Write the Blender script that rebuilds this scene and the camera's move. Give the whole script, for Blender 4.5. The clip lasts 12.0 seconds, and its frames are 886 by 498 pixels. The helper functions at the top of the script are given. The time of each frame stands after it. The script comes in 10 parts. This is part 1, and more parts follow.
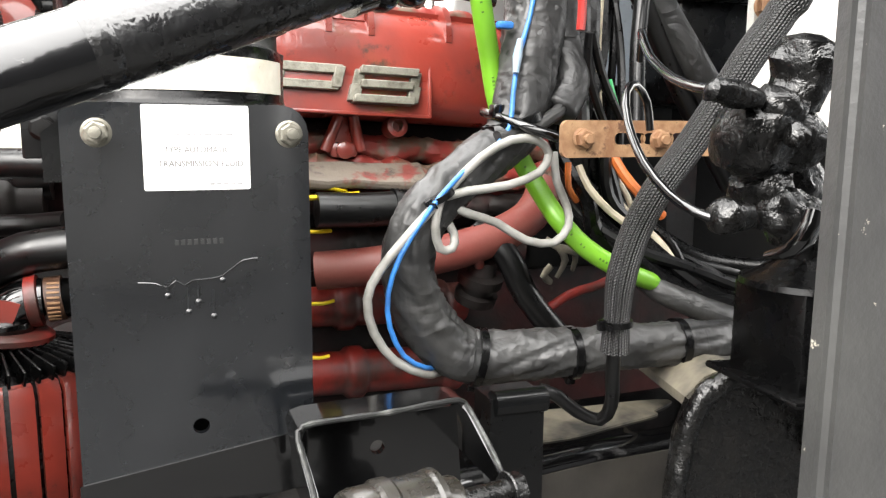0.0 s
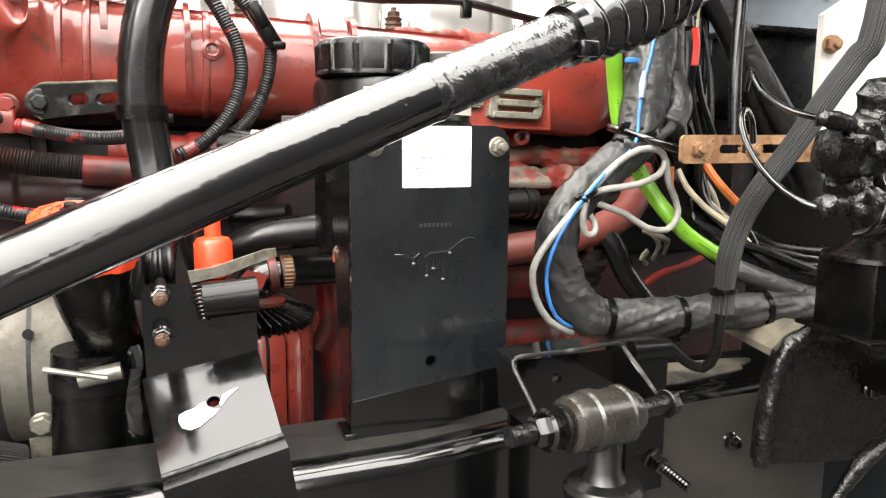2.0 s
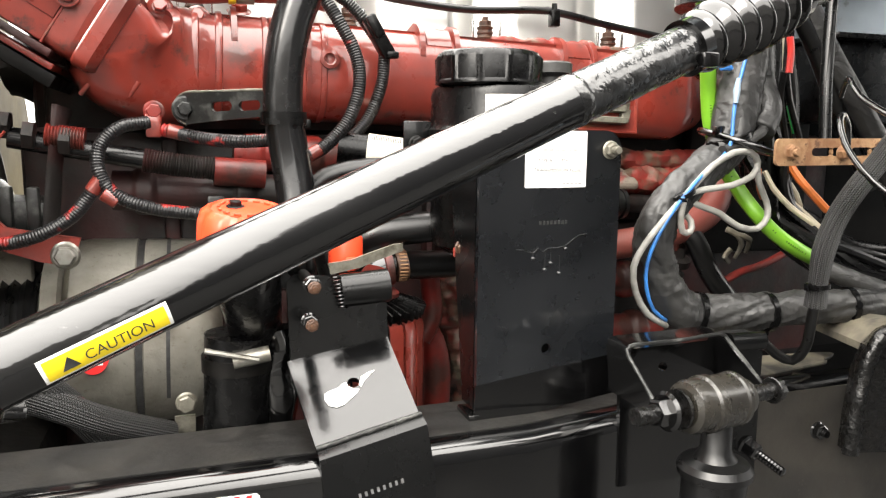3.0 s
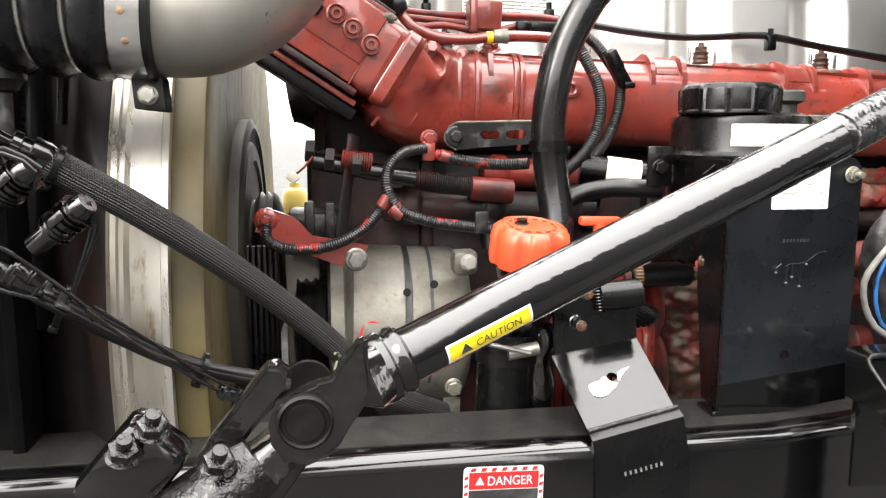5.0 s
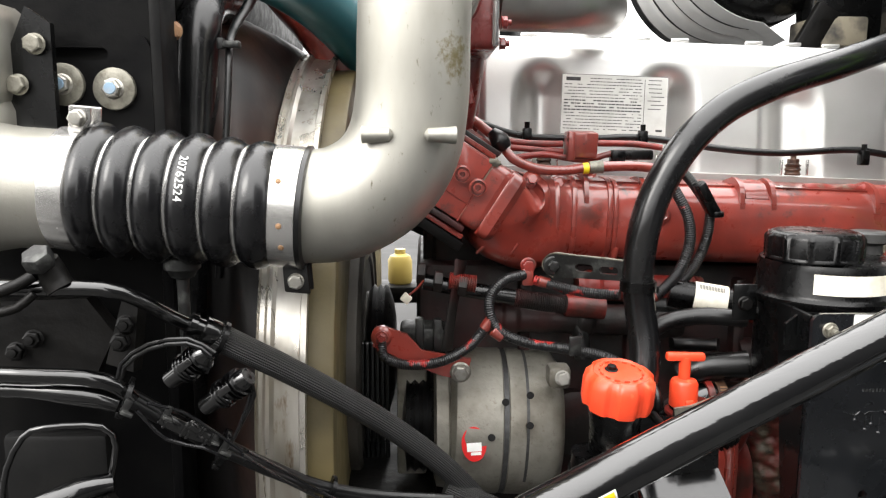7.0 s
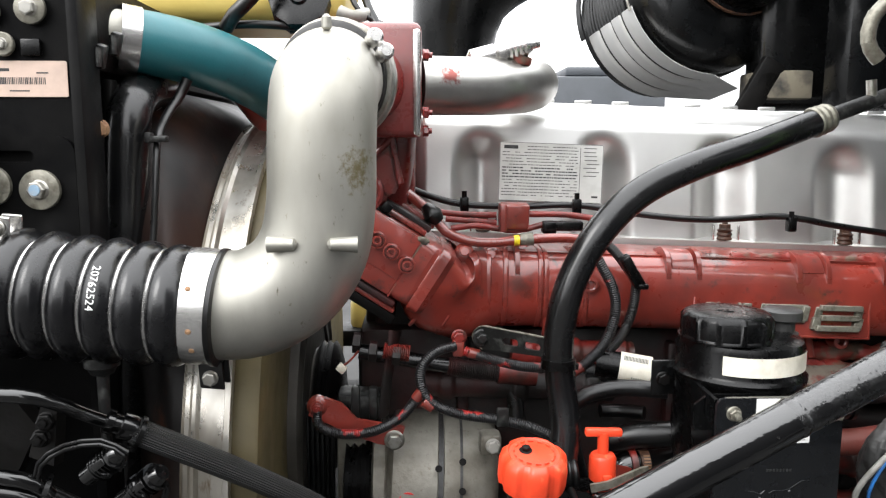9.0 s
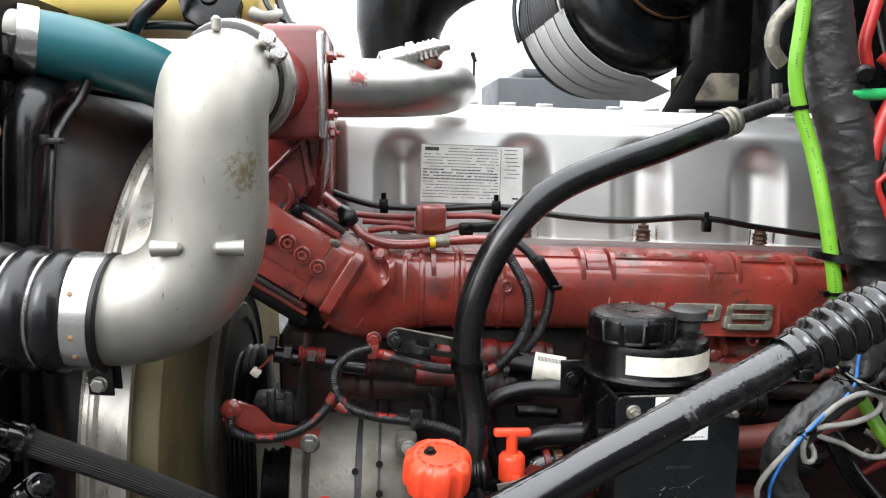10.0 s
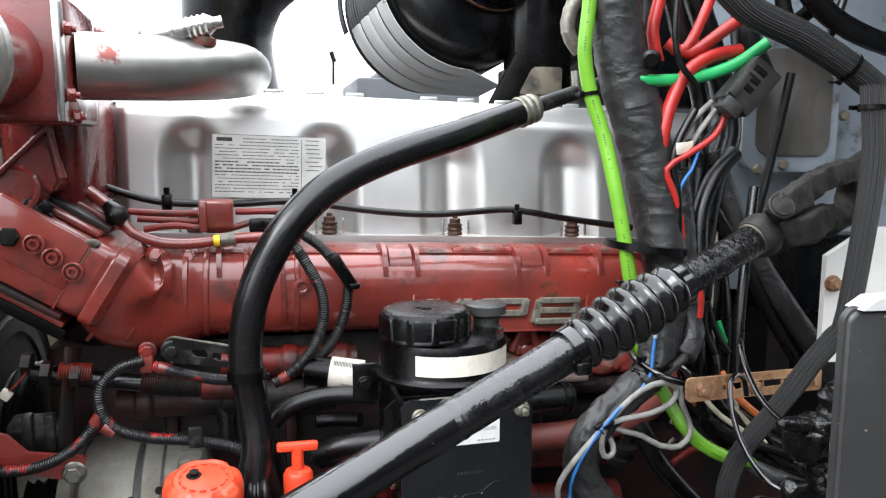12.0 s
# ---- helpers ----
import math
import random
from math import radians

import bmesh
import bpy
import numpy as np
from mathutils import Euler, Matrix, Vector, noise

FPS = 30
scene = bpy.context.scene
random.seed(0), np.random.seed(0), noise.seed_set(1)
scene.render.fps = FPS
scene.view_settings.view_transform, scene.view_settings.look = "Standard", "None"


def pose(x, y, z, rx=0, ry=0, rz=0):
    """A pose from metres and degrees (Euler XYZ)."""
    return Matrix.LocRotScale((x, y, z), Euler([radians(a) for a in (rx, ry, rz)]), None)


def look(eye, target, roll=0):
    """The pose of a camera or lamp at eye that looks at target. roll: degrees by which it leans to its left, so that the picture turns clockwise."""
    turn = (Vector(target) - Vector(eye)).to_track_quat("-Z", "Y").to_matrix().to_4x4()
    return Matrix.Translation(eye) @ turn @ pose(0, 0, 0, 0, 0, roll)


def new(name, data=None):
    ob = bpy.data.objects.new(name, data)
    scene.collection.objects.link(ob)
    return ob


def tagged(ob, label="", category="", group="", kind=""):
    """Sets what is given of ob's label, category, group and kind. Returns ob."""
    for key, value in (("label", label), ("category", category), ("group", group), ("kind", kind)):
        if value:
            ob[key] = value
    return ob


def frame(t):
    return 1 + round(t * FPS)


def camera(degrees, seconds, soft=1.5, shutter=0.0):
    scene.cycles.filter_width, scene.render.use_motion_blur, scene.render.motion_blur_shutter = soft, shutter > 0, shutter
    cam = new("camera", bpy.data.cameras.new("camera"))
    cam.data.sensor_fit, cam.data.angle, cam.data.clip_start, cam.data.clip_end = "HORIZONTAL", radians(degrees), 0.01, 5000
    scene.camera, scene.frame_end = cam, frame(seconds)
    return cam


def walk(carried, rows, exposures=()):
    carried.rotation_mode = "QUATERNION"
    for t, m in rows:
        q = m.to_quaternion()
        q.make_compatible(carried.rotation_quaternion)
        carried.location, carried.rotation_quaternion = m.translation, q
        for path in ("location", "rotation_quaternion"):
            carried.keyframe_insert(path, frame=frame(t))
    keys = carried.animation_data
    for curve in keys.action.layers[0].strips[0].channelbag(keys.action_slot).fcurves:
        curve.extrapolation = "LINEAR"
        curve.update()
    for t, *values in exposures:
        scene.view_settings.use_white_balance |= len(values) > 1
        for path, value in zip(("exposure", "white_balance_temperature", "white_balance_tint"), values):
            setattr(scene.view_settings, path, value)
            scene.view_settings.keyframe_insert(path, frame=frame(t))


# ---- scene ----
cam = camera(61.0, 12.0, soft=1.25)
PATH = [
    (0, (0.091, 0.093, 1.351), (0.805, 1.937, 1.05), 0.4),
    (0.5, (0.034, 0.046, 1.359), (0.766, 1.884, 1.062), 0.4),
    (1, (-0.015, 0.01, 1.36), (0.722, 1.846, 1.064), 0.5),
    (1.5, (-0.059, -0.007, 1.357), (0.674, 1.831, 1.065), 0.6),
    (2, (-0.106, -0.019, 1.36), (0.602, 1.827, 1.061), 0.5),
    (2.5, (-0.152, -0.03, 1.359), (0.528, 1.828, 1.063), 0.5),
    (3, (-0.201, -0.041, 1.362), (0.434, 1.832, 1.065), 0.5),
    (3.5, (-0.254, -0.054, 1.365), (0.307, 1.842, 1.067), 0.4),
    (3.7, (-0.267, -0.062, 1.36), (0.254, 1.848, 1.076), 0.4),
    (5.3, (-0.361, -0.13, 1.402), (-0.121, 1.833, 1.102), 0.2),
    (5.5, (-0.363, -0.142, 1.414), (-0.164, 1.826, 1.113), 0.2),
    (6, (-0.363, -0.167, 1.454), (-0.233, 1.807, 1.155), 0.1),
    (6.4, (-0.368, -0.178, 1.492), (-0.273, 1.799, 1.199), -0.0),
    (6.5, (-0.369, -0.178, 1.504), (-0.285, 1.798, 1.2), 0.1),
    (7, (-0.369, -0.186, 1.554), (-0.318, 1.791, 1.255), 0.2),
    (7.2, (-0.367, -0.188, 1.573), (-0.323, 1.79, 1.283), 0.1),
    (8.8, (-0.298, -0.205, 1.649), (-0.244, 1.774, 1.363), 0.2),
    (9, (-0.283, -0.207, 1.647), (-0.224, 1.772, 1.366), 0.1),
    (9.5, (-0.246, -0.209, 1.648), (-0.156, 1.769, 1.367), 0.2),
    (10, (-0.21, -0.211, 1.649), (-0.066, 1.764, 1.37), 0.1),
    (10.5, (-0.184, -0.206, 1.645), (0.036, 1.763, 1.368), 0.1),
    (11, (-0.16, -0.195, 1.644), (0.139, 1.763, 1.369), 0.1),
    (11.5, (-0.126, -0.177, 1.64), (0.25, 1.768, 1.367), 0.0),
    (12, (-0.09, -0.156, 1.629), (0.373, 1.771, 1.36), 0.0),
]
walk(cam, [(t, look(eye, target, roll)) for t, eye, target, roll in PATH], exposures=((0.0, 1.52, 6650, 10), (0.5, 1.7, 6700, 10), (1.5, 1.55, 6850, 10), (3.5, 1.29, 6950, 10), (5.5, 1.25, 6650, 10), (7.0, 0.6, 6600, 10), (8.8, 0.27, 6400, 10), (10.5, 0.21, 6200, 10), (12.0, 0.3, 6100, 10)))

# ---- light: overcast sky over an open yard ----
world = bpy.data.worlds.new("overcast")
scene.world = world
world.use_nodes = True
wn, wl = world.node_tree.nodes, world.node_tree.links
wn.clear()
w_out = wn.new("ShaderNodeOutputWorld")
w_bg = wn.new("ShaderNodeBackground")
w_sky = wn.new("ShaderNodeTexSky")
w_sky.sky_type, w_sky.sun_disc = "NISHITA", False
w_sky.sun_elevation, w_sky.sun_rotation = radians(36), radians(229)
w_sky.air_density, w_sky.dust_density, w_sky.ozone_density = 1.0, 6.0, 1.0
w_hsv = wn.new("ShaderNodeHueSaturation")
w_hsv.inputs["Saturation"].default_value = 0.10
w_mix = wn.new("ShaderNodeMix")
w_mix.data_type = "RGBA"
w_mix.inputs[0].default_value = 0.75
# an overcast vault, three times as bright overhead as at the horizon
w_co = wn.new("ShaderNodeTexCoord")
w_sep = wn.new("ShaderNodeSeparateXYZ")
w_ramp = wn.new("ShaderNodeMapRange")
w_ramp.inputs[1].default_value, w_ramp.inputs[2].default_value = 0.0, 1.0
w_ramp.inputs[3].default_value, w_ramp.inputs[4].default_value = 21.0, 62.0
wl.new(w_co.outputs["Generated"], w_sep.inputs[0])
wl.new(w_sep.outputs[2], w_ramp.inputs[0])
wl.new(w_ramp.outputs[0], w_mix.inputs[7])
w_bg.inputs["Strength"].default_value = 0.10
wl.new(w_sky.outputs[0], w_hsv.inputs["Color"])
wl.new(w_hsv.outputs[0], w_mix.inputs[6])
wl.new(w_mix.outputs[2], w_bg.inputs["Color"])
wl.new(w_bg.outputs[0], w_out.inputs["Surface"])
sun = new("sun", bpy.data.lights.new("sun", "SUN"))
sun.data.energy, sun.data.angle, sun.data.color = 1.4, radians(30), (1.0, 0.97, 0.93)
sun.matrix_world = look((-3.6, -2.4, 4.8), (0, 0.7, 1.3))


# ---- materials ----
def mk(name, c1, c2=None, rough=(0.3, 0.5), metal=0.0, scale=14.0, lo=0.45, hi=0.7, bump=0.15, bscale=180.0,
       c3=None, s3=90.0, lo3=0.62, hi3=0.68, coat=0.0, spec=0.5, stretch=None):
    """Paint, metal, rubber or plastic: two colours mixed by a coarse noise, specks of a third, varied gloss and fine relief."""
    m = bpy.data.materials.new(name)
    m.use_nodes = True
    n, l = m.node_tree.nodes, m.node_tree.links
    p = n["Principled BSDF"]
    co = n.new("ShaderNodeTexCoord")
    src = co.outputs["Object"]
    if stretch:
        mp = n.new("ShaderNodeMapping")
        mp.inputs["Scale"].default_value = stretch
        l.new(src, mp.inputs[0])
        src = mp.outputs[0]

    def noise_tex(sc, detail=4.0, r=0.6):
        t = n.new("ShaderNodeTexNoise")
        t.inputs["Scale"].default_value, t.inputs["Detail"].default_value, t.inputs["Roughness"].default_value = sc, detail, r
        l.new(src, t.inputs["Vector"])
        return t.outputs["Fac"]

    def ramp(fac, a, b):
        t = n.new("ShaderNodeMapRange")
        t.inputs[1].default_value, t.inputs[2].default_value = a, b
        l.new(fac, t.inputs[0])
        return t.outputs[0]

    def blend(fac, a, b):
        t = n.new("ShaderNodeMix")
        t.data_type = "RGBA"
        l.new(fac, t.inputs[0])
        for k, v in ((6, a), (7, b)):
            if isinstance(v, tuple):
                t.inputs[k].default_value = (*v, 1)
            else:
                l.new(v, t.inputs[k])
        return t.outputs[2]

    coarse, fine = noise_tex(scale), noise_tex(bscale, 3.0)
    col = blend(ramp(coarse, lo, hi), c1, c2 if c2 else tuple(0.8 * v for v in c1))
    if c3:
        col = blend(ramp(noise_tex(s3, 5.0, 0.7), lo3, hi3), col, c3)
    l.new(col, p.inputs["Base Color"])
    t = n.new("ShaderNodeMapRange")
    t.inputs[1].default_value, t.inputs[2].default_value = 0.3, 0.7
    t.inputs[3].default_value, t.inputs[4].default_value = rough
    l.new(noise_tex(scale * 3.1, 5.0), t.inputs[0])
    l.new(t.outputs[0], p.inputs["Roughness"])
    p.inputs["Metallic"].default_value = metal
    p.inputs["Specular IOR Level"].default_value = spec
    p.inputs["Coat Weight"].default_value = coat
    p.inputs["Coat Roughness"].default_value = 0.07
    p.inputs["Coat IOR"].default_value = 1.7
    b = n.new("ShaderNodeBump")
    b.inputs["Strength"].default_value, b.inputs["Distance"].default_value = bump, 0.002
    l.new(fine, b.inputs["Height"])
    l.new(b.outputs[0], p.inputs["Normal"])
    l.new(b.outputs[0], p.inputs["Coat Normal"])
    return m


def stained(m, spot, reach, colour, size=110.0):
    """A blotchy stain of its own shape on one spot of a surface."""
    n, l = m.node_tree.nodes, m.node_tree.links
    p = n["Principled BSDF"]
    old = p.inputs["Base Color"].links[0].from_socket
    geo = n.new("ShaderNodeNewGeometry")
    d = n.new("ShaderNodeVectorMath")
    d.operation = "DISTANCE"
    d.inputs[1].default_value = spot
    l.new(geo.outputs["Position"], d.inputs[0])
    near = n.new("ShaderNodeMapRange")
    near.inputs[1].default_value, near.inputs[2].default_value, near.inputs[3].default_value, near.inputs[4].default_value = 0.0, reach, 0.62, 0.0
    l.new(d.outputs["Value"], near.inputs[0])
    t = n.new("ShaderNodeTexNoise")
    t.inputs["Scale"].default_value, t.inputs["Detail"].default_value, t.inputs["Roughness"].default_value = size, 6.0, 0.75
    l.new(geo.outputs["Position"], t.inputs["Vector"])
    add = n.new("ShaderNodeMath")
    l.new(near.outputs[0], add.inputs[0])
    l.new(t.outputs["Fac"], add.inputs[1])
    cut = n.new("ShaderNodeMapRange")
    cut.inputs[1].default_value, cut.inputs[2].default_value, cut.inputs[4].default_value = 0.80, 0.98, 0.85
    l.new(add.outputs[0], cut.inputs[0])
    mix = n.new("ShaderNodeMix")
    mix.data_type = "RGBA"
    l.new(cut.outputs[0], mix.inputs[0])
    l.new(old, mix.inputs[6])
    mix.inputs[7].default_value = (*colour, 1)
    l.new(mix.outputs[2], p.inputs["Base Color"])
    return m


def creased(m):
    """Pulled creases of wrapped tape, slanting round a tube's own coordinates."""
    n, l = m.node_tree.nodes, m.node_tree.links
    p = n["Principled BSDF"]
    uv = n.new("ShaderNodeUVMap")
    mp = n.new("ShaderNodeMapping")
    mp.inputs["Scale"].default_value, mp.inputs["Rotation"].default_value = (2.6, 22.0, 1.0), (0, 0, 0.75)
    l.new(uv.outputs[0], mp.inputs[0])
    t = n.new("ShaderNodeTexNoise")
    t.inputs["Scale"].default_value, t.inputs["Detail"].default_value, t.inputs["Roughness"].default_value, t.inputs["Distortion"].default_value = 1.0, 3.0, 0.5, 0.7
    l.new(mp.outputs[0], t.inputs["Vector"])
    a = n.new("ShaderNodeMath")
    a.operation = "SUBTRACT"
    a.inputs[1].default_value = 0.5
    l.new(t.outputs["Fac"], a.inputs[0])
    b = n.new("ShaderNodeMath")
    b.operation = "ABSOLUTE"
    l.new(a.outputs[0], b.inputs[0])
    bump = n.new("ShaderNodeBump")
    bump.invert = True
    bump.inputs["Strength"].default_value, bump.inputs["Distance"].default_value = 0.5, 0.016
    l.new(b.outputs[0], bump.inputs["Height"])
    l.new(p.inputs["Normal"].links[0].from_socket, bump.inputs["Normal"])
    l.new(bump.outputs[0], p.inputs["Normal"])
    return m


def weave(name, c1, c2, along=260.0, around=26.0, rough=0.55, depth=0.8):
    """Braided sleeving: lengthwise ribs of knitted strands along a tube's own coordinates."""
    m = mk(name, c1, c2, rough=(rough, rough + 0.1), bump=0.1)
    n, l = m.node_tree.nodes, m.node_tree.links
    p = n["Principled BSDF"]
    uv = n.new("ShaderNodeUVMap")
    sep = n.new("ShaderNodeSeparateXYZ")
    l.new(uv.outputs[0], sep.inputs[0])

    def op(kind, a, b=None):
        t = n.new("ShaderNodeMath")
        t.operation = kind
        for k, v in enumerate((a, b)):
            if v is None:
                continue
            if isinstance(v, float):
                t.inputs[k].default_value = v
            else:
                l.new(v, t.inputs[k])
        return t.outputs[0]

    u, v = op("MULTIPLY", sep.outputs[0], around * 2 * math.pi), op("MULTIPLY", sep.outputs[1], along * 2 * math.pi)
    rib = op("SINE", u)
    knit = op("SINE", op("ADD", v, op("MULTIPLY", op("SINE", op("MULTIPLY", u, 0.5)), 2.2)))
    h = op("ADD", op("MULTIPLY", rib, 0.62), op("MULTIPLY", knit, 0.38))
    h = op("MULTIPLY", op("ADD", h, 1.0), 0.5)
    h = op("POWER", h, 1.6)
    mix = n.new("ShaderNodeMix")
    mix.data_type = "RGBA"
    l.new(h, mix.inputs[0])
    mix.inputs[6].default_value, mix.inputs[7].default_value = (*c2, 1), (*c1, 1)
    l.new(mix.outputs[2], p.inputs["Base Color"])
    b = n.new("ShaderNodeBump")
    b.inputs["Strength"].default_value, b.inputs["Distance"].default_value = depth, 0.0015
    l.new(h, b.inputs["Height"])
    l.new(b.outputs[0], p.inputs["Normal"])
    return m


GLOSS = mk("gloss_black_paint", (0.0012, 0.0012, 0.00135), (0.0024, 0.0024, 0.0024), rough=(0.1, 0.22), scale=20, bump=0.04, bscale=60, c3=(0.06, 0.055, 0.05), s3=140, lo3=0.73, hi3=0.79, coat=0.5, spec=0.45)
LACQUER = mk("sprayed_black_bracket", (0.002, 0.002, 0.00225), (0.003, 0.003, 0.003), rough=(0.1, 0.2), scale=30, bump=0.03, bscale=60, c3=(0.06, 0.055, 0.05), s3=140, lo3=0.73, hi3=0.79, spec=0.5, coat=0.12)
SHAFT = mk("brushed_black_lacquer", (0.002, 0.002, 0.00225), (0.0055, 0.0055, 0.0055), rough=(0.08, 0.2), scale=12, bump=0.3, bscale=90, c3=(0.16, 0.155, 0.15), s3=190, lo3=0.70, hi3=0.78, coat=0.5, spec=0.5, stretch=(0.14, 1.0, 0.5))
SATIN = mk("satin_black_paint", (0.0018, 0.00195, 0.0021), (0.0036, 0.0036, 0.0036), rough=(0.2, 0.34), scale=6, bump=0.06, bscale=160, c3=(0.10, 0.10, 0.10), s3=120, lo3=0.73, hi3=0.78, coat=0.1, spec=0.3)
SLEEVE = mk("wrinkled_black_lacquer", (0.002, 0.002, 0.00225), (0.006, 0.006, 0.006), rough=(0.16, 0.4), scale=24, bump=0.7, bscale=75, c3=(0.16, 0.155, 0.15), s3=170, lo3=0.71, hi3=0.77, coat=0.5, spec=0.5)
# dust specks, plus a cloudy blue-grey that puts reflected sheen into the colour
PLATE = mk("dusty_plate_with_sheen", (0.0018, 0.0023, 0.0032), (0.0075, 0.0084, 0.0098), rough=(0.2, 0.38), scale=7, lo=0.36, hi=0.72, bump=0.02, bscale=160, c3=(0.09, 0.09, 0.09), s3=210, lo3=0.69, hi3=0.75, coat=0.6)
DULL = mk("dull_black_steel", (0.0018, 0.00165, 0.0015), (0.0054, 0.0048, 0.0042), rough=(0.35, 0.6), scale=16, bump=0.25, bscale=110, c3=(0.05, 0.045, 0.038), s3=100, lo3=0.69, hi3=0.77, spec=0.2)
RUBBER = mk("black_rubber", (0.0015, 0.0015, 0.00165), (0.0033, 0.0033, 0.0033), rough=(0.24, 0.42), scale=18, bump=0.06, bscale=240, c3=(0.035, 0.035, 0.033), s3=70, lo3=0.66, hi3=0.78, spec=0.5)
HOSE = mk("smooth_black_hose", (0.004, 0.004, 0.0044), (0.008, 0.008, 0.008), rough=(0.17, 0.3), scale=20, bump=0.05, bscale=90, spec=0.5)
PLASTIC = mk("black_plastic", (0.0015, 0.0015, 0.00165), (0.003, 0.003, 0.003), rough=(0.2, 0.34), scale=22, bump=0.08, bscale=300, spec=0.26, c3=(0.05, 0.048, 0.045), s3=110, lo3=0.70, hi3=0.79)
TAR = mk("tarry_black_coating", (0.0025, 0.0025, 0.0025), (0.005, 0.0045, 0.004), rough=(0.14, 0.42), scale=50, bump=0.9, bscale=150, coat=0.2, spec=0.3, c3=(0.25, 0.24, 0.22), s3=190, lo3=0.73, hi3=0.76)
RED = mk("engine_red_paint", (0.24, 0.032, 0.021), (0.13, 0.023, 0.017), rough=(0.22, 0.45), scale=9, lo=0.44, hi=0.68, bump=0.16, bscale=60, c3=(0.035, 0.019, 0.016), s3=30, lo3=0.60, hi3=0.72, coat=0.55)
stained(RED, (-0.1450, 0.8400, 1.4509), 0.05, (0.07, 0.02, 0.015), 34.0)
stained(RED, (0.1379, 0.8600, 1.4835), 0.05, (0.05, 0.022, 0.018), 34.0)
# grimy red, darkened further so the depth behind the manifold stays dark
RED_DIRTY_DARK = mk("darkened_grimy_red", (0.036, 0.0048, 0.0042), (0.0065, 0.0046, 0.004), rough=(0.4, 0.7), scale=11, lo=0.36, hi=0.56, bump=0.5, bscale=70, c3=(0.032, 0.024, 0.018), s3=30, lo3=0.62, hi3=0.72)
MAROON = mk("maroon_throttle_paint", (0.17, 0.02, 0.017), (0.10, 0.018, 0.015), rough=(0.2, 0.4), scale=12, bump=0.2, bscale=80, c3=(0.06, 0.035, 0.03), s3=40, lo3=0.62, hi3=0.74, coat=0.5)
GRIME = mk("grimy_red_casting", (0.12, 0.018, 0.013), (0.085, 0.072, 0.048), rough=(0.35, 0.65), scale=26, lo=0.42, hi=0.58, bump=0.6, bscale=80, c3=(0.012, 0.01, 0.009), s3=40, lo3=0.55, hi3=0.65)
RED_WORN = mk("chipped_red_casting", (0.2, 0.022, 0.016), (0.12, 0.085, 0.06), rough=(0.4, 0.65), scale=34, lo=0.48, hi=0.64, bump=0.4, bscale=90)
LOOM = mk("corrugated_loom_overspray", (0.012, 0.012, 0.013), (0.30, 0.02, 0.018), rough=(0.25, 0.4), scale=16, lo=0.58, hi=0.61, bump=0.05)
LOOM_BLACK = mk("corrugated_black_loom", (0.006, 0.006, 0.0065), (0.014, 0.014, 0.014), rough=(0.26, 0.4), scale=25, bump=0.05)
CAST = mk("sandcast_aluminium", (0.37, 0.36, 0.325), (0.29, 0.28, 0.24), rough=(0.42, 0.56), metal=0.82, scale=9, lo=0.4, hi=0.75, bump=0.1, bscale=300, c3=(0.17, 0.14, 0.07), s3=95, lo3=0.66, hi3=0.74)
CAST_PIPE = stained(mk("stained_sandcast_aluminium", (0.38, 0.37, 0.335), (0.27, 0.26, 0.225), rough=(0.42, 0.6), metal=0.82, scale=13, lo=0.3, hi=0.75, bump=0.1, bscale=60, c3=(0.13, 0.115, 0.085), s3=150, lo3=0.64, hi3=0.72, stretch=(1.0, 1.0, 0.4)), (-0.3303, 0.4850, 1.6232), 0.05, (0.14, 0.11, 0.04))
CROSS = stained(mk("bare_pipe_with_old_red_paint", (0.44, 0.43, 0.41), (0.34, 0.33, 0.3), rough=(0.28, 0.42), metal=0.95, scale=12, lo=0.4, hi=0.7, bump=0.08, bscale=200, c3=(0.2, 0.18, 0.15), s3=120, lo3=0.68, hi3=0.76), (-0.2449, 0.7330, 1.7290), 0.028, (0.2, 0.02, 0.014), 150.0)
CAST_GREY = mk("weathered_grey_casting", (0.34, 0.33, 0.30), (0.2, 0.19, 0.165), rough=(0.45, 0.65), metal=0.4, scale=18, bump=0.3, bscale=130, c3=(0.12, 0.08, 0.06), s3=60, lo3=0.64, hi3=0.72)
ALTERNATOR = mk("grimy_cast_housing", (0.23, 0.22, 0.19), (0.12, 0.108, 0.085), rough=(0.4, 0.62), metal=0.4, scale=14, lo=0.38, hi=0.68, bump=0.35, bscale=150, c3=(0.10, 0.08, 0.06), s3=120, lo3=0.58, hi3=0.78)
BRUSHED = mk("brushed_aluminium_cover", (0.66, 0.655, 0.64), (0.54, 0.535, 0.52), rough=(0.36, 0.48), metal=0.92, scale=5, lo=0.4, hi=0.8, bump=0.05, bscale=300, c3=(0.28, 0.26, 0.22), s3=150, lo3=0.72, hi3=0.8)
ALU = mk("bare_aluminium_strip", (0.52, 0.50, 0.46), (0.27, 0.235, 0.18), rough=(0.22, 0.42), metal=0.85, scale=14, lo=0.45, hi=0.72, bump=0.12, bscale=120, c3=(0.16, 0.10, 0.05), s3=40, lo3=0.62, hi3=0.74, stretch=(1.0, 1.0, 0.22))
ZINC = mk("zinc_plated_steel", (0.36, 0.35, 0.32), (0.22, 0.205, 0.17), rough=(0.3, 0.48), metal=0.85, scale=60, bump=0.1, bscale=300)
BRIGHT = mk("bright_steel_band", (0.68, 0.67, 0.65), (0.61, 0.60, 0.58), rough=(0.2, 0.28), metal=0.9, scale=12, bump=0.03)
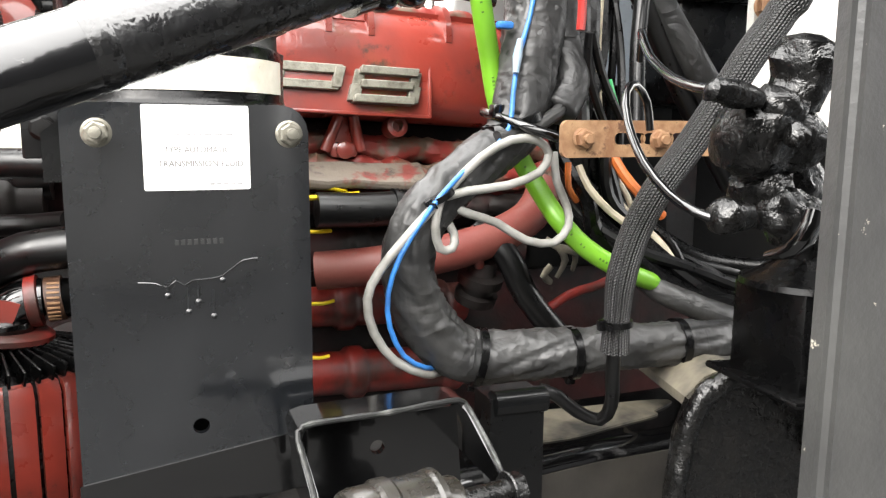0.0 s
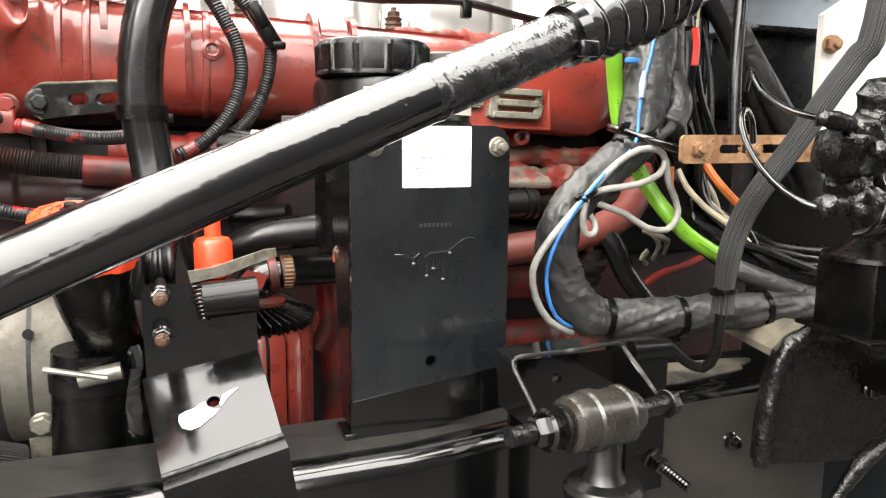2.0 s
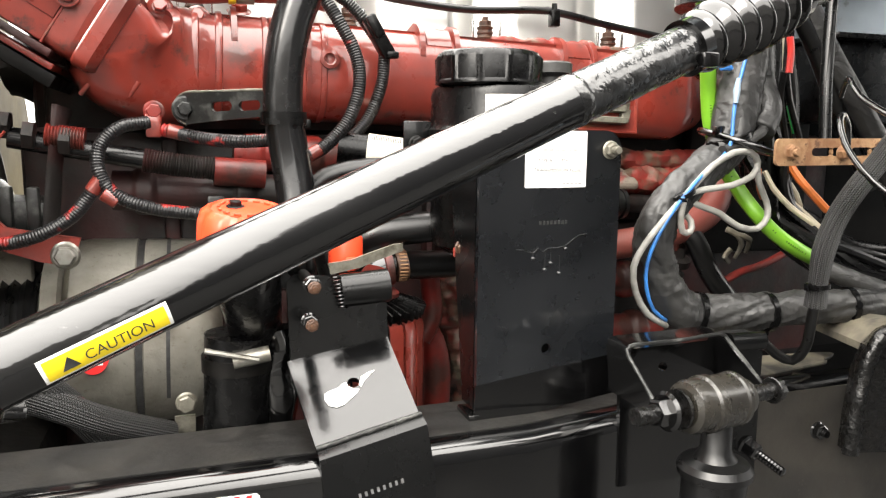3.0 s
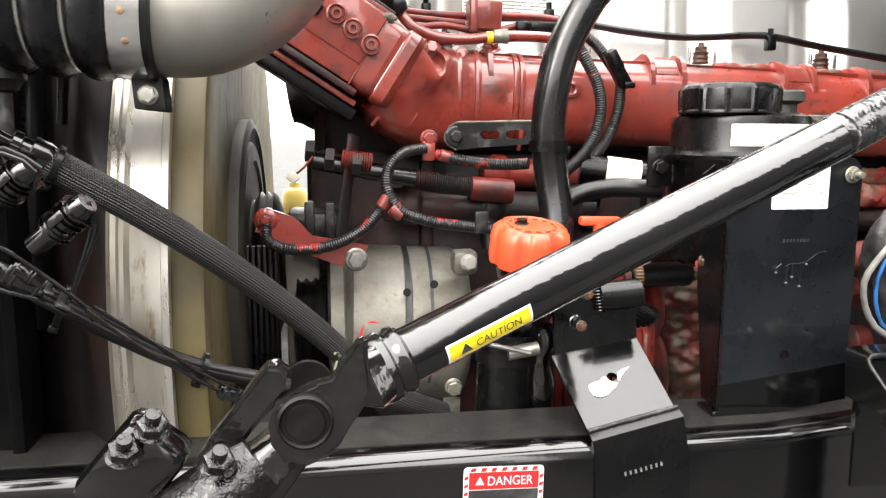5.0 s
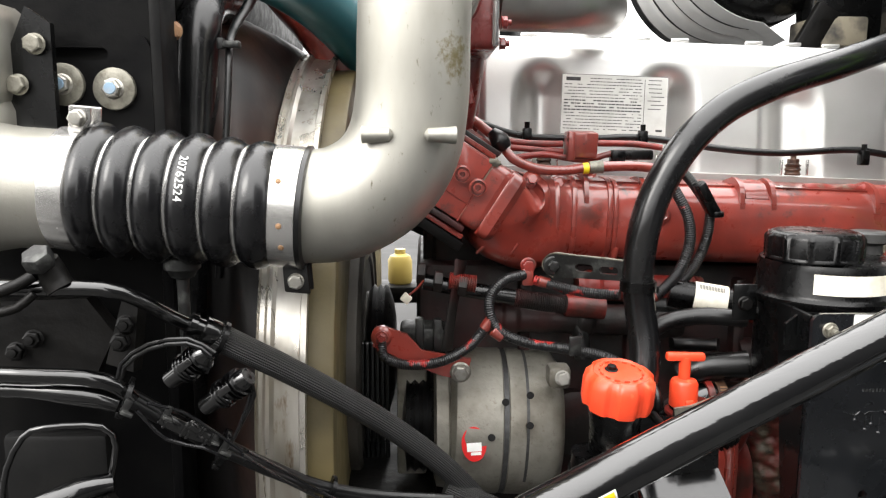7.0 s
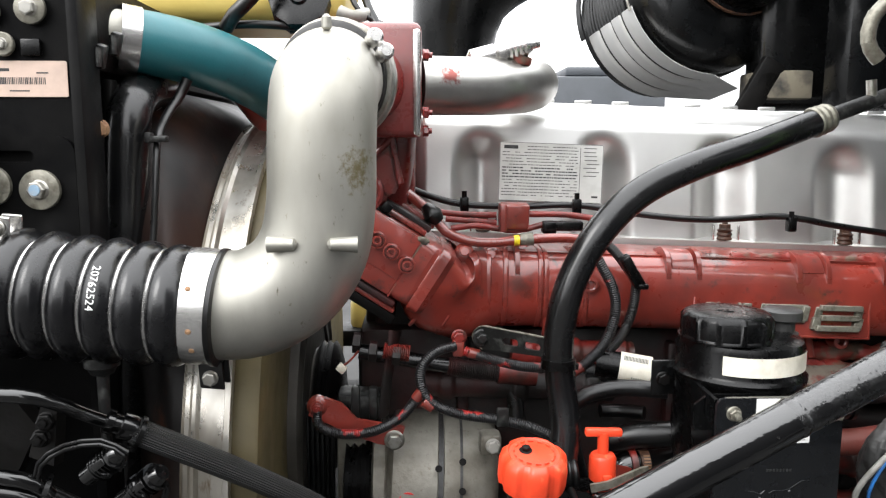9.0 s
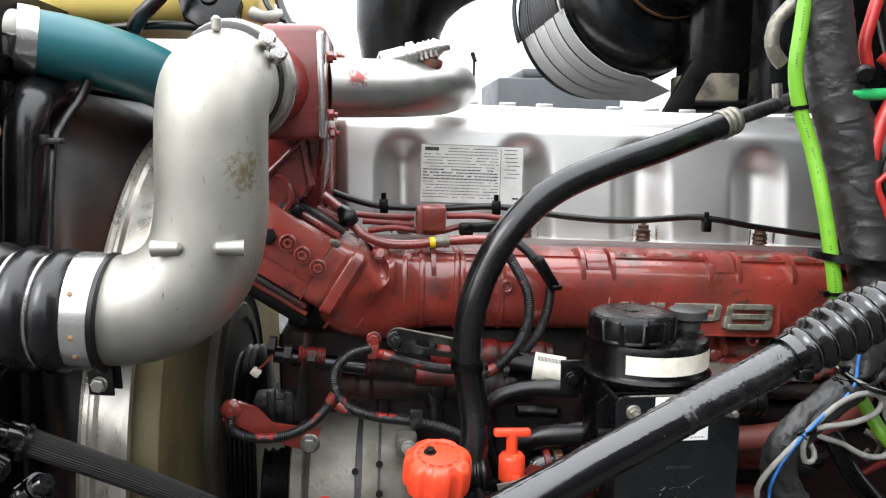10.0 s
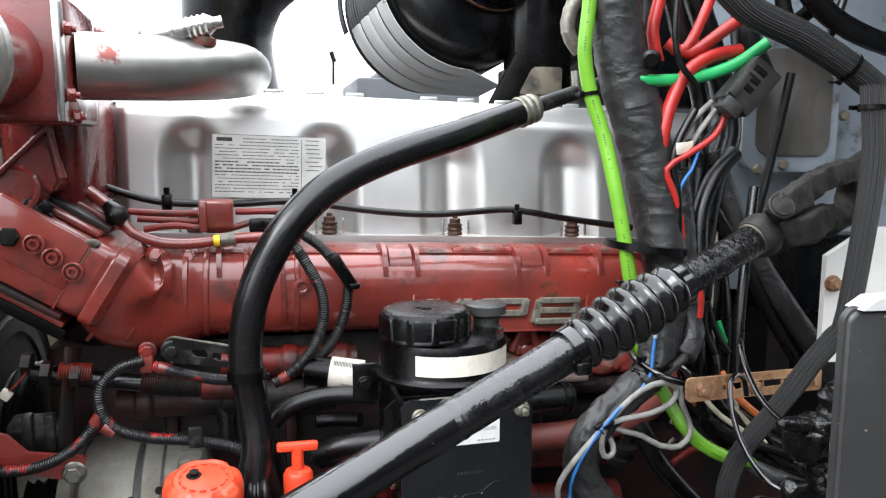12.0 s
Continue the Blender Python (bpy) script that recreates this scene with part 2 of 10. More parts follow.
RUST = mk("rusty_steel", (0.17, 0.08, 0.036), (0.33, 0.20, 0.105), rough=(0.6, 0.85), scale=34, lo=0.4, hi=0.62, bump=0.5, bscale=150, c3=(0.09, 0.04, 0.02), s3=70, lo3=0.56, hi3=0.64)
RUST_DARK = mk("dark_rusted_bolt", (0.055, 0.025, 0.013), (0.11, 0.05, 0.024), rough=(0.4, 0.7), scale=60, bump=0.5, bscale=150, c3=(0.02, 0.012, 0.01), s3=70, lo3=0.5, hi3=0.62)
ORANGE = mk("orange_red_plastic", (0.78, 0.065, 0.022), (0.66, 0.05, 0.018), rough=(0.3, 0.42), scale=20, bump=0.06, bscale=200, c3=(0.72, 0.16, 0.07), s3=45, lo3=0.58, hi3=0.7)
GREEN = mk("lime_green_hose", (0.16, 0.39, 0.026), (0.13, 0.32, 0.022), rough=(0.28, 0.4), scale=16, bump=0.05, c3=(0.05, 0.12, 0.01), s3=55, lo3=0.71, hi3=0.74)
GREEN_INK = mk("dark_green_print", (0.05, 0.13, 0.012), (0.07, 0.17, 0.015), rough=(0.35, 0.5), scale=60, bump=0.0)
GREEN_AIR = mk("green_air_line", (0.03, 0.42, 0.12), (0.025, 0.34, 0.1), rough=(0.3, 0.4), scale=20, bump=0.03)
RED_WIRE = mk("red_cable_jacket", (0.4, 0.022, 0.017), (0.26, 0.017, 0.014), rough=(0.28, 0.4), scale=20, bump=0.05)
BLUE = mk("blue_wire", (0.03, 0.17, 0.48), (0.02, 0.09, 0.26), rough=(0.3, 0.45), scale=40, bump=0.03)
GREYW = mk("grey_wire_jacket", (0.27, 0.265, 0.245), (0.14, 0.135, 0.12), rough=(0.4, 0.6), scale=30, bump=0.1)
ORANGEW = mk("orange_wire", (0.55, 0.14, 0.03), (0.35, 0.1, 0.03), rough=(0.4, 0.55), scale=30, bump=0.05)
CREAMW = mk("cream_wire", (0.5, 0.44, 0.33), (0.36, 0.32, 0.24), rough=(0.4, 0.6), scale=40, bump=0.05)
YELLOWW = mk("yellow_sticker", (0.80, 0.62, 0.02), (0.74, 0.56, 0.02), rough=(0.3, 0.4), scale=30, bump=0.02)
WHITE = mk("white_paper_label", (0.80, 0.80, 0.78), (0.72, 0.72, 0.70), rough=(0.4, 0.55), scale=30, bump=0.03, c3=(0.5, 0.48, 0.43), s3=50, lo3=0.70, hi3=0.8)
CREAM_LABEL = mk("grubby_cream_label", (0.74, 0.70, 0.60), (0.58, 0.54, 0.44), rough=(0.45, 0.6), scale=40, bump=0.05, c3=(0.3, 0.26, 0.2), s3=80, lo3=0.68, hi3=0.76)
STICKER = mk("greyed_sticker_film", (0.56, 0.56, 0.53), (0.47, 0.47, 0.44), rough=(0.35, 0.5), scale=30, bump=0.03, c3=(0.3, 0.29, 0.25), s3=40, lo3=0.68, hi3=0.78)
SILVER = mk("silver_painted_band", (0.62, 0.62, 0.61), (0.52, 0.52, 0.51), rough=(0.3, 0.42), metal=0.45, scale=8, bump=0.03)
HUMP = mk("shiny_humped_rubber", (0.003, 0.003, 0.0036), (0.006, 0.006, 0.0066), rough=(0.2, 0.32), scale=14, bump=0.05, bscale=200, c3=(0.03, 0.03, 0.03), s3=60, lo3=0.68, hi3=0.8, spec=0.55)
DUST_RED = mk("dusty_red_pipe", (0.17, 0.05, 0.038), (0.16, 0.026, 0.02), rough=(0.45, 0.65), scale=12, bump=0.15, bscale=120, c3=(0.1, 0.07, 0.055), s3=45, lo3=0.62, hi3=0.74)
MARK = mk("faded_blue_mark", (0.2, 0.3, 0.4), (0.26, 0.3, 0.34), rough=(0.4, 0.5), scale=60, bump=0.02)
INK = mk("black_print", (0.02, 0.02, 0.02), (0.05, 0.05, 0.05), rough=(0.45, 0.6), scale=60, bump=0.0)
# faded label print; also the painted glint of stamped characters
GREY_INK_GLINT = mk("grey_print_and_glint", (0.09, 0.09, 0.09), (0.16, 0.16, 0.16), rough=(0.45, 0.6), scale=60, bump=0.0)
FAINT_INK = mk("worn_light_print", (0.3, 0.3, 0.3), (0.42, 0.42, 0.41), rough=(0.45, 0.6), scale=60, bump=0.0)
RED_INK = mk("red_sign_print", (0.62, 0.02, 0.02), (0.52, 0.02, 0.02), rough=(0.3, 0.4), scale=40, bump=0.0)
TAPE = creased(mk("dusty_wrapped_tape", (0.015, 0.015, 0.0152), (0.038, 0.0376, 0.0363), rough=(0.34, 0.55), scale=16, lo=0.35, hi=0.7, bump=0.25, bscale=90, c3=(0.08, 0.078, 0.072), s3=40, lo3=0.66, hi3=0.80, spec=0.5))
WRAP = creased(mk("black_cloth_tape", (0.013, 0.013, 0.0132), (0.03, 0.0295, 0.029), rough=(0.36, 0.55), scale=22, lo=0.35, hi=0.72, bump=0.3, bscale=110, c3=(0.07, 0.067, 0.062), s3=60, lo3=0.68, hi3=0.8))
TEAL = mk("teal_silicone_hose", (0.016, 0.125, 0.145), (0.014, 0.095, 0.11), rough=(0.32, 0.46), scale=10, bump=0.06, bscale=160, c3=(0.01, 0.045, 0.05), s3=40, lo3=0.66, hi3=0.74)
YELLOW_TANK = mk("yellowed_translucent_plastic", (0.60, 0.46, 0.13), (0.52, 0.38, 0.10), rough=(0.3, 0.42), scale=6, bump=0.04)
OLIVE = mk("olive_fan_plastic", (0.11, 0.086, 0.036), (0.065, 0.05, 0.021), rough=(0.45, 0.6), scale=8, bump=0.1, c3=(0.04, 0.035, 0.024), s3=18, lo3=0.58, hi3=0.74)
SHROUD = mk("rust_stained_shroud", (0.008, 0.007, 0.0068), (0.034, 0.014, 0.009), rough=(0.36, 0.55), scale=4.5, lo=0.5, hi=0.75, bump=0.12, bscale=90, spec=0.25, c3=(0.06, 0.024, 0.013), s3=22, lo3=0.6, hi3=0.75)
BRAID = weave("black_braided_sleeve", (0.045, 0.045, 0.045), (0.001, 0.001, 0.001), along=420.0, around=30.0, rough=0.38, depth=1.0)
BRAID_FINE = weave("fine_braided_sleeve", (0.034, 0.034, 0.034), (0.001, 0.001, 0.001), along=480.0, around=34.0, rough=0.38, depth=1.0)
# cab paint with bluish shade in its colour; WHITE_PAINT is the lit version
FIREWALL = mk("shaded_cab_paint", (0.22, 0.255, 0.29), (0.15, 0.17, 0.19), rough=(0.4, 0.55), scale=6, bump=0.08, c3=(0.05, 0.045, 0.04), s3=24, lo3=0.56, hi3=0.7)
WHITE_PAINT = mk("white_cab_paint", (0.74, 0.73, 0.69), (0.62, 0.6, 0.55), rough=(0.35, 0.5), scale=8, bump=0.06, c3=(0.32, 0.24, 0.15), s3=26, lo3=0.66, hi3=0.76)
DUSTY = mk("dust_covered_steel", (0.17, 0.15, 0.11), (0.03, 0.028, 0.025), rough=(0.6, 0.8), scale=13, lo=0.42, hi=0.62, bump=0.3, bscale=110)
GREYPOST = mk("speckled_dark_grey_plastic", (0.028, 0.028, 0.0276), (0.045, 0.045, 0.043), rough=(0.34, 0.5), scale=10, bump=0.2, bscale=220, c3=(0.36, 0.34, 0.28), s3=110, lo3=0.68, hi3=0.71)
FILM = mk("brown_dust_film", (0.007, 0.0066, 0.006), (0.018, 0.0165, 0.0142), rough=(0.45, 0.65), scale=18, bump=0.2, bscale=140)
DUST_DARK = mk("dust_coated_black_steel", (0.024, 0.021, 0.017), (0.009, 0.0082, 0.007), rough=(0.5, 0.7), scale=9, lo=0.4, hi=0.65, bump=0.15, bscale=90, c3=(0.05, 0.045, 0.036), s3=60, lo3=0.66, hi3=0.76)
SHELL = mk("dusty_plug_plastic", (0.02, 0.0198, 0.019), (0.034, 0.0335, 0.032), rough=(0.35, 0.55), scale=40, bump=0.15, bscale=260, c3=(0.07, 0.068, 0.062), s3=90, lo3=0.66, hi3=0.76)
GRIMY = mk("grimy_grey_panel", (0.10, 0.092, 0.08), (0.045, 0.041, 0.035), rough=(0.5, 0.7), scale=14, lo=0.4, hi=0.65, bump=0.2, bscale=110, stretch=(1.0, 1.0, 0.35))
BUSH = mk("grimy_steel_bushing", (0.022, 0.02, 0.0165), (0.008, 0.007, 0.006), rough=(0.2, 0.4), metal=0.2, scale=26, bump=0.12, coat=0.25)
# near-black fill for depths and holes, their darkness put into the colour
NEAR_BLACK = mk("near_black_fill", (0.0025, 0.0025, 0.0025), (0.007, 0.0065, 0.006), rough=(0.5, 0.7), scale=8, bump=0.3, bscale=60, spec=0.15)
STAMP = mk("stamped_mark", (0.03, 0.03, 0.03), (0.02, 0.02, 0.02), rough=(0.3, 0.5), scale=60, bump=0.0)
PINK_LABEL = mk("faded_pinkish_label", (0.52, 0.39, 0.32), (0.45, 0.34, 0.28), rough=(0.45, 0.6), scale=40, bump=0.03, c3=(0.3, 0.24, 0.2), s3=60, lo3=0.7, hi3=0.8)
PALE = mk("pale_grey_strip", (0.48, 0.48, 0.47), (0.4, 0.4, 0.39), rough=(0.4, 0.55), scale=30, bump=0.1)
GROUND = mk("oily_asphalt", (0.022, 0.0216, 0.021), (0.015, 0.0147, 0.0142), rough=(0.7, 0.9), scale=0.8, bump=0.3, bscale=25)
RED_PIPE = mk("sooty_red_pipe", (0.2, 0.019, 0.014), (0.05, 0.017, 0.013), rough=(0.3, 0.55), scale=14, lo=0.45, hi=0.62, bump=0.3, bscale=90, c3=(0.11, 0.085, 0.065), s3=35, lo3=0.64, hi3=0.72)
JOINT = mk("dusty_forged_joint", (0.027, 0.0245, 0.022), (0.008, 0.007, 0.006), rough=(0.5, 0.75), scale=28, lo=0.42, hi=0.62, bump=0.8, bscale=110, spec=0.3, c3=(0.075, 0.05, 0.035), s3=60, lo3=0.62, hi3=0.74)
YOKE = mk("thick_black_paint_on_forging", (0.003, 0.003, 0.003), (0.008, 0.0075, 0.007), rough=(0.08, 0.22), scale=40, bump=0.9, bscale=34, coat=0.5, spec=0.4, c3=(0.2, 0.19, 0.175), s3=90, lo3=0.70, hi3=0.75)
GREASE = mk("greenish_grease", (0.035, 0.05, 0.018), (0.1, 0.1, 0.07), rough=(0.3, 0.5), scale=80, bump=0.3)
PANEL = mk("scuffed_black_radiator_frame", (0.003, 0.003, 0.0032), (0.007, 0.0068, 0.0065), rough=(0.3, 0.5), scale=10, bump=0.12, bscale=130, spec=0.06, c3=(0.04, 0.037, 0.034), s3=70, lo3=0.73, hi3=0.78)
LEDGE = mk("dust_caked_red_casting", (0.15, 0.125, 0.10), (0.16, 0.035, 0.028), rough=(0.55, 0.8), scale=30, lo=0.52, hi=0.6, bump=0.5, bscale=90, c3=(0.05, 0.042, 0.035), s3=50, lo3=0.56, hi3=0.68)
NUT = mk("dusty_zinc_nut", (0.21, 0.2, 0.165), (0.1, 0.092, 0.07), rough=(0.35, 0.55), metal=0.5, scale=90, bump=0.3, bscale=220)
HUB = mk("dull_grey_hub", (0.075, 0.069, 0.06), (0.045, 0.041, 0.036), rough=(0.4, 0.6), metal=0.3, scale=10, bump=0.1)
STRAP = mk("scuffed_dark_strap", (0.016, 0.0163, 0.016), (0.085, 0.087, 0.082), rough=(0.3, 0.5), metal=0.4, scale=60, lo=0.5, hi=0.7, bump=0.25)
PALEWALL = mk("unseen_grey_wall", (0.18, 0.177, 0.171), (0.135, 0.133, 0.128), rough=(0.8, 0.9), scale=1.2, bump=0.2, bscale=20)
YARD = mk("unseen_dark_wall", (0.025, 0.025, 0.027), (0.018, 0.018, 0.019), rough=(0.5, 0.7), scale=2.0, bump=0.1)
FAR = mk("distant_grey_paint", (0.06, 0.066, 0.075), (0.045, 0.05, 0.056), rough=(0.4, 0.6), scale=3, bump=0.05)


# ---- builders ----
def align(loc, normal, spin=0.0):
    """A frame at loc whose z runs along normal."""
    return Matrix.Translation(loc) @ Vector(normal).to_track_quat("Z", "Y").to_matrix().to_4x4() @ Matrix.Rotation(spin, 4, "Z")


def spline(points, step):
    """Catmull-Rom through the points, in steps of about that length."""
    pts = [Vector(p) for p in points]
    if len(pts) == 2:
        k = max(1, int((pts[1] - pts[0]).length / step))
        return [pts[0].lerp(pts[1], i / k) for i in range(k + 1)]
    ext = [2 * pts[0] - pts[1], *pts, 2 * pts[-1] - pts[-2]]
    out = [pts[0]]
    for a, b, c, d in zip(ext, ext[1:], ext[2:], ext[3:]):
        k = max(2, int((c - b).length / step))
        for i in range(1, k + 1):
            t = i / k
            out.append(0.5 * (2 * b + (c - a) * t + (2 * a - 5 * b + 4 * c - d) * t * t + (3 * b - a - 3 * c + d) * t ** 3))
    return out


def rings(bm, loops, close=True, caps=True, lengths=None):
    """Skins a row of equally long loops of places, with the tube's own coordinates as UV."""
    uv = bm.loops.layers.uv.verify()
    vs = [[bm.verts.new(p) for p in loop] for loop in loops]
    n = len(vs[0])
    for i in range(len(vs) - 1):
        for j in range(n if close else n - 1):
            k = (j + 1) % n
            f = bm.faces.new((vs[i][j], vs[i][k], vs[i + 1][k], vs[i + 1][j]))
            if lengths:
                for lp, (u, v) in zip(f.loops, ((j / n, lengths[i]), ((j + 1) / n, lengths[i]), ((j + 1) / n, lengths[i + 1]), (j / n, lengths[i + 1]))):
                    lp[uv].uv = (u, v)
    if caps and close:
        bm.faces.new(vs[0][::-1])
        bm.faces.new(vs[-1])
    return vs


def tube(bm, points, r, seg=14, step=0.012, smooth=True, radius=None, flat=1.0, caps=True, lumps=0.0, wrinkle=0.0):
    """A round tube along a smoothed line. r: a radius, or one a point. radius(s, total): a further factor by length."""
    line = spline(points, step) if smooth else [Vector(p) for p in points]
    n = len(line)
    lens = [0.0]
    for a, b in zip(line, line[1:]):
        lens.append(lens[-1] + (b - a).length)
    if isinstance(r, (list, tuple)):
        at = [0.0]
        for a, b in zip(points, points[1:]):
            at.append(at[-1] + (Vector(b) - Vector(a)).length)
        rs = np.interp([s / lens[-1] * at[-1] for s in lens], at, r)
    else:
        rs = [r] * n
    tan = [(line[min(i + 1, n - 1)] - line[max(i - 1, 0)]).normalized() for i in range(n)]
    side = tan[0].orthogonal().normalized()
    loops = []
    for i in range(n):
        side = (side - tan[i] * side.dot(tan[i])).normalized()
        up = tan[i].cross(side)
        q = rs[i] * (radius(lens[i], lens[-1]) if radius else 1.0)
        loop = []
        for j in range(seg):
            a = 2 * math.pi * j / seg
            w = q
            if lumps:
                at_ = line[i] + side * math.cos(a) * q + up * math.sin(a) * q
                w *= 1 + lumps * (noise.noise(at_ * 45) + 0.7 * noise.noise(at_ * 110 + Vector((3, 1, 7))) + 0.35 * noise.noise(at_ * 230))
            if wrinkle:
                c_, s_ = math.cos(a), math.sin(a)
                fold = 0.5 - 1.9 * abs(noise.noise(Vector((lens[i] * 38 + c_ * 2.1 + s_ * 1.4, c_ * 1.2, s_ * 1.2))))
                fine = noise.noise(Vector((lens[i] * 260 + s_ * 1.5, c_ * 2.0 + 9, s_ * 2.0)))
                w *= 1 + wrinkle * (fold + 0.3 * fine)
            loop.append(line[i] + side * math.cos(a) * w + up * math.sin(a) * w * flat)
        loops.append(loop)
    rings(bm, loops, caps=caps, lengths=lens)
    return bm


def corrugated(bm, points, r, pitch=0.0029, seg=12, depth=0.12):
    """Split loom: ridges along a smoothed line."""
    return tube(bm, points, r, seg=seg, step=pitch / 4, radius=lambda s, t: 1 - depth * (0.5 + 0.5 * math.cos(2 * math.pi * s / pitch)) ** 2)


def lathe(bm, profile, frame_m, seg=28, wave=None):
    """Turns (radius, height) pairs round a frame's z. wave(angle, radius, height): a factor on the radius."""
    loops = [[frame_m @ Vector((r * (wave(2 * math.pi * j / seg, r, h) if wave else 1) * math.cos(2 * math.pi * j / seg),
                                r * (wave(2 * math.pi * j / seg, r, h) if wave else 1) * math.sin(2 * math.pi * j / seg), h)) for j in range(seg)] for r, h in profile]
    rings(bm, loops)
    return bm


def box(bm, centre, size, rot=None, bevel=0.003, seg=2):
    """A box with worn, rounded edges."""
    m = Matrix.Translation(centre) @ (rot.to_4x4() if rot else Matrix.Identity(4)) @ Matrix.Diagonal((*size, 1))
    made = bmesh.ops.create_cube(bm, size=1.0, matrix=m)["verts"]
    if bevel:
        edges = list({e for v in made for e in v.link_edges})
        bmesh.ops.bevel(bm, geom=edges, offset=min(bevel, 0.45 * min(size)), segments=seg, affect="EDGES", profile=0.5)
    return bm


def slab(bm, outline, thick, frame_m, holes=(), bevel=0.0):
    """A plate: an outline in a frame's x and y, with round or long holes (x, y, r, half_length), and that thickness along its z."""
    flat = bmesh.new()
    loops = [outline]
    for x, y, r, half in holes:
        loops.append([(x + (half if math.cos(a) > 0 else -half) + r * math.cos(a), y + r * math.sin(a)) for a in [2 * math.pi * (i + 0.5) / 16 for i in range(16)]])
    edges = []
    for loop in loops:
        vs = [flat.verts.new((x, y, 0)) for x, y in loop]
        edges += [flat.edges.new((a, b)) for a, b in zip(vs, vs[1:] + vs[:1])]
    bmesh.ops.triangle_fill(flat, use_beauty=True, use_dissolve=False, edges=edges, normal=(0, 0, 1))
    base = {}
    for v in flat.verts:
        base[v] = (bm.verts.new(frame_m @ Vector((v.co.x, v.co.y, thick / 2))), bm.verts.new(frame_m @ Vector((v.co.x, v.co.y, -thick / 2))))
    for f in flat.faces:
        up = f.normal.z > 0
        vs = list(f.verts) if up else list(f.verts)[::-1]
        bm.faces.new([base[v][0] for v in vs])
        bm.faces.new([base[v][1] for v in vs[::-1]])
    for e in flat.edges:
        if len(e.link_faces) == 1:
            a, b = e.verts
            bm.faces.new((base[a][0], base[b][0], base[b][1], base[a][1]))
    flat.free()
    bmesh.ops.recalc_face_normals(bm, faces=bm.faces[:])
    return bm


def rounded(w, h, r, seg=5, cx=0.0, cy=0.0):
    """The outline of a rectangle with round corners."""
    out = []
    for sx, sy, a0 in ((1, 1, 0), (-1, 1, 90), (-1, -1, 180), (1, -1, 270)):
        for i in range(seg + 1):
            a = radians(a0 + 90 * i / seg)
            out.append((cx + sx * (w / 2 - r) + r * math.cos(a), cy + sy * (h / 2 - r) + r * math.sin(a)))
    return out


def section_sweep(bm, points, sizes, power=4.0, seg=40, side=(0, 1, 0), step=0.02):
    """A casting: superellipse sections (half across, half along side) swept along a smoothed line."""
    line = spline(points, step)
    at = [0.0]
    for a, b in zip(points, points[1:]):
        at.append(at[-1] + (Vector(b) - Vector(a)).length)
    lens = [0.0]
    for a, b in zip(line, line[1:]):
        lens.append(lens[-1] + (b - a).length)
    side = Vector(side)
    loops = []
    for i, p in enumerate(line):
        s = lens[i] / lens[-1] * at[-1]
        ha, hb = (np.interp(s, at, [z[k] for z in sizes]) for k in (0, 1))
        pw = np.interp(s, at, [z[2] if len(z) > 2 else power for z in sizes])
        t = (line[min(i + 1, len(line) - 1)] - line[max(i - 1, 0)]).normalized()
        sd = (side - t * side.dot(t)).normalized()
        up = sd.cross(t)
        loop = []
        for j in range(seg):
            a = 2 * math.pi * j / seg
            c, d = math.cos(a), math.sin(a)
            loop.append(p + sd * hb * math.copysign(abs(c) ** (2 / pw), c) + up * ha * math.copysign(abs(d) ** (2 / pw), d))
        loops.append(loop)
    rings(bm, loops, lengths=lens)
    return bm


def mesh_of(name, bm, material, angle=38):
    """Closes a bmesh into mesh data about its own middle; gives the data and that middle."""
    bmesh.ops.recalc_face_normals(bm, faces=bm.faces[:])
    lo = Vector([min(v.co[k] for v in bm.verts) for k in range(3)])
    hi = Vector([max(v.co[k] for v in bm.verts) for k in range(3)])
    mid = (lo + hi) / 2
    bmesh.ops.translate(bm, verts=bm.verts[:], vec=-mid)
    me = bpy.data.meshes.new(name)
    bm.to_mesh(me)
    bm.free()
    me.polygons.foreach_set("use_smooth", [True] * len(me.polygons))
    me.set_sharp_from_angle(angle=radians(angle))
    me.materials.append(material)
    return me, mid


def under(ob, parent):
    base = Vector(parent.location)
    up = parent.parent
    while up:
        base = base + Vector(up.location)
        up = up.parent
    ob.parent = parent
    ob.location = Vector(ob.location) - base


def part(name, bm, material, parent, label="", angle=38):
    """Links a bmesh, built in the world's metres, as one mesh under a thing or under a part."""
    me, mid = mesh_of(name, bm, material, angle)
    ob = new(name, me)
    ob.location = mid
    under(ob, parent)
    return tagged(ob, label)


def solo(name, bm, material, label, category, group="", kind="", angle=38):
    """Links a bmesh as a thing of one mesh."""
    me, mid = mesh_of(name, bm, material, angle)
    ob = new(name, me)
    ob.location = mid
    return tagged(ob, label, category, group, kind)


def thing(name, base, label, category, group="", kind=""):
    ob = new(name)
    ob.location = base
    ob.empty_display_size = 0.02
    return tagged(ob, label, category, group, kind)


BM = bmesh.new
BOLTS = {}


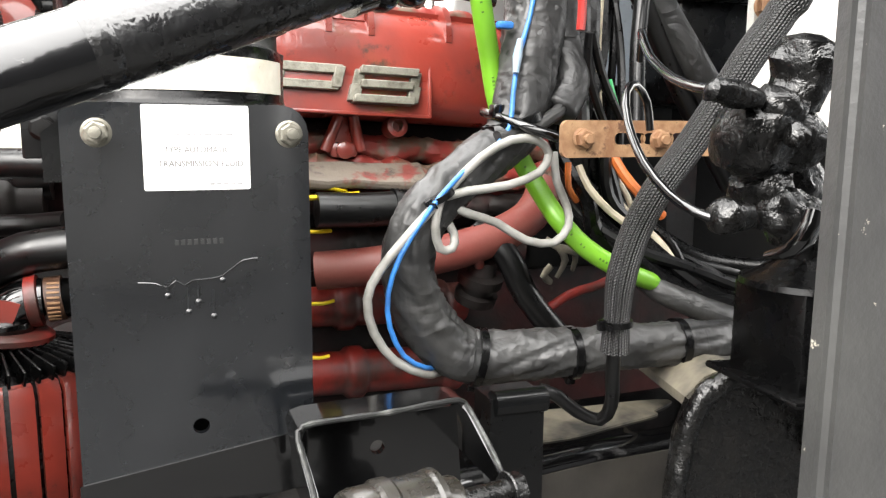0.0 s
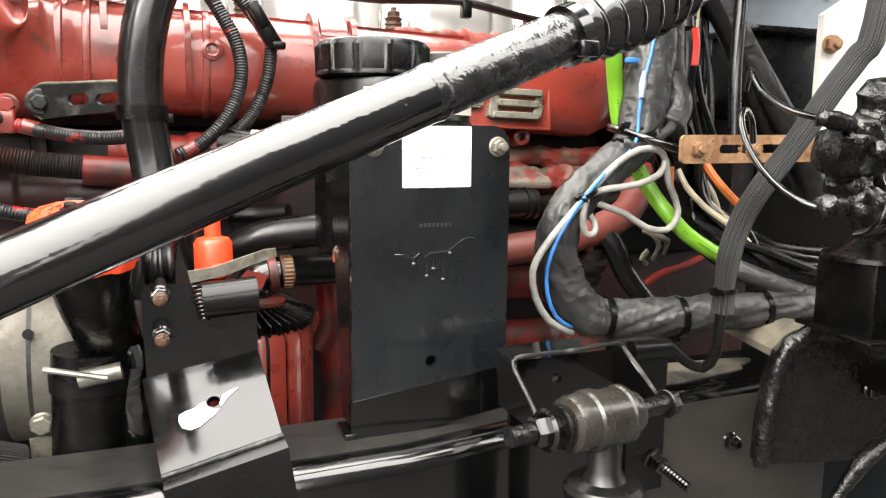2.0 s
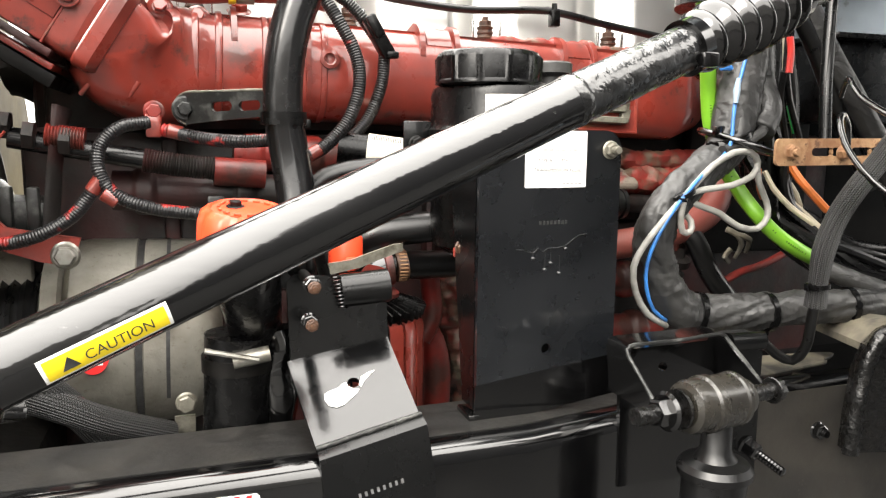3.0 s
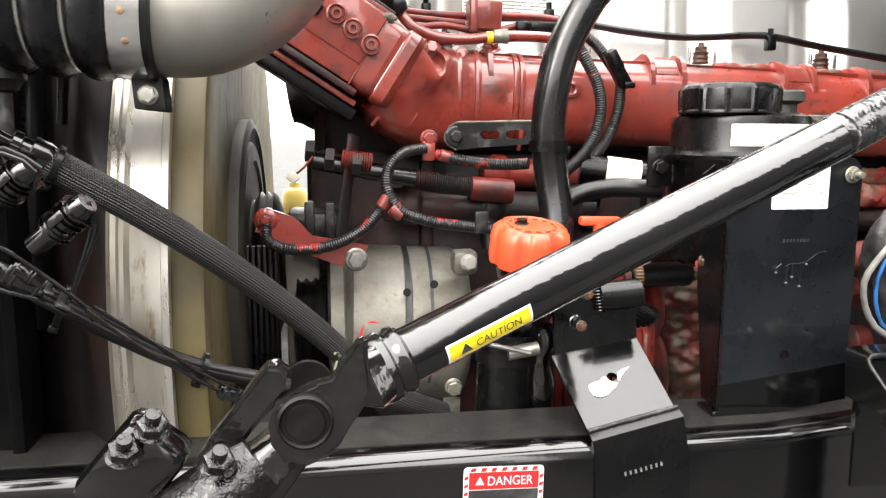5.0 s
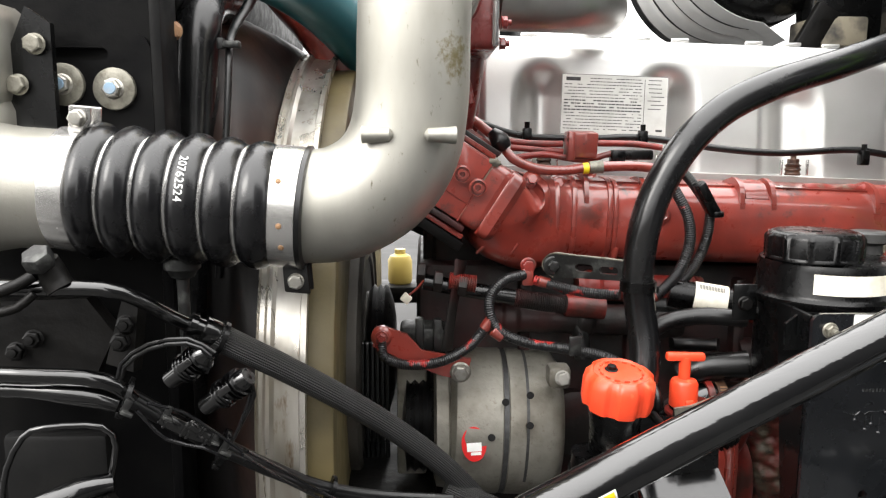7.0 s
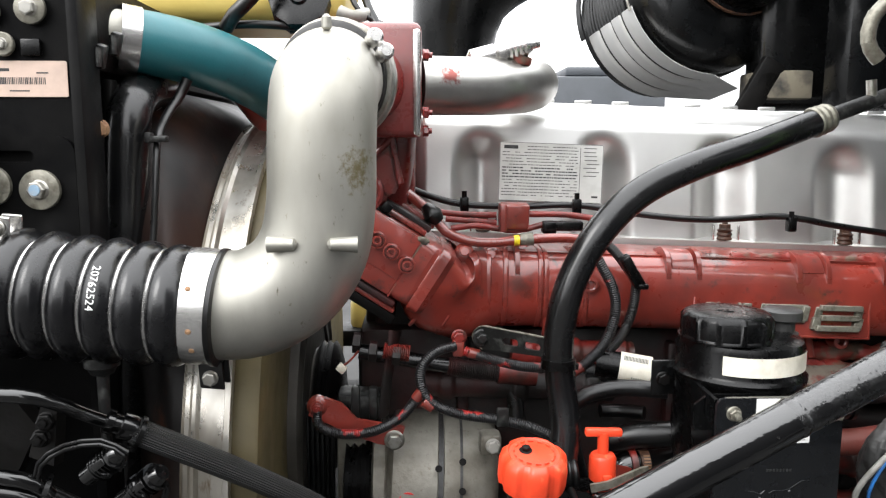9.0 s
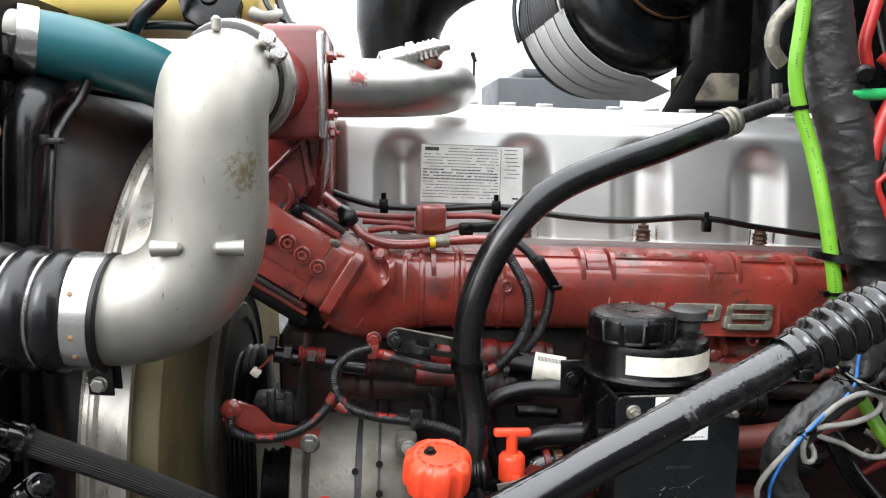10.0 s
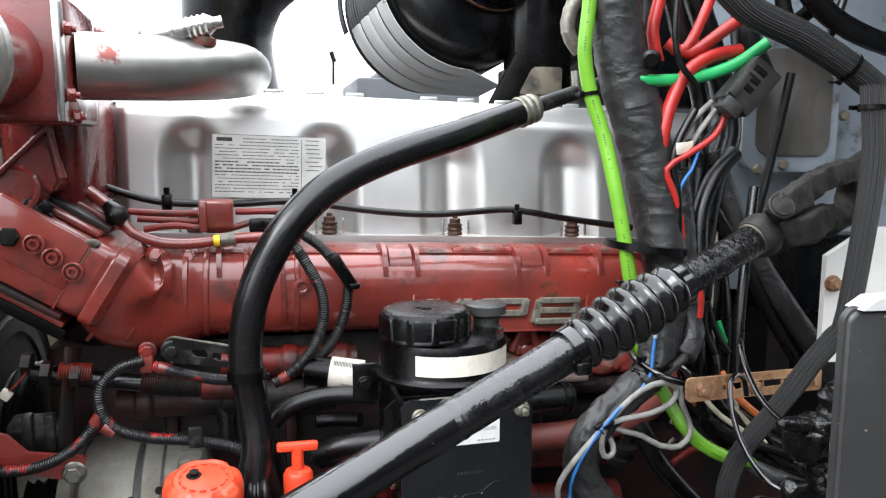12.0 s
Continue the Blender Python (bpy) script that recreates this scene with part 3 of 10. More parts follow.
def bolt(parent, loc, normal, size=0.015, material=None, name="bolt", washer=1.0, stud=0.0, label="", head=1.0):
    """A flange bolt or nut: a chamfered hexagon on a washer, with a thread end if stud is given."""
    material = material or ZINC
    key = (size, material.name, washer, stud, name, head)
    if key not in BOLTS:
        bm = BM()
        s, h = size / 2, 0.62 * size * head
        if washer:
            lathe(bm, [(s * 1.25 * washer, 0), (s * 1.32 * washer, size * 0.06), (s * 1.1 * washer, size * 0.16)], Matrix.Identity(4), 20)
        lathe(bm, [(s * 1.12, size * 0.1), (s * 1.15, h * 0.9), (s * 0.95, h), (s * 0.5, h * 1.02)], Matrix.Identity(4), 6)
        if stud:
            k = max(4, int(stud / (size * 0.1)))
            lathe(bm, [(s * (0.55 + 0.05 * (i % 2)), h + stud * i / k) for i in range(k + 1)] + [(s * 0.3, h + stud * 1.04)], Matrix.Identity(4), 12)
        me = bpy.data.meshes.new(name)
        bmesh.ops.recalc_face_normals(bm, faces=bm.faces[:])
        bm.to_mesh(me)
        bm.free()
        me.polygons.foreach_set("use_smooth", [True] * len(me.polygons))
        me.set_sharp_from_angle(angle=radians(25))
        me.materials.append(material)
        BOLTS[key] = me
    ob = new(name, BOLTS[key])
    m = align(loc, normal, random.random() * 2)
    ob.location = m.translation
    ob.rotation_euler = m.to_euler()
    under(ob, parent)
    return tagged(ob, label)


def lettering(words, height, frame_m, material, parent, name="lettering", thick=0.0004, label="", width=None):
    """Words in the built-in font, centred in a frame's x and y, standing off it by a print's thickness."""
    cu = bpy.data.curves.new(name, "FONT")
    cu.body, cu.size, cu.align_x, cu.align_y, cu.extrude = words, 1.0, "CENTER", "CENTER", 0.0
    tmp = bpy.data.objects.new(name, cu)
    me = bpy.data.meshes.new_from_object(tmp)
    bpy.data.objects.remove(tmp)
    bm = BM()
    bm.from_mesh(me)
    bpy.data.meshes.remove(me)
    xs = [v.co.x for v in bm.verts]
    ys = [v.co.y for v in bm.verts]
    k = height / (max(ys) - min(ys))
    kx = width / (max(xs) - min(xs)) if width else k
    for v in bm.verts:
        v.co = frame_m @ Vector((kx * (v.co.x - (max(xs) + min(xs)) / 2), k * (v.co.y - (max(ys) + min(ys)) / 2), thick))
    return part(name, bm, material, parent, label)


def bars(spec, frame_m, material, parent, name="print_bar", lift=0.0004, thick=0.0004):
    """Unreadable print: bars (x, y, width, height) in a frame, one mesh."""
    bm = BM()
    for x, y, w, h in spec:
        box(bm, frame_m @ Vector((x, y, lift)), (w, h, thick), frame_m.to_3x3(), bevel=0)
    return part(name, bm, material, parent)


def cable_tie(parent, centre, axis, r, material=None, width=0.0045, tail=True, name="cable_tie"):
    """A nylon tie round a bundle, with its square head."""
    m = align(centre, axis)
    bm = BM()
    lathe(bm, [(r, -width / 2), (r + 0.0014, -width / 2), (r + 0.0014, width / 2), (r, width / 2)], m, 24)
    box(bm, m @ Vector((0, -r - 0.003, 0)), (0.006, 0.006, 0.008), m.to_3x3(), 0.001)
    if tail:
        box(bm, m @ Vector((0.008, -r - 0.003, 0)), (0.014, 0.0012, width), m.to_3x3(), 0.0003)
    return part(name, bm, material or PLASTIC, parent)


def facing(loc, right=(1, 0, 0), up=(0, 0, 1)):
    """A frame at loc: x along right, y along up, z towards the viewer's side."""
    x = Vector(right).normalized()
    z = x.cross(Vector(up)).normalized()
    y = z.cross(x)
    return Matrix.Translation(loc) @ Matrix((x, y, z)).transposed().to_4x4()


def cable(name, points, r, material, label, category="cable", seg=10, fn=tube, group="", **kw):
    bm = BM()
    fn(bm, points, r, seg=seg, **kw)
    return solo(name, bm, material, label, category, group)


SLOPE = -0.035


def eng(x, y, z):
    """The engine sits nose high: heights are given at x = 0."""
    return Vector((x, y, z + SLOPE * x))


# ---- ground and far distance ----
bm = BM()
box(bm, (0, 60, -0.05), (400, 400, 0.1), bevel=0)
solo("ground", bm, GROUND, "worn dark asphalt yard under the truck", "ground", kind="structure")

# ---- frame rail ----
bm = BM()
prof = []
for cy, cz, a0 in ((0.537, 1.085, 180),):
    prof += [(cy + 0.016 * math.cos(radians(a0 - 90 * i / 6)), cz + 0.016 * math.sin(radians(a0 - 90 * i / 6))) for i in range(7)]
prof += [(0.622, 1.101), (0.622, 1.092), (0.545, 1.09), (0.532, 1.078), (0.532, 0.85), (0.545, 0.838), (0.622, 0.836), (0.622, 0.826), (0.537, 0.826), (0.521, 0.842)]
FLARE = ((-1.6, 0.004), (-0.8, 0.006), (-0.1, 0.008), (0.08, 0.012), (0.18, 0.03), (0.3, 0.055), (0.42, 0.068), (0.9, 0.072), (1.8, 0.072))
rings(bm, [[Vector((x, y + dy, z)) for y, z in prof] for x, dy in FLARE])
solo("frame_rail", bm, GLOSS, "glossy black painted steel channel frame rail", "frame rail", kind="structure")
bm = BM()
rings(bm, [[Vector((x, 2.02 - y, z)) for y, z in prof] for x in (-1.6, 1.8)])
solo("frame_rail", bm, DULL, "black steel frame rail beyond the engine", "frame rail", kind="structure")

bm = BM()
rings(bm, [[Vector((x, 0.545 + dy, 1.1012)), Vector((x, 0.62 + dy, 1.1012)), Vector((x, 0.62 + dy, 1.1022)), Vector((x, 0.545 + dy, 1.1022))] for x, dy in FLARE[:6]])
solo("rail_dust", bm, FILM, "thin brown dust film on the frame rail", "dust", kind="stuff")
bm = BM()
box(bm, (-0.50, 1.03, 0.92), (0.30, 0.8, 0.26), bevel=0.02)
solo("crossmember", bm, DULL, "black front crossmember under the fan", "crossmember", kind="structure")

bm = BM()
rings(bm, [[Vector((x, 0.519 + dy, 1.088)), Vector((x, 0.5205 + dy, 1.088)), Vector((x, 0.5205 + dy, 0.90)), Vector((x, 0.519 + dy, 0.90))] for x, dy in ((0.30, 0.055), (0.36, 0.0615), (0.42, 0.068), (0.60, 0.0697))])
solo("rail_plate", bm, DUST_DARK, "dust-coated reinforcement plate on the frame rail", "plate", kind="structure")

# ---- cab firewall: upper panel in shaded paint colour, near-black bulkhead ----
fw = facing((0.735, 0.84, 1.64), (1, -0.25, 0))
wall = thing("wall_cab", (0.7, 0.86, 1.4), "painted cab firewall, blue-grey as in shade, with a recessed panel", "firewall", kind="structure")
bm = BM()
slab(bm, rounded(0.36, 0.46, 0.03), 0.02, fw)
part("panel", bm, FIREWALL, wall)
RX = Vector((0.6521, 0.8000, 1.6858))
rf = facing(RX, (1, -0.25, 0))
bm = BM()
slab(bm, rounded(0.135, 0.185, 0.03), 0.02, rf)
part("recess_rim", bm, FIREWALL, wall)
bm = BM()
slab(bm, rounded(0.105, 0.15, 0.022), 0.006, rf @ Matrix.Translation((0.003, 0.006, 0.011)))
part("recessed_panel", bm, GRIMY, wall, "dusty grey recessed metal panel")
for p in ((0.7374, 0.7900, 1.6742), (0.6407, 0.7900, 1.6035), (0.5993, 0.7900, 1.5973)):
    bolt(wall, p, (-0.25, -1, 0), 0.012, DUSTY)
# bulkhead coloured near black to keep the depth behind the wiring dark
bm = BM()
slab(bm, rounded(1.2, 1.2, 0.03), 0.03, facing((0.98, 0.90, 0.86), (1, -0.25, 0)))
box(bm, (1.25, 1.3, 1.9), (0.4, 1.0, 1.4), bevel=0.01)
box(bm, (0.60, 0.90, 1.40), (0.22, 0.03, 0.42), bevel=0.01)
solo("wall_bulkhead", bm, NEAR_BLACK, "near-black cab bulkhead behind the engine", "bulkhead", kind="structure")

# the cab's cowl and side, outside the view, added to shade the wiring
bm = BM()
box(bm, (1.35, 1.05, 2.14), (1.7, 1.75, 0.10), bevel=0.03)
part("cowl", bm, FIREWALL, wall)
bm = BM()
box(bm, (1.70, 0.22, 1.55), (1.5, 0.06, 1.9), bevel=0.02)
part("door_side", bm, FIREWALL, wall)

# white bracket panel with rusty bolt
wp = thing("white_panel", (0.62, 0.64, 1.1), "white painted steel cab bracket panel with a rusty bolt", "bracket")
bm = BM()
slab(bm, [(-0.024, -0.04), (0.16, -0.04), (0.16, 0.13), (0.03, 0.13), (-0.024, 0.095)], 0.01, facing((0.612, 0.63, 1.40), (1, -0.15, 0)))
part("plate", bm, WHITE_PAINT, wp)
bolt(wp, (0.5918, 0.6220, 1.4619), (-0.2, -1, 0), 0.016, RUST, stud=0.006, label="rusty bolt head")

# ---- engine block: dark castings behind everything ----
blk = thing("engine_block", (0.1, 1.1, 0.7), "grimy red painted inline engine block, darkened in its colour", "engine")
# block castings: the dark of their recess is put into the colour
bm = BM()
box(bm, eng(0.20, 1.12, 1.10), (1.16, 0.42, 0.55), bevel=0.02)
part("crankcase", bm, RED_DIRTY_DARK, blk)
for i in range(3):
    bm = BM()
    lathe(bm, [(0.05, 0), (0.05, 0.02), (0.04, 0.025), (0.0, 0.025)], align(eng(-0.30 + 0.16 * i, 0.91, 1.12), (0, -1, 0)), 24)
    part("core_plug", bm, RED_DIRTY_DARK, blk)
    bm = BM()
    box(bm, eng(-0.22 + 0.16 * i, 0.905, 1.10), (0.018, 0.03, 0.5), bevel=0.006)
    part("rib", bm, RED_DIRTY_DARK, blk)
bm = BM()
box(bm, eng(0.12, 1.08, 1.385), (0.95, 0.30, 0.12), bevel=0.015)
part("cylinder_head", bm, RED_DIRTY_DARK, blk)
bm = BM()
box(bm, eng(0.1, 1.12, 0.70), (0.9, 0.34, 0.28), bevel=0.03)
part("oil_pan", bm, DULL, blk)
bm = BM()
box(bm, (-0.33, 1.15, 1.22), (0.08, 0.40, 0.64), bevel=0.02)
part("gear_case", bm, RED_DIRTY_DARK, blk)
bm = BM()
tube(bm, [(-0.4043, 1.0000, 1.4348), (-0.3767, 1.0000, 1.4383), (-0.3334, 1.0000, 1.4349)], [0.030, 0.040, 0.04], seg=24, lumps=0.15)
part("thermostat_housing", bm, RED_DIRTY_DARK, blk)
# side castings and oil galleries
for x0, x1, y, z, r, m in ((-0.15, 0.03, 0.87, 1.335, 0.02, RED_PIPE), (-0.28, 0.0, 0.86, 1.29, 0.022, RED_DIRTY_DARK), (0.14, 0.42, 0.88, 1.175, 0.022, RED_PIPE), (0.14, 0.44, 0.88, 1.10, 0.024, RED_PIPE), (0.1, 0.5, 0.90, 1.235, 0.024, RED_DIRTY_DARK)):
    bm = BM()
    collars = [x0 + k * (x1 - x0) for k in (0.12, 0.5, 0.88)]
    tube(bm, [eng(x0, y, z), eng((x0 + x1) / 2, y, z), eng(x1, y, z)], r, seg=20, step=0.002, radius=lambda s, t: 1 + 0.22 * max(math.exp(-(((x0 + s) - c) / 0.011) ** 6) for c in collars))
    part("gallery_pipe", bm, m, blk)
# ledge and rough castings under the manifold, seen past the plate
for k, (y, z, r) in enumerate(((0.872, 1.318, 0.017), (0.885, 1.345, 0.014), (0.868, 1.285, 0.012))):
    bm = BM()
    tube(bm, [eng(0.12, y, z), eng(0.24, y + 0.006, z + 0.004), eng(0.36, y - 0.004, z), eng(0.54, y, z + 0.006)], r, seg=28, step=0.005, lumps=0.34)
    part("rough_casting", bm, RED_WORN if k != 2 else RED_DIRTY_DARK, blk)
bm = BM()
box(bm, eng(0.33, 0.92, 1.30), (0.42, 0.09, 0.03), bevel=0.01)
part("ledge", bm, RED_WORN, blk)
bm = BM()
tube(bm, [(0.1400, 0.8700, 1.2070), (0.1430, 0.8700, 1.1610), (0.1460, 0.8700, 1.1180), (0.1480, 0.8700, 1.0740), (0.1520, 0.8700, 1.0220)], [0.038, 0.044, 0.040, 0.046, 0.042], seg=44, step=0.003, lumps=0.22, wrinkle=0.02)
part("pump_casting", bm, GRIME, blk, "chipped red and bare metal pump casting", angle=120)

# ---- valve cover ----
cov = thing("valve_cover", (0.1, 1.05, 1.48), "brushed aluminium valve cover with scalloped sides", "valve cover")
SCALLOPS = [-0.185, 0.006, 0.197, 0.388, 0.579]
bm = BM()
X0, X1 = -0.305, 0.70
cols = 300
loops = []
for i in range(cols + 1):
    x = X0 + (X1 - X0) * i / cols
    near = min(abs(x - s) for s in SCALLOPS) / 0.052
    d = math.cos(math.pi / 2 * min(1.0, near)) ** 1.7
    arch = 0.74 + 0.22 * math.sqrt(max(0.0, 1 - near * near))
    endk = min(1.0, max(0.0, (x - X0) / 0.03)) ** 0.5
    front = 0.972 - 0.03 * x
    col = []
    rows = 22
    for k in range(rows + 1):
        z = 1.495 + (1.672 - 1.495) * k / rows
        f = k / rows
        lean = 0.018 * f
        cut = min(1.0, max(0.0, (arch - f) / 0.30))
        cut = d * cut * cut * (3 - 2 * cut)
        y = front + lean + 0.036 * cut + 0.05 * (1 - endk)
        col.append(eng(x, y, z))
    col.append(eng(x, front + 0.024 + 0.05 * (1 - endk), 1.680))
    col.append(eng(x, front + 0.040, 1.683))
    col.append(eng(x, front + 0.15, 1.706))
    col.append(eng(x, front + 0.155, 1.714))
    col.append(eng(x, front + 0.30, 1.714))
    col.append(eng(x, front + 0.34, 1.50))
    loops.append(col)
rings(bm, loops)
part("cover", bm, BRUSHED, cov, angle=50)
bm = BM()
rings(bm, [[eng(x, 0.958 - 0.03 * x, 1.455), eng(x, 0.958 - 0.03 * x, 1.50), eng(x, 1.0, 1.502), eng(x, 1.0, 1.455)] for x in (X0, 0.2, X1)])
part("flange", bm, BRUSHED, cov)
bm = BM()
rings(bm, [[eng(x, 0.948 - 0.03 * x, 1.447), eng(x, 0.948 - 0.03 * x, 1.4545), eng(x, 1.0, 1.4545), eng(x, 1.0, 1.447)] for x in (X0, 0.2, X1)])
part("gasket", bm, DULL, cov)
for i in range(9):
    x = -0.19 + 0.085 * i + 0.02 * ((i * 5) % 3)
    bm = BM()
    box(bm, eng(x, 1.118 - 0.03 * x, 1.717), (0.03, 0.006, 0.006), bevel=0.002)
    part("top_clip", bm, BRUSHED, cov)
for s in SCALLOPS:
    base = eng(s, 0.966 - 0.03 * s, 1.502)
    bm = BM()
    tube(bm, [base, base + Vector((0, 0, 0.016))], 0.011, seg=16, step=0.002, radius=lambda q, t: 1 + 0.1 * math.sin(q * 900))
    part("isolator", bm, RUST_DARK, cov)
    bolt(cov, base + Vector((0, 0, 0.016)), (0, 0, 1), 0.015, RUST_DARK, stud=0.005, label="rusty cover nut")
    for dx in (-0.02, 0.02):
        bm = BM()
        box(bm, base + Vector((dx, -0.004, 0.012)), (0.003, 0.006, 0.024), bevel=0.001)
        part("clip", bm, BRIGHT, cov)
random.seed(17)
for i in range(14):
    x = random.uniform(-0.15, 0.45)
    w = random.uniform(0.006, 0.03)
    bm = BM()
    box(bm, eng(x, 0.9568 - 0.03 * x, 1.4625), (w, 0.002, 0.005), bevel=0.0008)
    part("paint_chip", bm, RED, cov, "red overspray on the gasket edge")
# emissions data sticker on the cover
lf = facing(eng(-0.078, 0.977, 1.597), (1, -0.03, SLOPE), (0, 0.10, 1))
st = thing("data_sticker", lf.translation, "white printed engine data sticker on the valve cover", "sticker")
bm = BM()
slab(bm, rounded(0.163, 0.092, 0.003), 0.0008, lf)
part("paper", bm, STICKER, st)
rows_ = [(-0.064, 0.0385, 0.022, 0.0055)]
random.seed(7)
for k in range(17):
    y = 0.040 - 0.0048 * k
    x = -0.038 if k < 2 else -0.077
    while x < 0.040:
        w = random.uniform(0.0018, 0.0072)
        if random.random() < 0.9:
            rows_.append((min(x, 0.042 - w) + w / 2, y, w, 0.0019 if k in (7, 8, 9, 10) else 0.0011))
        x += w + 0.0009
for k in range(8):
    rows_.append((0.064 + random.uniform(-0.004, 0.002), 0.040 - 0.0062 * k, 0.02, 0.0011))
rows_ += [(0.0455, -0.002, 0.0008, 0.086), (0.0, 0.0455, 0.160, 0.0006), (0.0, -0.0455, 0.160, 0.0006), (-0.081, 0, 0.0006, 0.09), (0.081, 0, 0.0006, 0.09), (0.07, -0.036, 0.01, 0.003)]
bars(rows_, lf, INK, st)

# cable that runs along the cover
cv = thing("cover_cable", (-0.2905, 0.9300, 1.5713), "thin black cable clipped along the valve cover", "cable")
bm = BM()
tube(bm, [(-0.3176, 0.9300, 1.5879), (-0.2751, 0.9350, 1.5684), (-0.2190, 0.9400, 1.5533), (-0.1275, 0.9400, 1.5498), (-0.0423, 0.9400, 1.5515), (0.0704, 0.9350, 1.5359), (0.1601, 0.9350, 1.5295), (0.2609, 0.9350, 1.5344), (0.2964, 0.9300, 1.5318), (0.3701, 0.9250, 1.5187), (0.4740, 0.9200, 1.5032)], 0.0052)
part("jacket", bm, RUBBER, cv)
for p in ((-0.2168, 0.9320, 1.5581), (-0.0449, 0.9320, 1.5547), (0.2852, 0.9250, 1.5270)):
    bm = BM()
    box(bm, Vector(p) + Vector((0, 0, -0.004)), (0.013, 0.014, 0.022), bevel=0.002)
    tube(bm, [Vector(p) + Vector((0, 0, 0.006)), Vector(p) + Vector((0, 0, 0.016))], 0.004, seg=8)
    part("clip", bm, PLASTIC, cv)

# ---- intake manifold ----
man = thing("intake_manifold", (0.1, 0.9, 1.36), "dusty red painted cast intake manifold with raised badge", "intake manifold")
# the inlet leans: JOINT_AT is the middle of its mating face, ALONG runs from it into the plenum
JOINT_AT, ALONG, ACROSS = Vector((-0.302, 0.84, 1.4835)), Vector((0.842, 0, -0.539)), Vector((0.539, 0, 0.842))
bm = BM()
section_sweep(bm, [JOINT_AT, JOINT_AT + ALONG * 0.014, JOINT_AT + ALONG * 0.026, JOINT_AT + ALONG * 0.032, JOINT_AT + ALONG * 0.05 + Vector((0, 0.01, -0.002)) - ACROSS * 0.007, (-0.234, 0.868, 1.436), (-0.205, 0.88, 1.4365), (-0.17, 0.888, 1.4375), eng(-0.1, 0.888, 1.433), eng(0.2, 0.888, 1.433), eng(0.44, 0.888, 1.430), eng(0.485, 0.90, 1.425)],
              [(0.0465, 0.075, 9), (0.0465, 0.075, 9), (0.046, 0.075, 8), (0.046, 0.068, 6), (0.060, 0.068, 4), (0.067, 0.064, 3.4), (0.064, 0.060, 3), (0.059, 0.057, 2.8), (0.057, 0.056, 2.8), (0.057, 0.056, 2.8), (0.056, 0.055, 2.8), (0.035, 0.03, 2.5)], seg=56, step=0.007)
part("plenum", bm, RED, man, angle=45)
bm = BM()
section_sweep(bm, [JOINT_AT + ALONG * k for k in (0.027, 0.029, 0.042, 0.050)], [(0.0470, 0.0755, 9), (0.0490, 0.0765, 9), (0.0490, 0.0765, 8), (0.046, 0.070, 6)], seg=56, step=0.003)
part("rim", bm, RED, man)
bm = BM()
rings(bm, [[eng(x, 0.86, 1.478), eng(x, 0.855, 1.488), eng(x, 0.944, 1.492), eng(x, 0.944, 1.46)] for x in (-0.18, 0.1, 0.52)])
part("top_flange", bm, RED, man)
# ribs round the plenum
for x, half, proud in ((-0.198, 0.0028, 0.0035), (-0.189, 0.0028, 0.0035), (-0.164, 0.003, 0.0055), (-0.1145, 0.0028, 0.004), (-0.1065, 0.0028, 0.004), (-0.049, 0.003, 0.003)):
    bm = BM()
    at = [eng(x + k * half, 0.888 if x > -0.18 else 0.882, 1.433) for k in (-1.6, -1, 0, 1, 1.6)]
    base = (0.0575, 0.0565) if x > -0.18 else (0.059, 0.0595)
    section_sweep(bm, at, [(base[0] + k * proud - 0.002, base[1] + k * proud - 0.002, 2.9) for k in (0, 0.9, 1, 0.9, 0)], step=0.002, seg=48)
    part("rib", bm, RED, man)


def arc_rib(x, a0, a1, proud, half, name="lug", py=0.888, pz=1.433):
    """A web over the plenum's shoulder: from angle a0 to a1 off the top, fading out at both ends."""
    bm = BM()
    loops = []
    for i in range(17):
        f = i / 16
        a = radians(a0 + (a1 - a0) * f)
        c, d = math.sin(a), math.cos(a)
        h = proud * min(1.0, 4 * f, 2.2 * (1 - f)) + 0.001
        sec = []
        for dx, k in ((-half, -0.006), (-half * 0.7, h), (half * 0.7, h), (half, -0.006)):
            yy = -math.copysign(abs(c) ** (2 / 2.8), c) * (0.056 + k)
            zz = math.copysign(abs(d) ** (2 / 2.8), d) * (0.057 + k)
            sec.append(eng(x + dx, py + yy, pz + zz))
        loops.append(sec)
    rings(bm, loops)
    part(name, bm, RED, man)


for p in ((0.0690, 0.8600, 1.4830), (0.1128, 0.8600, 1.4820), (0.2579, 0.8600, 1.4748), (0.3006, 0.8600, 1.4696), (-0.1466, 0.8600, 1.4915), (0.3827, 0.8600, 1.4678)):
    arc_rib(p[0], -10, 72, 0.0095, 0.0045)
for x in (0.0909, 0.2793):
    arc_rib(x, -10, 55, 0.0055, 0.022, name="bolt_lug")
arc_rib(Vector((-0.0671, 0.8600, 1.4898)).x, -10, 120, 0.008, 0.004)
for p in ((0.0910, 0.8680, 1.4813), (0.2825, 0.8680, 1.4713), (-0.1381, 0.8800, 1.5006)):
    bolt(man, p, (0, -0.5, 1), 0.017, RED, washer=1.25)
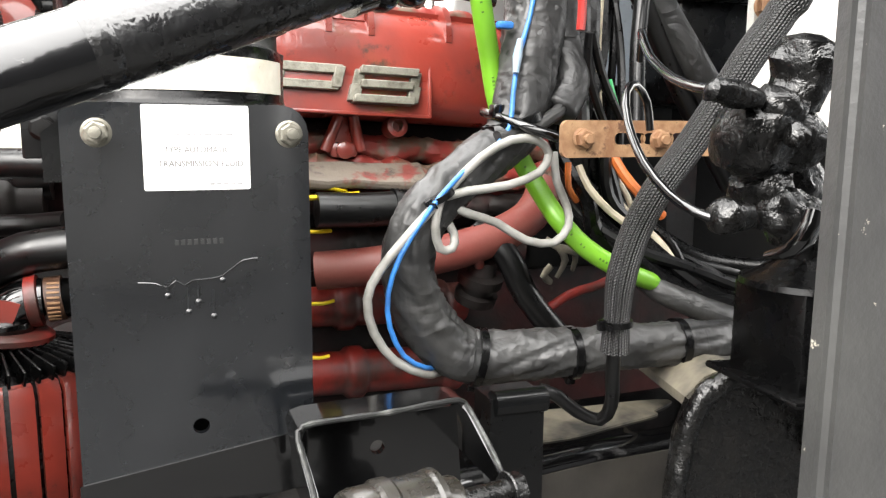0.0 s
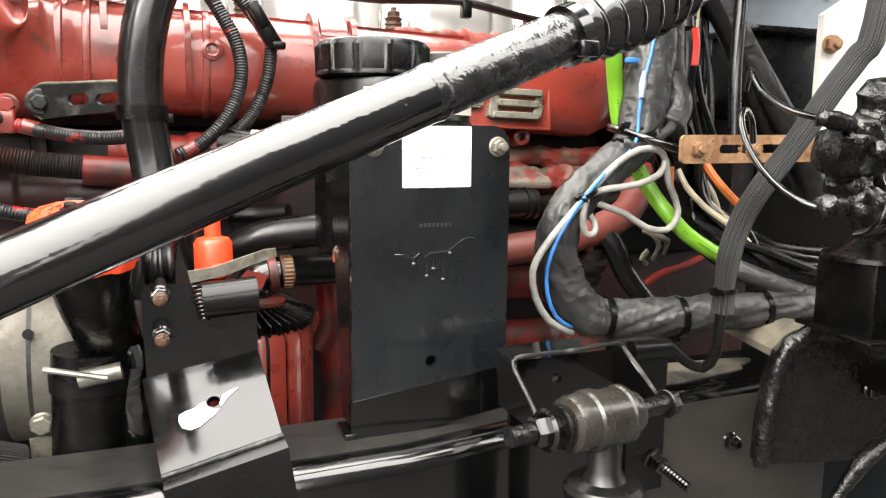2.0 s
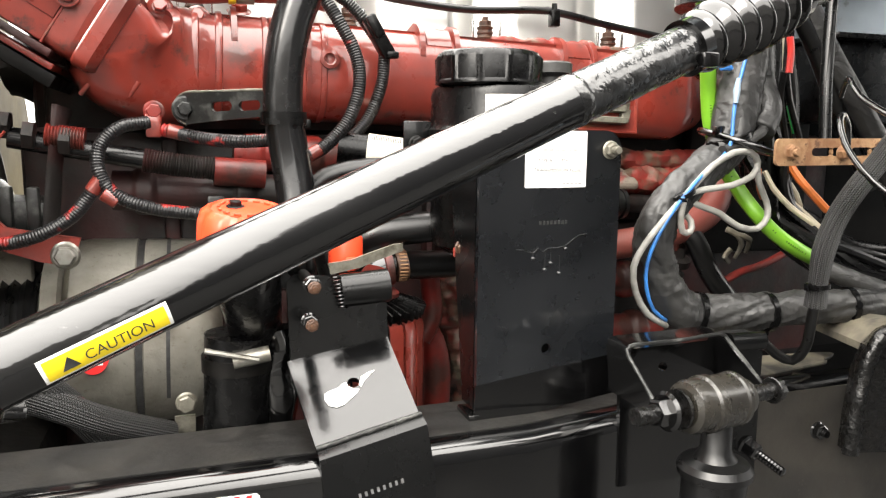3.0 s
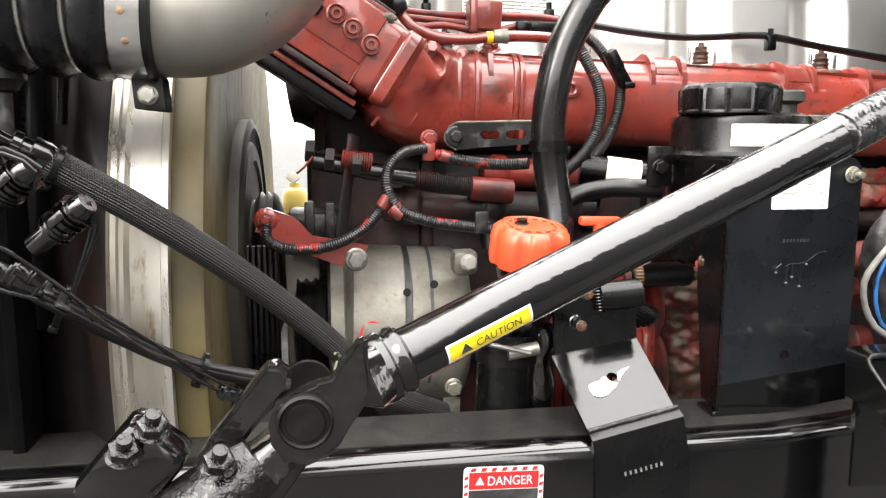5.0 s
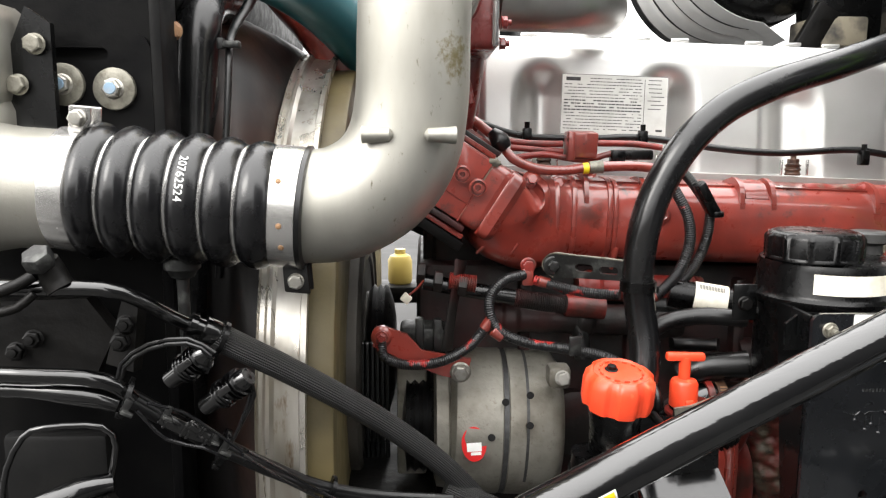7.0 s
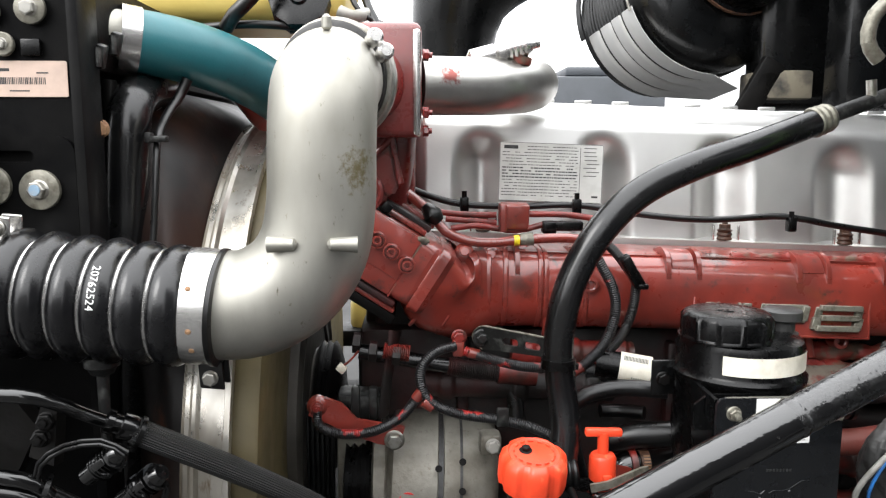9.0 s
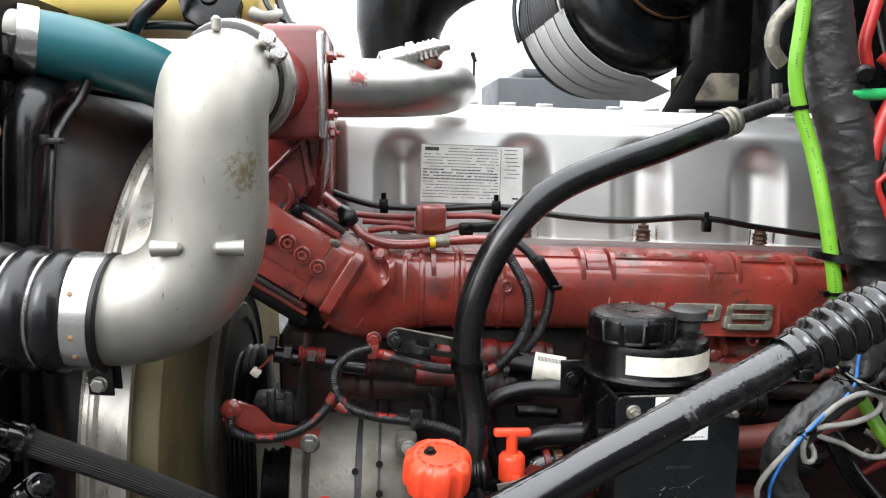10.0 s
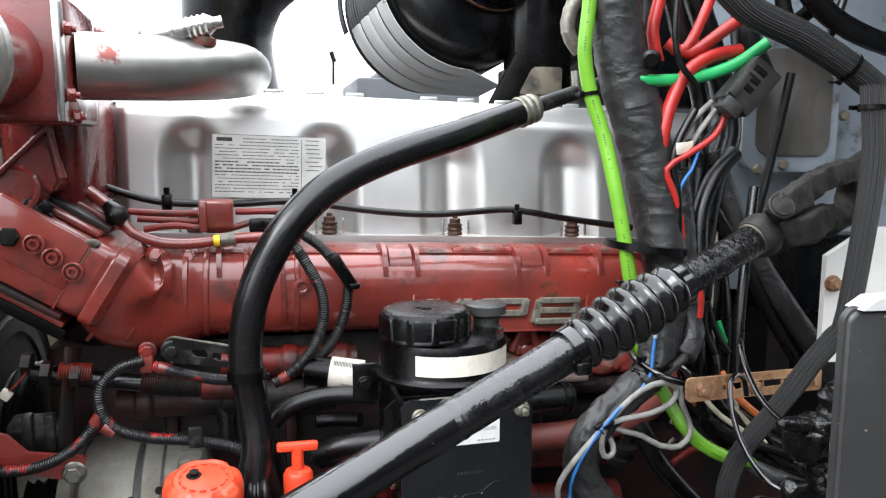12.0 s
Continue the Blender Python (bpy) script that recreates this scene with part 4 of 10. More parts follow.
# short rib stubs and sensor bosses on the face
for a, b, w in (((-0.270, 0.782, 1.433), (-0.299, 0.788, 1.400), 0.008), ((-0.245, 0.790, 1.414), (-0.261, 0.797, 1.389), 0.008), ((-0.104, 0.832, 1.401), (-0.107, 0.838, 1.37), 0.009)):
    a, b = Vector(a), Vector(b)
    bm = BM()
    tube(bm, [a + Vector((0, 0.006, 0)), a.lerp(b, 0.5) + Vector((0, 0.004, 0)), b + Vector((0, 0.008, 0))], [w * 0.5, w * 0.42, w * 0.3], seg=12)
    part("stub", bm, RED, man)
for p in ((-0.222, 0.838, 1.494), (-0.184, 0.85, 1.488)):
    bm = BM()
    lathe(bm, [(0.014, -0.014), (0.0135, 0.0), (0.0105, 0.0025), (0.008, 0.003)], align(p, (0, -1, 0.25)), 20)
    seat = part("bolt_seat", bm, RED, man)
    bolt(seat, Vector(p) + Vector((0, -0.003, 0.001)), (0, -1, 0.25), 0.013, RED, washer=1.1)
for p in ((-0.043, 0.833, 1.447), (0.3308, 0.8480, 1.3590), (0.4276, 0.8500, 1.3925)):
    bm = BM()
    lathe(bm, [(0.011, -0.02), (0.011, 0.004), (0.007, 0.005), (0.0055, 0.004), (0.0055, -0.01), (0, -0.01)], align(p, (0, -1, 0.1)), 18)
    part("boss", bm, RED, man)
bm = BM()
tube(bm, [(0.2729, 0.8600, 1.3693), (0.2577, 0.8600, 1.3333)], 0.006)
tube(bm, [(0.2877, 0.8600, 1.3696), (0.2946, 0.8600, 1.3332)], 0.006)
box(bm, (0.2772, 0.8650, 1.3345), (0.030, 0.018, 0.016), bevel=0.005)
box(bm, (0.2790, 0.8690, 1.3530), (0.024, 0.008, 0.034), bevel=0.003)
lathe(bm, [(0.009, -0.004), (0.009, 0.003), (0.006, 0.005), (0.0, 0.005)], align((0.2772, 0.8550, 1.3345), (0, -1, 0)), 16)
part("foot", bm, RED, man)
bm = BM()
tube(bm, [eng(0.17, 0.868, 1.489), eng(0.26, 0.866, 1.4895), eng(0.34, 0.868, 1.489), eng(0.43, 0.866, 1.489)], 0.0055, seg=16, step=0.004, lumps=0.7)
part("flaking_edge", bm, RED_WORN, man, "flaking paint along the top edge")
# the raised badge: a frame with blocky metal figures
bf = facing(eng(0.2335, 0.8335, 1.4085), (1, 0, SLOPE), (0, 0.12, 1))
bm = BM()
slab(bm, rounded(0.256, 0.056, 0.005), 0.004, bf)
part("badge_panel", bm, RED, man)
bm = BM()
for cx, cy, w, h in ((0, 0.028, 0.258, 0.0035), (0, -0.028, 0.258, 0.0035), (-0.1275, 0, 0.0035, 0.056), (0.1275, 0, 0.0035, 0.056)):
    box(bm, bf @ Vector((cx, cy, 0.0025)), (w, h, 0.004), bf.to_3x3(), 0.0012)
part("badge_rim", bm, RED, man)


def figure(cx, strokes):
    """A leaning raised figure of flat bevelled strokes (x, y, width, height, turn)."""
    bm = BM()
    lean = bf @ Matrix(((1, 0.22, 0, 0), (0, 1, 0, 0), (0, 0, 1, 0), (0, 0, 0, 1)))
    for x, y, w, h, turn in strokes:
        made = bmesh.ops.create_cube(bm, size=1.0, matrix=Matrix.Translation((cx + x, y, 0.004)) @ Matrix.Rotation(radians(turn), 4, "Z") @ Matrix.Diagonal((w, h, 0.0032 + 0.00012 * len(bm.faces), 1)))["verts"]
        bmesh.ops.bevel(bm, geom=list({e for v in made for e in v.link_edges}), offset=0.0008, segments=1, affect="EDGES")
    bmesh.ops.transform(bm, matrix=lean, verts=bm.verts[:])
    part("badge_figure", bm, NUT, man, "worn bare metal raised badge figure")


figure(-0.082, [(-0.027, 0, 0.012, 0.036, 0), (0.027, 0, 0.012, 0.036, 0), (-0.012, 0.004, 0.012, 0.028, 32), (0.012, 0.004, 0.012, 0.028, -32)])
figure(0.0, [(-0.028, 0, 0.013, 0.036, 0), (0.002, 0.0135, 0.062, 0.009, 0), (0.004, -0.003, 0.058, 0.0085, 0), (0.030, 0.0055, 0.010, 0.021, 0)])
figure(0.080, [(-0.029, 0.008, 0.011, 0.015, 0), (0.029, 0.008, 0.011, 0.015, 0), (-0.030, -0.008, 0.012, 0.017, 0), (0.030, -0.008, 0.012, 0.017, 0), (0, 0.0145, 0.060, 0.008, 0), (0, 0.0005, 0.054, 0.008, 0), (0, -0.0145, 0.062, 0.008, 0)])

# inlet flange block with three socket bolts
RL = Matrix((ALONG, (0, 1, 0), ACROSS)).transposed()
inl = thing("inlet_flange", (-0.33, 0.80, 1.45), "red cast inlet flange with three recessed bolts", "flange")
bm = BM()
box(bm, JOINT_AT - ALONG * 0.0555, (0.109, 0.149, 0.0885), RL, 0.003)
part("block", bm, RED, inl)
bm = BM()
box(bm, JOINT_AT - ALONG * 0.055 + ACROSS * 0.011 + Vector((0, -0.0747, 0)), (0.106, 0.004, 0.062), RL, 0.0012)
part("bolt_pad", bm, RED, inl)
for k, (up, y, th) in enumerate(((0.049, 0.812, 0.007), (0.055, 0.832, 0.009), (0.060, 0.862, 0.010))):
    bm = BM()
    box(bm, JOINT_AT - ALONG * (0.060 - 0.004 * k) + ACROSS * up + Vector((0, y - JOINT_AT.y, 0)), (0.118, 0.05, th), RL, 0.002)
    part("top_ridge", bm, RED if k != 1 else RED_DIRTY_DARK, inl)
bm = BM()
box(bm, JOINT_AT - ALONG * 0.0006, (0.0022, 0.1512, 0.0905), RL, 0.0006)
part("joint_seam", bm, RED_WORN, inl, "chipped seam between flange and manifold")
bm = BM()
c_ = JOINT_AT + ACROSS * 0.044 + Vector((0, -0.074, 0))
tube(bm, [c_ - ALONG * 0.008 - ACROSS * 0.004, c_ + ALONG * 0.002, c_ + ACROSS * 0.003 + ALONG * 0.006], [0.003, 0.006, 0.003], seg=12, step=0.002, lumps=0.6)
part("torn_gasket", bm, DUSTY, inl, "torn grey gasket corner")
for k, (dn, y, th, m) in enumerate(((0.050, 0.832, 0.008, RED_DIRTY_DARK), (0.060, 0.845, 0.007, RED), (0.072, 0.85, 0.014, DULL))):
    bm = BM()
    box(bm, JOINT_AT - ALONG * (0.058 - 0.006 * k) - ACROSS * dn + Vector((0, y - JOINT_AT.y, 0)), (0.14, 0.14, th), RL, 0.002)
    part("lower_plate", bm, m, inl)
for p in ((-0.339, 0.76, 1.522), (-0.321, 0.76, 1.506), (-0.301, 0.76, 1.489)):
    bm = BM()
    lathe(bm, [(0.0115, -0.002), (0.0115, 0.004), (0.0095, 0.0045), (0.009, -0.001), (0.0065, -0.001), (0.0062, 0.006), (0.0035, 0.006), (0.003, 0.001), (0, 0.001)], align(p, (0, -1, 0)), 20)
    part("socket_bolt", bm, RED, inl)

bm = BM()
slab(bm, rounded(0.044, 0.03, 0.012), 0.006, facing((-0.3655, 0.7750, 1.5330), (1, 0, -0.6)))
part("lug_plate", bm, CAST_GREY, inl, "bare metal lug plate")
bolt(inl, (-0.3647, 0.7700, 1.5293), (0, -1, 0.1), 0.02, DULL, washer=1.1)
bm = BM()
box(bm, (-0.3421, 0.7850, 1.5550), (0.034, 0.03, 0.02), Euler((0, 0.72, 0.2)).to_matrix(), 0.003)
box(bm, (-0.3278, 0.7750, 1.5628), (0.014, 0.014, 0.012), Euler((0, 0.72, 0.2)).to_matrix(), 0.002)
part("connector", bm, PLASTIC, inl, "black plug connector")
# red elbow and throttle body up to the pipe
thr = thing("throttle_body", (-0.33, 0.78, 1.6), "red painted throttle body casting with bolted flange", "throttle body")
bm = BM()
section_sweep(bm, [(-0.352, 0.89, 1.53), (-0.345, 0.88, 1.58), (-0.335, 0.86, 1.63), (-0.325, 0.84, 1.70)], [(0.05, 0.05, 5), (0.046, 0.05, 5), (0.044, 0.055, 5), (0.04, 0.06, 5)])
part("neck", bm, MAROON, thr, angle=45)
bm = BM()
box(bm, (-0.3460, 0.945, 1.6285), (0.11, 0.15, 0.1490), bevel=0.014, seg=4)
part("mixer_casting", bm, MAROON, thr)
web = facing((-0.3500, 0.80, 1.5920))
bm = BM()
slab(bm, [(0.0270, 0.0610), (0.0390, -0.0010), (0.0310, -0.0160), (0.0150, -0.0130), (-0.0040, -0.0470), (-0.0350, -0.0510), (-0.0320, 0.0050), (-0.0050, 0.0290)], 0.05, web)
bmesh.ops.bevel(bm, geom=[e for e in bm.edges if len(e.link_faces) == 2 and e.calc_face_angle(0) > 0.6], offset=0.004, segments=2, affect="EDGES")
part("web", bm, MAROON, thr)
bm = BM()
lathe(bm, [(0.030, -0.02), (0.0285, 0.002), (0.025, 0.004), (0.0215, 0.002), (0.018, -0.010), (0.008, -0.013), (0.006, -0.004), (0.0, -0.003)], align((-0.359, 0.775, 1.582), (-0.15, -1, 0.1)), 32)
part("boss", bm, MAROON, thr, "round hollow boss")
for a, b in (((-0.32, 0.773, 1.652), (-0.309, 0.773, 1.594)), ((-0.32, 0.773, 1.652), (-0.376, 0.773, 1.598))):
    bm = BM()
    tube(bm, [Vector(a), (Vector(a) + Vector(b)) / 2, Vector(b)], [0.0045, 0.0035, 0.005], seg=10)
    part("ridge", bm, MAROON, thr)
bm = BM()
box(bm, (-0.3200, 0.7750, 1.7199), (0.077, 0.15, 0.135), bevel=0.010, seg=3)
part("body", bm, MAROON, thr)
bm = BM()
box(bm, (-0.2873, 0.7750, 1.7164), (0.010, 0.16, 0.125), bevel=0.006)
part("flange", bm, BRIGHT, thr, "bare bright flange plate")
for p in ((-0.2803, 0.7000, 1.7482), (-0.2804, 0.7000, 1.6816), (-0.2804, 0.7200, 1.6606), (-0.2783, 0.8400, 1.7639)):
    bolt(thr, p, (1, 0, 0), 0.012, MAROON, stud=0.004)
bm = BM()
tube(bm, [(-0.3749, 0.6300, 1.7136), (-0.3650, 0.6700, 1.7150), (-0.3450, 0.7300, 1.7165)], [0.054, 0.052, 0.05], seg=32)
part("adapter", bm, MAROON, thr)

cable("coolant_riser", [(-0.321, 1.12, 1.725), (-0.327, 1.12, 1.647), (-0.337, 1.12, 1.554)], 0.021, TEAL, "dark teal coolant pipe behind the valve cover", "pipe", seg=20)

# silver crossover pipe
cr = thing("crossover_pipe", (-0.2, 0.78, 1.68), "silver crossover pipe with chipped red paint", "pipe")
bm = BM()
tube(bm, [(-0.2844, 0.7600, 1.7175), (-0.2427, 0.7700, 1.7177), (-0.1903, 0.7900, 1.7193), (-0.1431, 0.8400, 1.7238), (-0.1142, 0.9300, 1.7322), (-0.1057, 1.0500, 1.7411)], [0.037, 0.037, 0.037, 0.037, 0.036, 0.036], seg=28)
part("pipe", bm, CROSS, cr)
bm = BM()
m = align((-0.1739, 0.7900, 1.7635), (1, 0.0, 0.26)) @ Matrix.Diagonal((1.35, 1.35, 1.1, 1))
lathe(bm, [(0.005, -0.045), (0.010, -0.04), (0.010, -0.012), (0.008, -0.01), (0.012, -0.008), (0.012, 0.0), (0.009, 0.002)] + [(0.0085 + 0.0016 * (i % 2), 0.004 + 0.003 * i) for i in range(9)] + [(0.005, 0.034), (0.005, 0.042), (0, 0.042)], m, 18)
part("sensor", bm, BRIGHT, cr, "bright threaded sensor")
bm = BM()
lathe(bm, [(0.014, 0), (0.016, 0.004), (0.016, 0.01), (0.012, 0.012)], align((-0.1538, 0.8000, 1.7469), (0.1, 0, 1)), 20)
part("sensor_boss", bm, RED_WORN, cr)

# ---- charge air pipe, hose and cooler outlet ----
cac = thing("charge_air_pipe", (-0.385, 0.53, 1.42), "sandcast aluminium charge air elbow pipe", "pipe")
bm = BM()
tube(bm, [(-0.5151, 0.5300, 1.4882), (-0.4874, 0.5300, 1.4869), (-0.4484, 0.5300, 1.4896), (-0.4116, 0.5300, 1.5094), (-0.3885, 0.5300, 1.5432), (-0.3799, 0.5300, 1.5878), (-0.3782, 0.5300, 1.6425), (-0.3770, 0.5350, 1.6793), (-0.3765, 0.5520, 1.6987), (-0.3758, 0.5950, 1.7103), (-0.3748, 0.6400, 1.7145)],
     [0.054, 0.054, 0.0545, 0.0545, 0.054, 0.053, 0.0525, 0.0525, 0.053, 0.054, 0.054], seg=40, step=0.008)
part("elbow", bm, CAST_PIPE, cac)
for a, b in (((-0.4226, 0.4780, 1.5543), (-0.3987, 0.4760, 1.5545)), ((-0.3408, 0.4780, 1.5541), (-0.3653, 0.4760, 1.5544))):
    bm = BM()
    tube(bm, [Vector(a), Vector(b), Vector(b) + (Vector(b) - Vector(a)) * 0.12], [0.0078, 0.0058, 0.002], seg=16)
    part("nub", bm, CAST, cac)
# v-band clamp at the top
bm = BM()
vm = align((-0.3739, 0.6320, 1.7132), (0.28, 1.0, 0.0)) @ Matrix.Diagonal((1.09, 1.09, 1, 1))
lathe(bm, [(0.054, -0.012), (0.0605, -0.011), (0.0605, -0.007), (0.0585, -0.005), (0.0585, 0.005), (0.0605, 0.007), (0.0605, 0.011), (0.054, 0.012)], vm, 48)
band = part("clamp_band", bm, ZINC, cac, "bright steel band clamp")
bm = BM()
lathe(bm, [(0.053, -0.021), (0.0565, -0.020), (0.0568, -0.013), (0.053, -0.012)], vm, 48)
part("seal", bm, RUBBER, cac, "dark rubber seal")
for p in ((-0.3294, 0.5720, 1.7508), (-0.3188, 0.5720, 1.7365)):
    bm = BM()
    lathe(bm, [(0.004, -0.012), (0.008, -0.01), (0.0085, 0.006), (0.006, 0.009), (0, 0.009)], align(p, (0.3, -1, 0.2)), 18)
    part("trunnion", bm, BRIGHT, band)
bm = BM()
lathe(bm, [(0.003, -0.006), (0.005, -0.004), (0.005, 0.006), (0.002, 0.009)], align((-0.3739, 0.5500, 1.7610), (0, 0, 1)), 12)
part("tip", bm, CAST, cac)

hose = thing("charge_air_hose", (-0.6, 0.52, 1.40), "black humped rubber charge air hose with wire rings", "hose")
HA, HB = Vector((-0.6823, 0.5200, 1.5030)), Vector((-0.5055, 0.5200, 1.4874))
ax = (HB - HA)
L = ax.length
hm = align(HA, ax)
bm = BM()
N = 6
prof = []
for i in range(N * 12 + 1):
    s = i / (N * 12)
    prof.append((0.0525 + (0.0115 - 0.004 * s) * abs(math.sin(math.pi * N * s)) ** 0.75, s * L))
lathe(bm, [(0.045, 0)] + prof + [(0.045, L)], hm, 44)
part("rubber", bm, HUMP, hose, angle=60)
for i in range(1, N):
    bm = BM()
    ring_r = 0.0535
    loops = []
    for j in range(49):
        a = 2 * math.pi * j / 48
        c = hm @ Vector((ring_r * math.cos(a), ring_r * math.sin(a), L * i / N))
        o = hm.to_3x3() @ Vector((math.cos(a), math.sin(a), 0))
        loops.append([c + (o * math.cos(b) + ax.normalized() * math.sin(b)) * 0.0016 for b in (0, 1.05, 2.1, 3.14, 4.19, 5.24)])
    rings(bm, loops, caps=False)
    part("wire_ring", bm, BRIGHT, hose)
# white part number printed round one hump
dirv = ax.normalized()
for i, ch in enumerate("20762524"):
    ang = radians(40 - 4.9 * i)
    o = Vector((0, -1, 0)) * math.cos(ang) + Vector((0, 0, 1)) * math.sin(ang)
    o = (o - dirv * o.dot(dirv)).normalized()
    c = HA + dirv * L * (3.5 / N + 0.0) + o * 0.0622
    yv = dirv
    xv = yv.cross(o)
    m3 = Matrix((xv, yv, o)).transposed().to_4x4()
    lettering(ch, 0.0072, Matrix.Translation(c) @ m3, WHITE, hose, name="printed_digit")


def band_clamp(parent, centre, axis, r, width, bolt_side, name="hose_clamp", down=True):
    bm = BM()
    m = align(centre, axis)
    lathe(bm, [(r - 0.002, -width / 2), (r + 0.001, -width / 2), (r + 0.0015, -width * 0.3), (r + 0.0015, width * 0.3), (r + 0.001, width / 2), (r - 0.002, width / 2)], m, 44)
    c = part(name, bm, BRIGHT, parent, "bright stainless band clamp")
    u = Vector(bolt_side).normalized()
    bm = BM()
    rt = Matrix((axis.normalized(), axis.normalized().cross(u), u)).transposed()
    box(bm, Vector(centre) + u * (r + 0.012), (width * 0.9, 0.004, 0.028), rt, 0.002)
    box(bm, Vector(centre) + u * (r + 0.012) + Vector((0, 0.022, 0)), (width * 0.9, 0.004, 0.028), rt, 0.002)
    part("clamp_lug", bm, DULL if down else BRIGHT, c)
    bolt(c, Vector(centre) + u * (r + 0.014) + Vector((0, -0.004, 0)), (0, -1, 0), 0.012, ZINC)
    return c


clamp_ = band_clamp(hose, (-0.4959, 0.5250, 1.4870), ax, 0.056, 0.027, (0.1, -0.15, -1))
for a in (28, -12, -34):
    bm = BM()
    o = Vector((0, -math.cos(radians(a)), math.sin(radians(a))))
    lathe(bm, [(0.0028, -0.001), (0.0026, 0.0006), (0.0012, 0.0012), (0.0, 0.0012)], align(Vector((-0.4959, 0.5250, 1.4870)) + o * 0.0575, o), 12)
    part("rivet", bm, RUST, clamp_)
bm = BM()
lathe(bm, [(0.054, -0.003), (0.0585, -0.002), (0.0585, 0.002), (0.054, 0.003)], align(Vector((-0.4959, 0.5250, 1.4870)) + dirv * 0.0165, ax), 44)
part("rubber_lip", bm, RUBBER, hose)
band_clamp(hose, (-0.6895, 0.5200, 1.5035), ax, 0.056, 0.022, (0.25, -0.35, 1), down=False)

out = thing("cooler_outlet_pipe", (-0.75, 0.52, 1.45), "weathered cast aluminium charge air cooler outlet", "pipe")
bm = BM()
tube(bm, [(-0.8292, 0.5000, 1.5072), (-0.7884, 0.5150, 1.5063), (-0.7400, 0.5200, 1.5050), (-0.6833, 0.5200, 1.5030)], [0.068, 0.064, 0.056, 0.054], seg=36)
part("outlet", bm, CAST, out)
bm = BM()
box(bm, (-0.815, 0.545, 1.625), (0.13, 0.09, 0.10), bevel=0.02, seg=3)
box(bm, (-0.80, 0.55, 1.565), (0.10, 0.07, 0.06), bevel=0.02)
part("end_tank", bm, CAST, out)
bm = BM()
slab(bm, [(-0.02, -0.05), (0.022, -0.04), (0.022, 0.06), (0.0, 0.075), (-0.02, 0.03)], 0.008, facing((-0.735, 0.542, 1.595)))
part("lug_plate", bm, SATIN, out)
for p in ((-0.7440, 0.5350, 1.5991), (-0.7262, 0.5350, 1.6358)):
    bolt(out, p, (0, -1, 0), 0.015, NUT)

# ---- radiator ----
rad = thing("radiator", (-0.72, 1.05, 0.8), "black framed truck radiator with mounting plate", "radiator")
bm = BM()
slab(bm, [(-0.20, -0.65), (0.085, -0.65), (0.085, 0.345), (0.04, 0.40), (-0.20, 0.46)], 0.02, facing((-0.715, 0.60, 1.46)))
part("side_panel", bm, PANEL, rad)
bm = BM()
box(bm, (-0.632, 0.605, 1.36), (0.012, 0.05, 0.98), bevel=0.003)
part("edge_strip", bm, PANEL, rad)
bm = BM()
box(bm, (-0.78, 1.15, 1.30), (0.10, 1.0, 1.0), bevel=0.01)
part("core", bm, DULL, rad)
bm = BM()
slab(bm, rounded(0.155, 0.125, 0.018), 0.006, facing((-0.715, 0.584, 1.59)), holes=[(-0.005, 0.042, 0.006, 0.035)])
part("mount_plate", bm, PANEL, rad)
for p in ((-0.7224, 0.5800, 1.6021), (-0.6730, 0.5800, 1.5980)):
    bm = BM()
    lathe(bm, [(0.0205, 0), (0.0205, 0.005), (0.019, 0.006), (0.006, 0.006)], align(p, (0, -1, 0)), 32)
    w = part("washer", bm, NUT, rad)
    bolt(w, Vector(p) + Vector((0, -0.005, 0)), (0, -1, 0), 0.016, ZINC)
    bm = BM()
    lathe(bm, [(0.006, 0), (0.0055, 0.001), (0, 0.0012)], align(Vector(p) + Vector((0, -0.0152, 0)), (0, -1, 0)), 12)
    part("paint_mark", bm, MARK, w, "faded blue paint mark")
plf = facing((-0.6915, 0.5880, 1.7102))
pl = thing("barcode_label", plf.translation, "cream barcode label stuck on the radiator frame", "label")
bm = BM()
slab(bm, rounded(0.098, 0.036, 0.002), 0.0008, plf)
part("paper", bm, PINK_LABEL, pl)
random.seed(5)
bars([(-0.026 + 0.0018 * i, -0.002, random.choice((0.0006, 0.0010, 0.0014)), 0.007) for i in range(30)] + [(-0.02, 0.009, 0.022, 0.003), (0.024, 0.006, 0.012, 0.0014), (0.0, -0.012, 0.02, 0.0014)], plf, INK, pl)
# small square latch and clips on the frame
bm = BM()
box(bm, (-0.6761, 0.5860, 1.7413), (0.02, 0.006, 0.017), bevel=0.002)
part("latch", bm, PLASTIC, rad)
for p in ((-0.6253, 0.6300, 1.7375), (-0.6201, 0.6600, 1.7543)):
    bm = BM()
    box(bm, p, (0.012, 0.012, 0.026), Euler((0.2, 0.3, 0)).to_matrix(), 0.003)
    tube(bm, [Vector(p) + Vector((0, -0.008, 0.008)), Vector(p) + Vector((0, -0.008, -0.012))], 0.004, seg=8)
    part("clip", bm, STRAP, rad)
bolt(rad, (-0.6312, 0.6300, 1.6610), (0.3, -1, 0), 0.016, RUST)
for p, r in (((-0.673, 0.585, 1.779), 0.0155), ((-0.703, 0.585, 1.744), 0.012), ((-0.715, 0.585, 1.776), 0.012)):
    bm = BM()
    lathe(bm, [(r, 0), (r, 0.004), (r * 0.9, 0.005), (0.005, 0.005)], align(p, (0, -1, 0)), 26)
    w = part("washer", bm, NUT, rad)
    bolt(w, Vector(p) + Vector((0, -0.004, 0)), (0, -1, 0), r * 0.85, CAST_GREY)

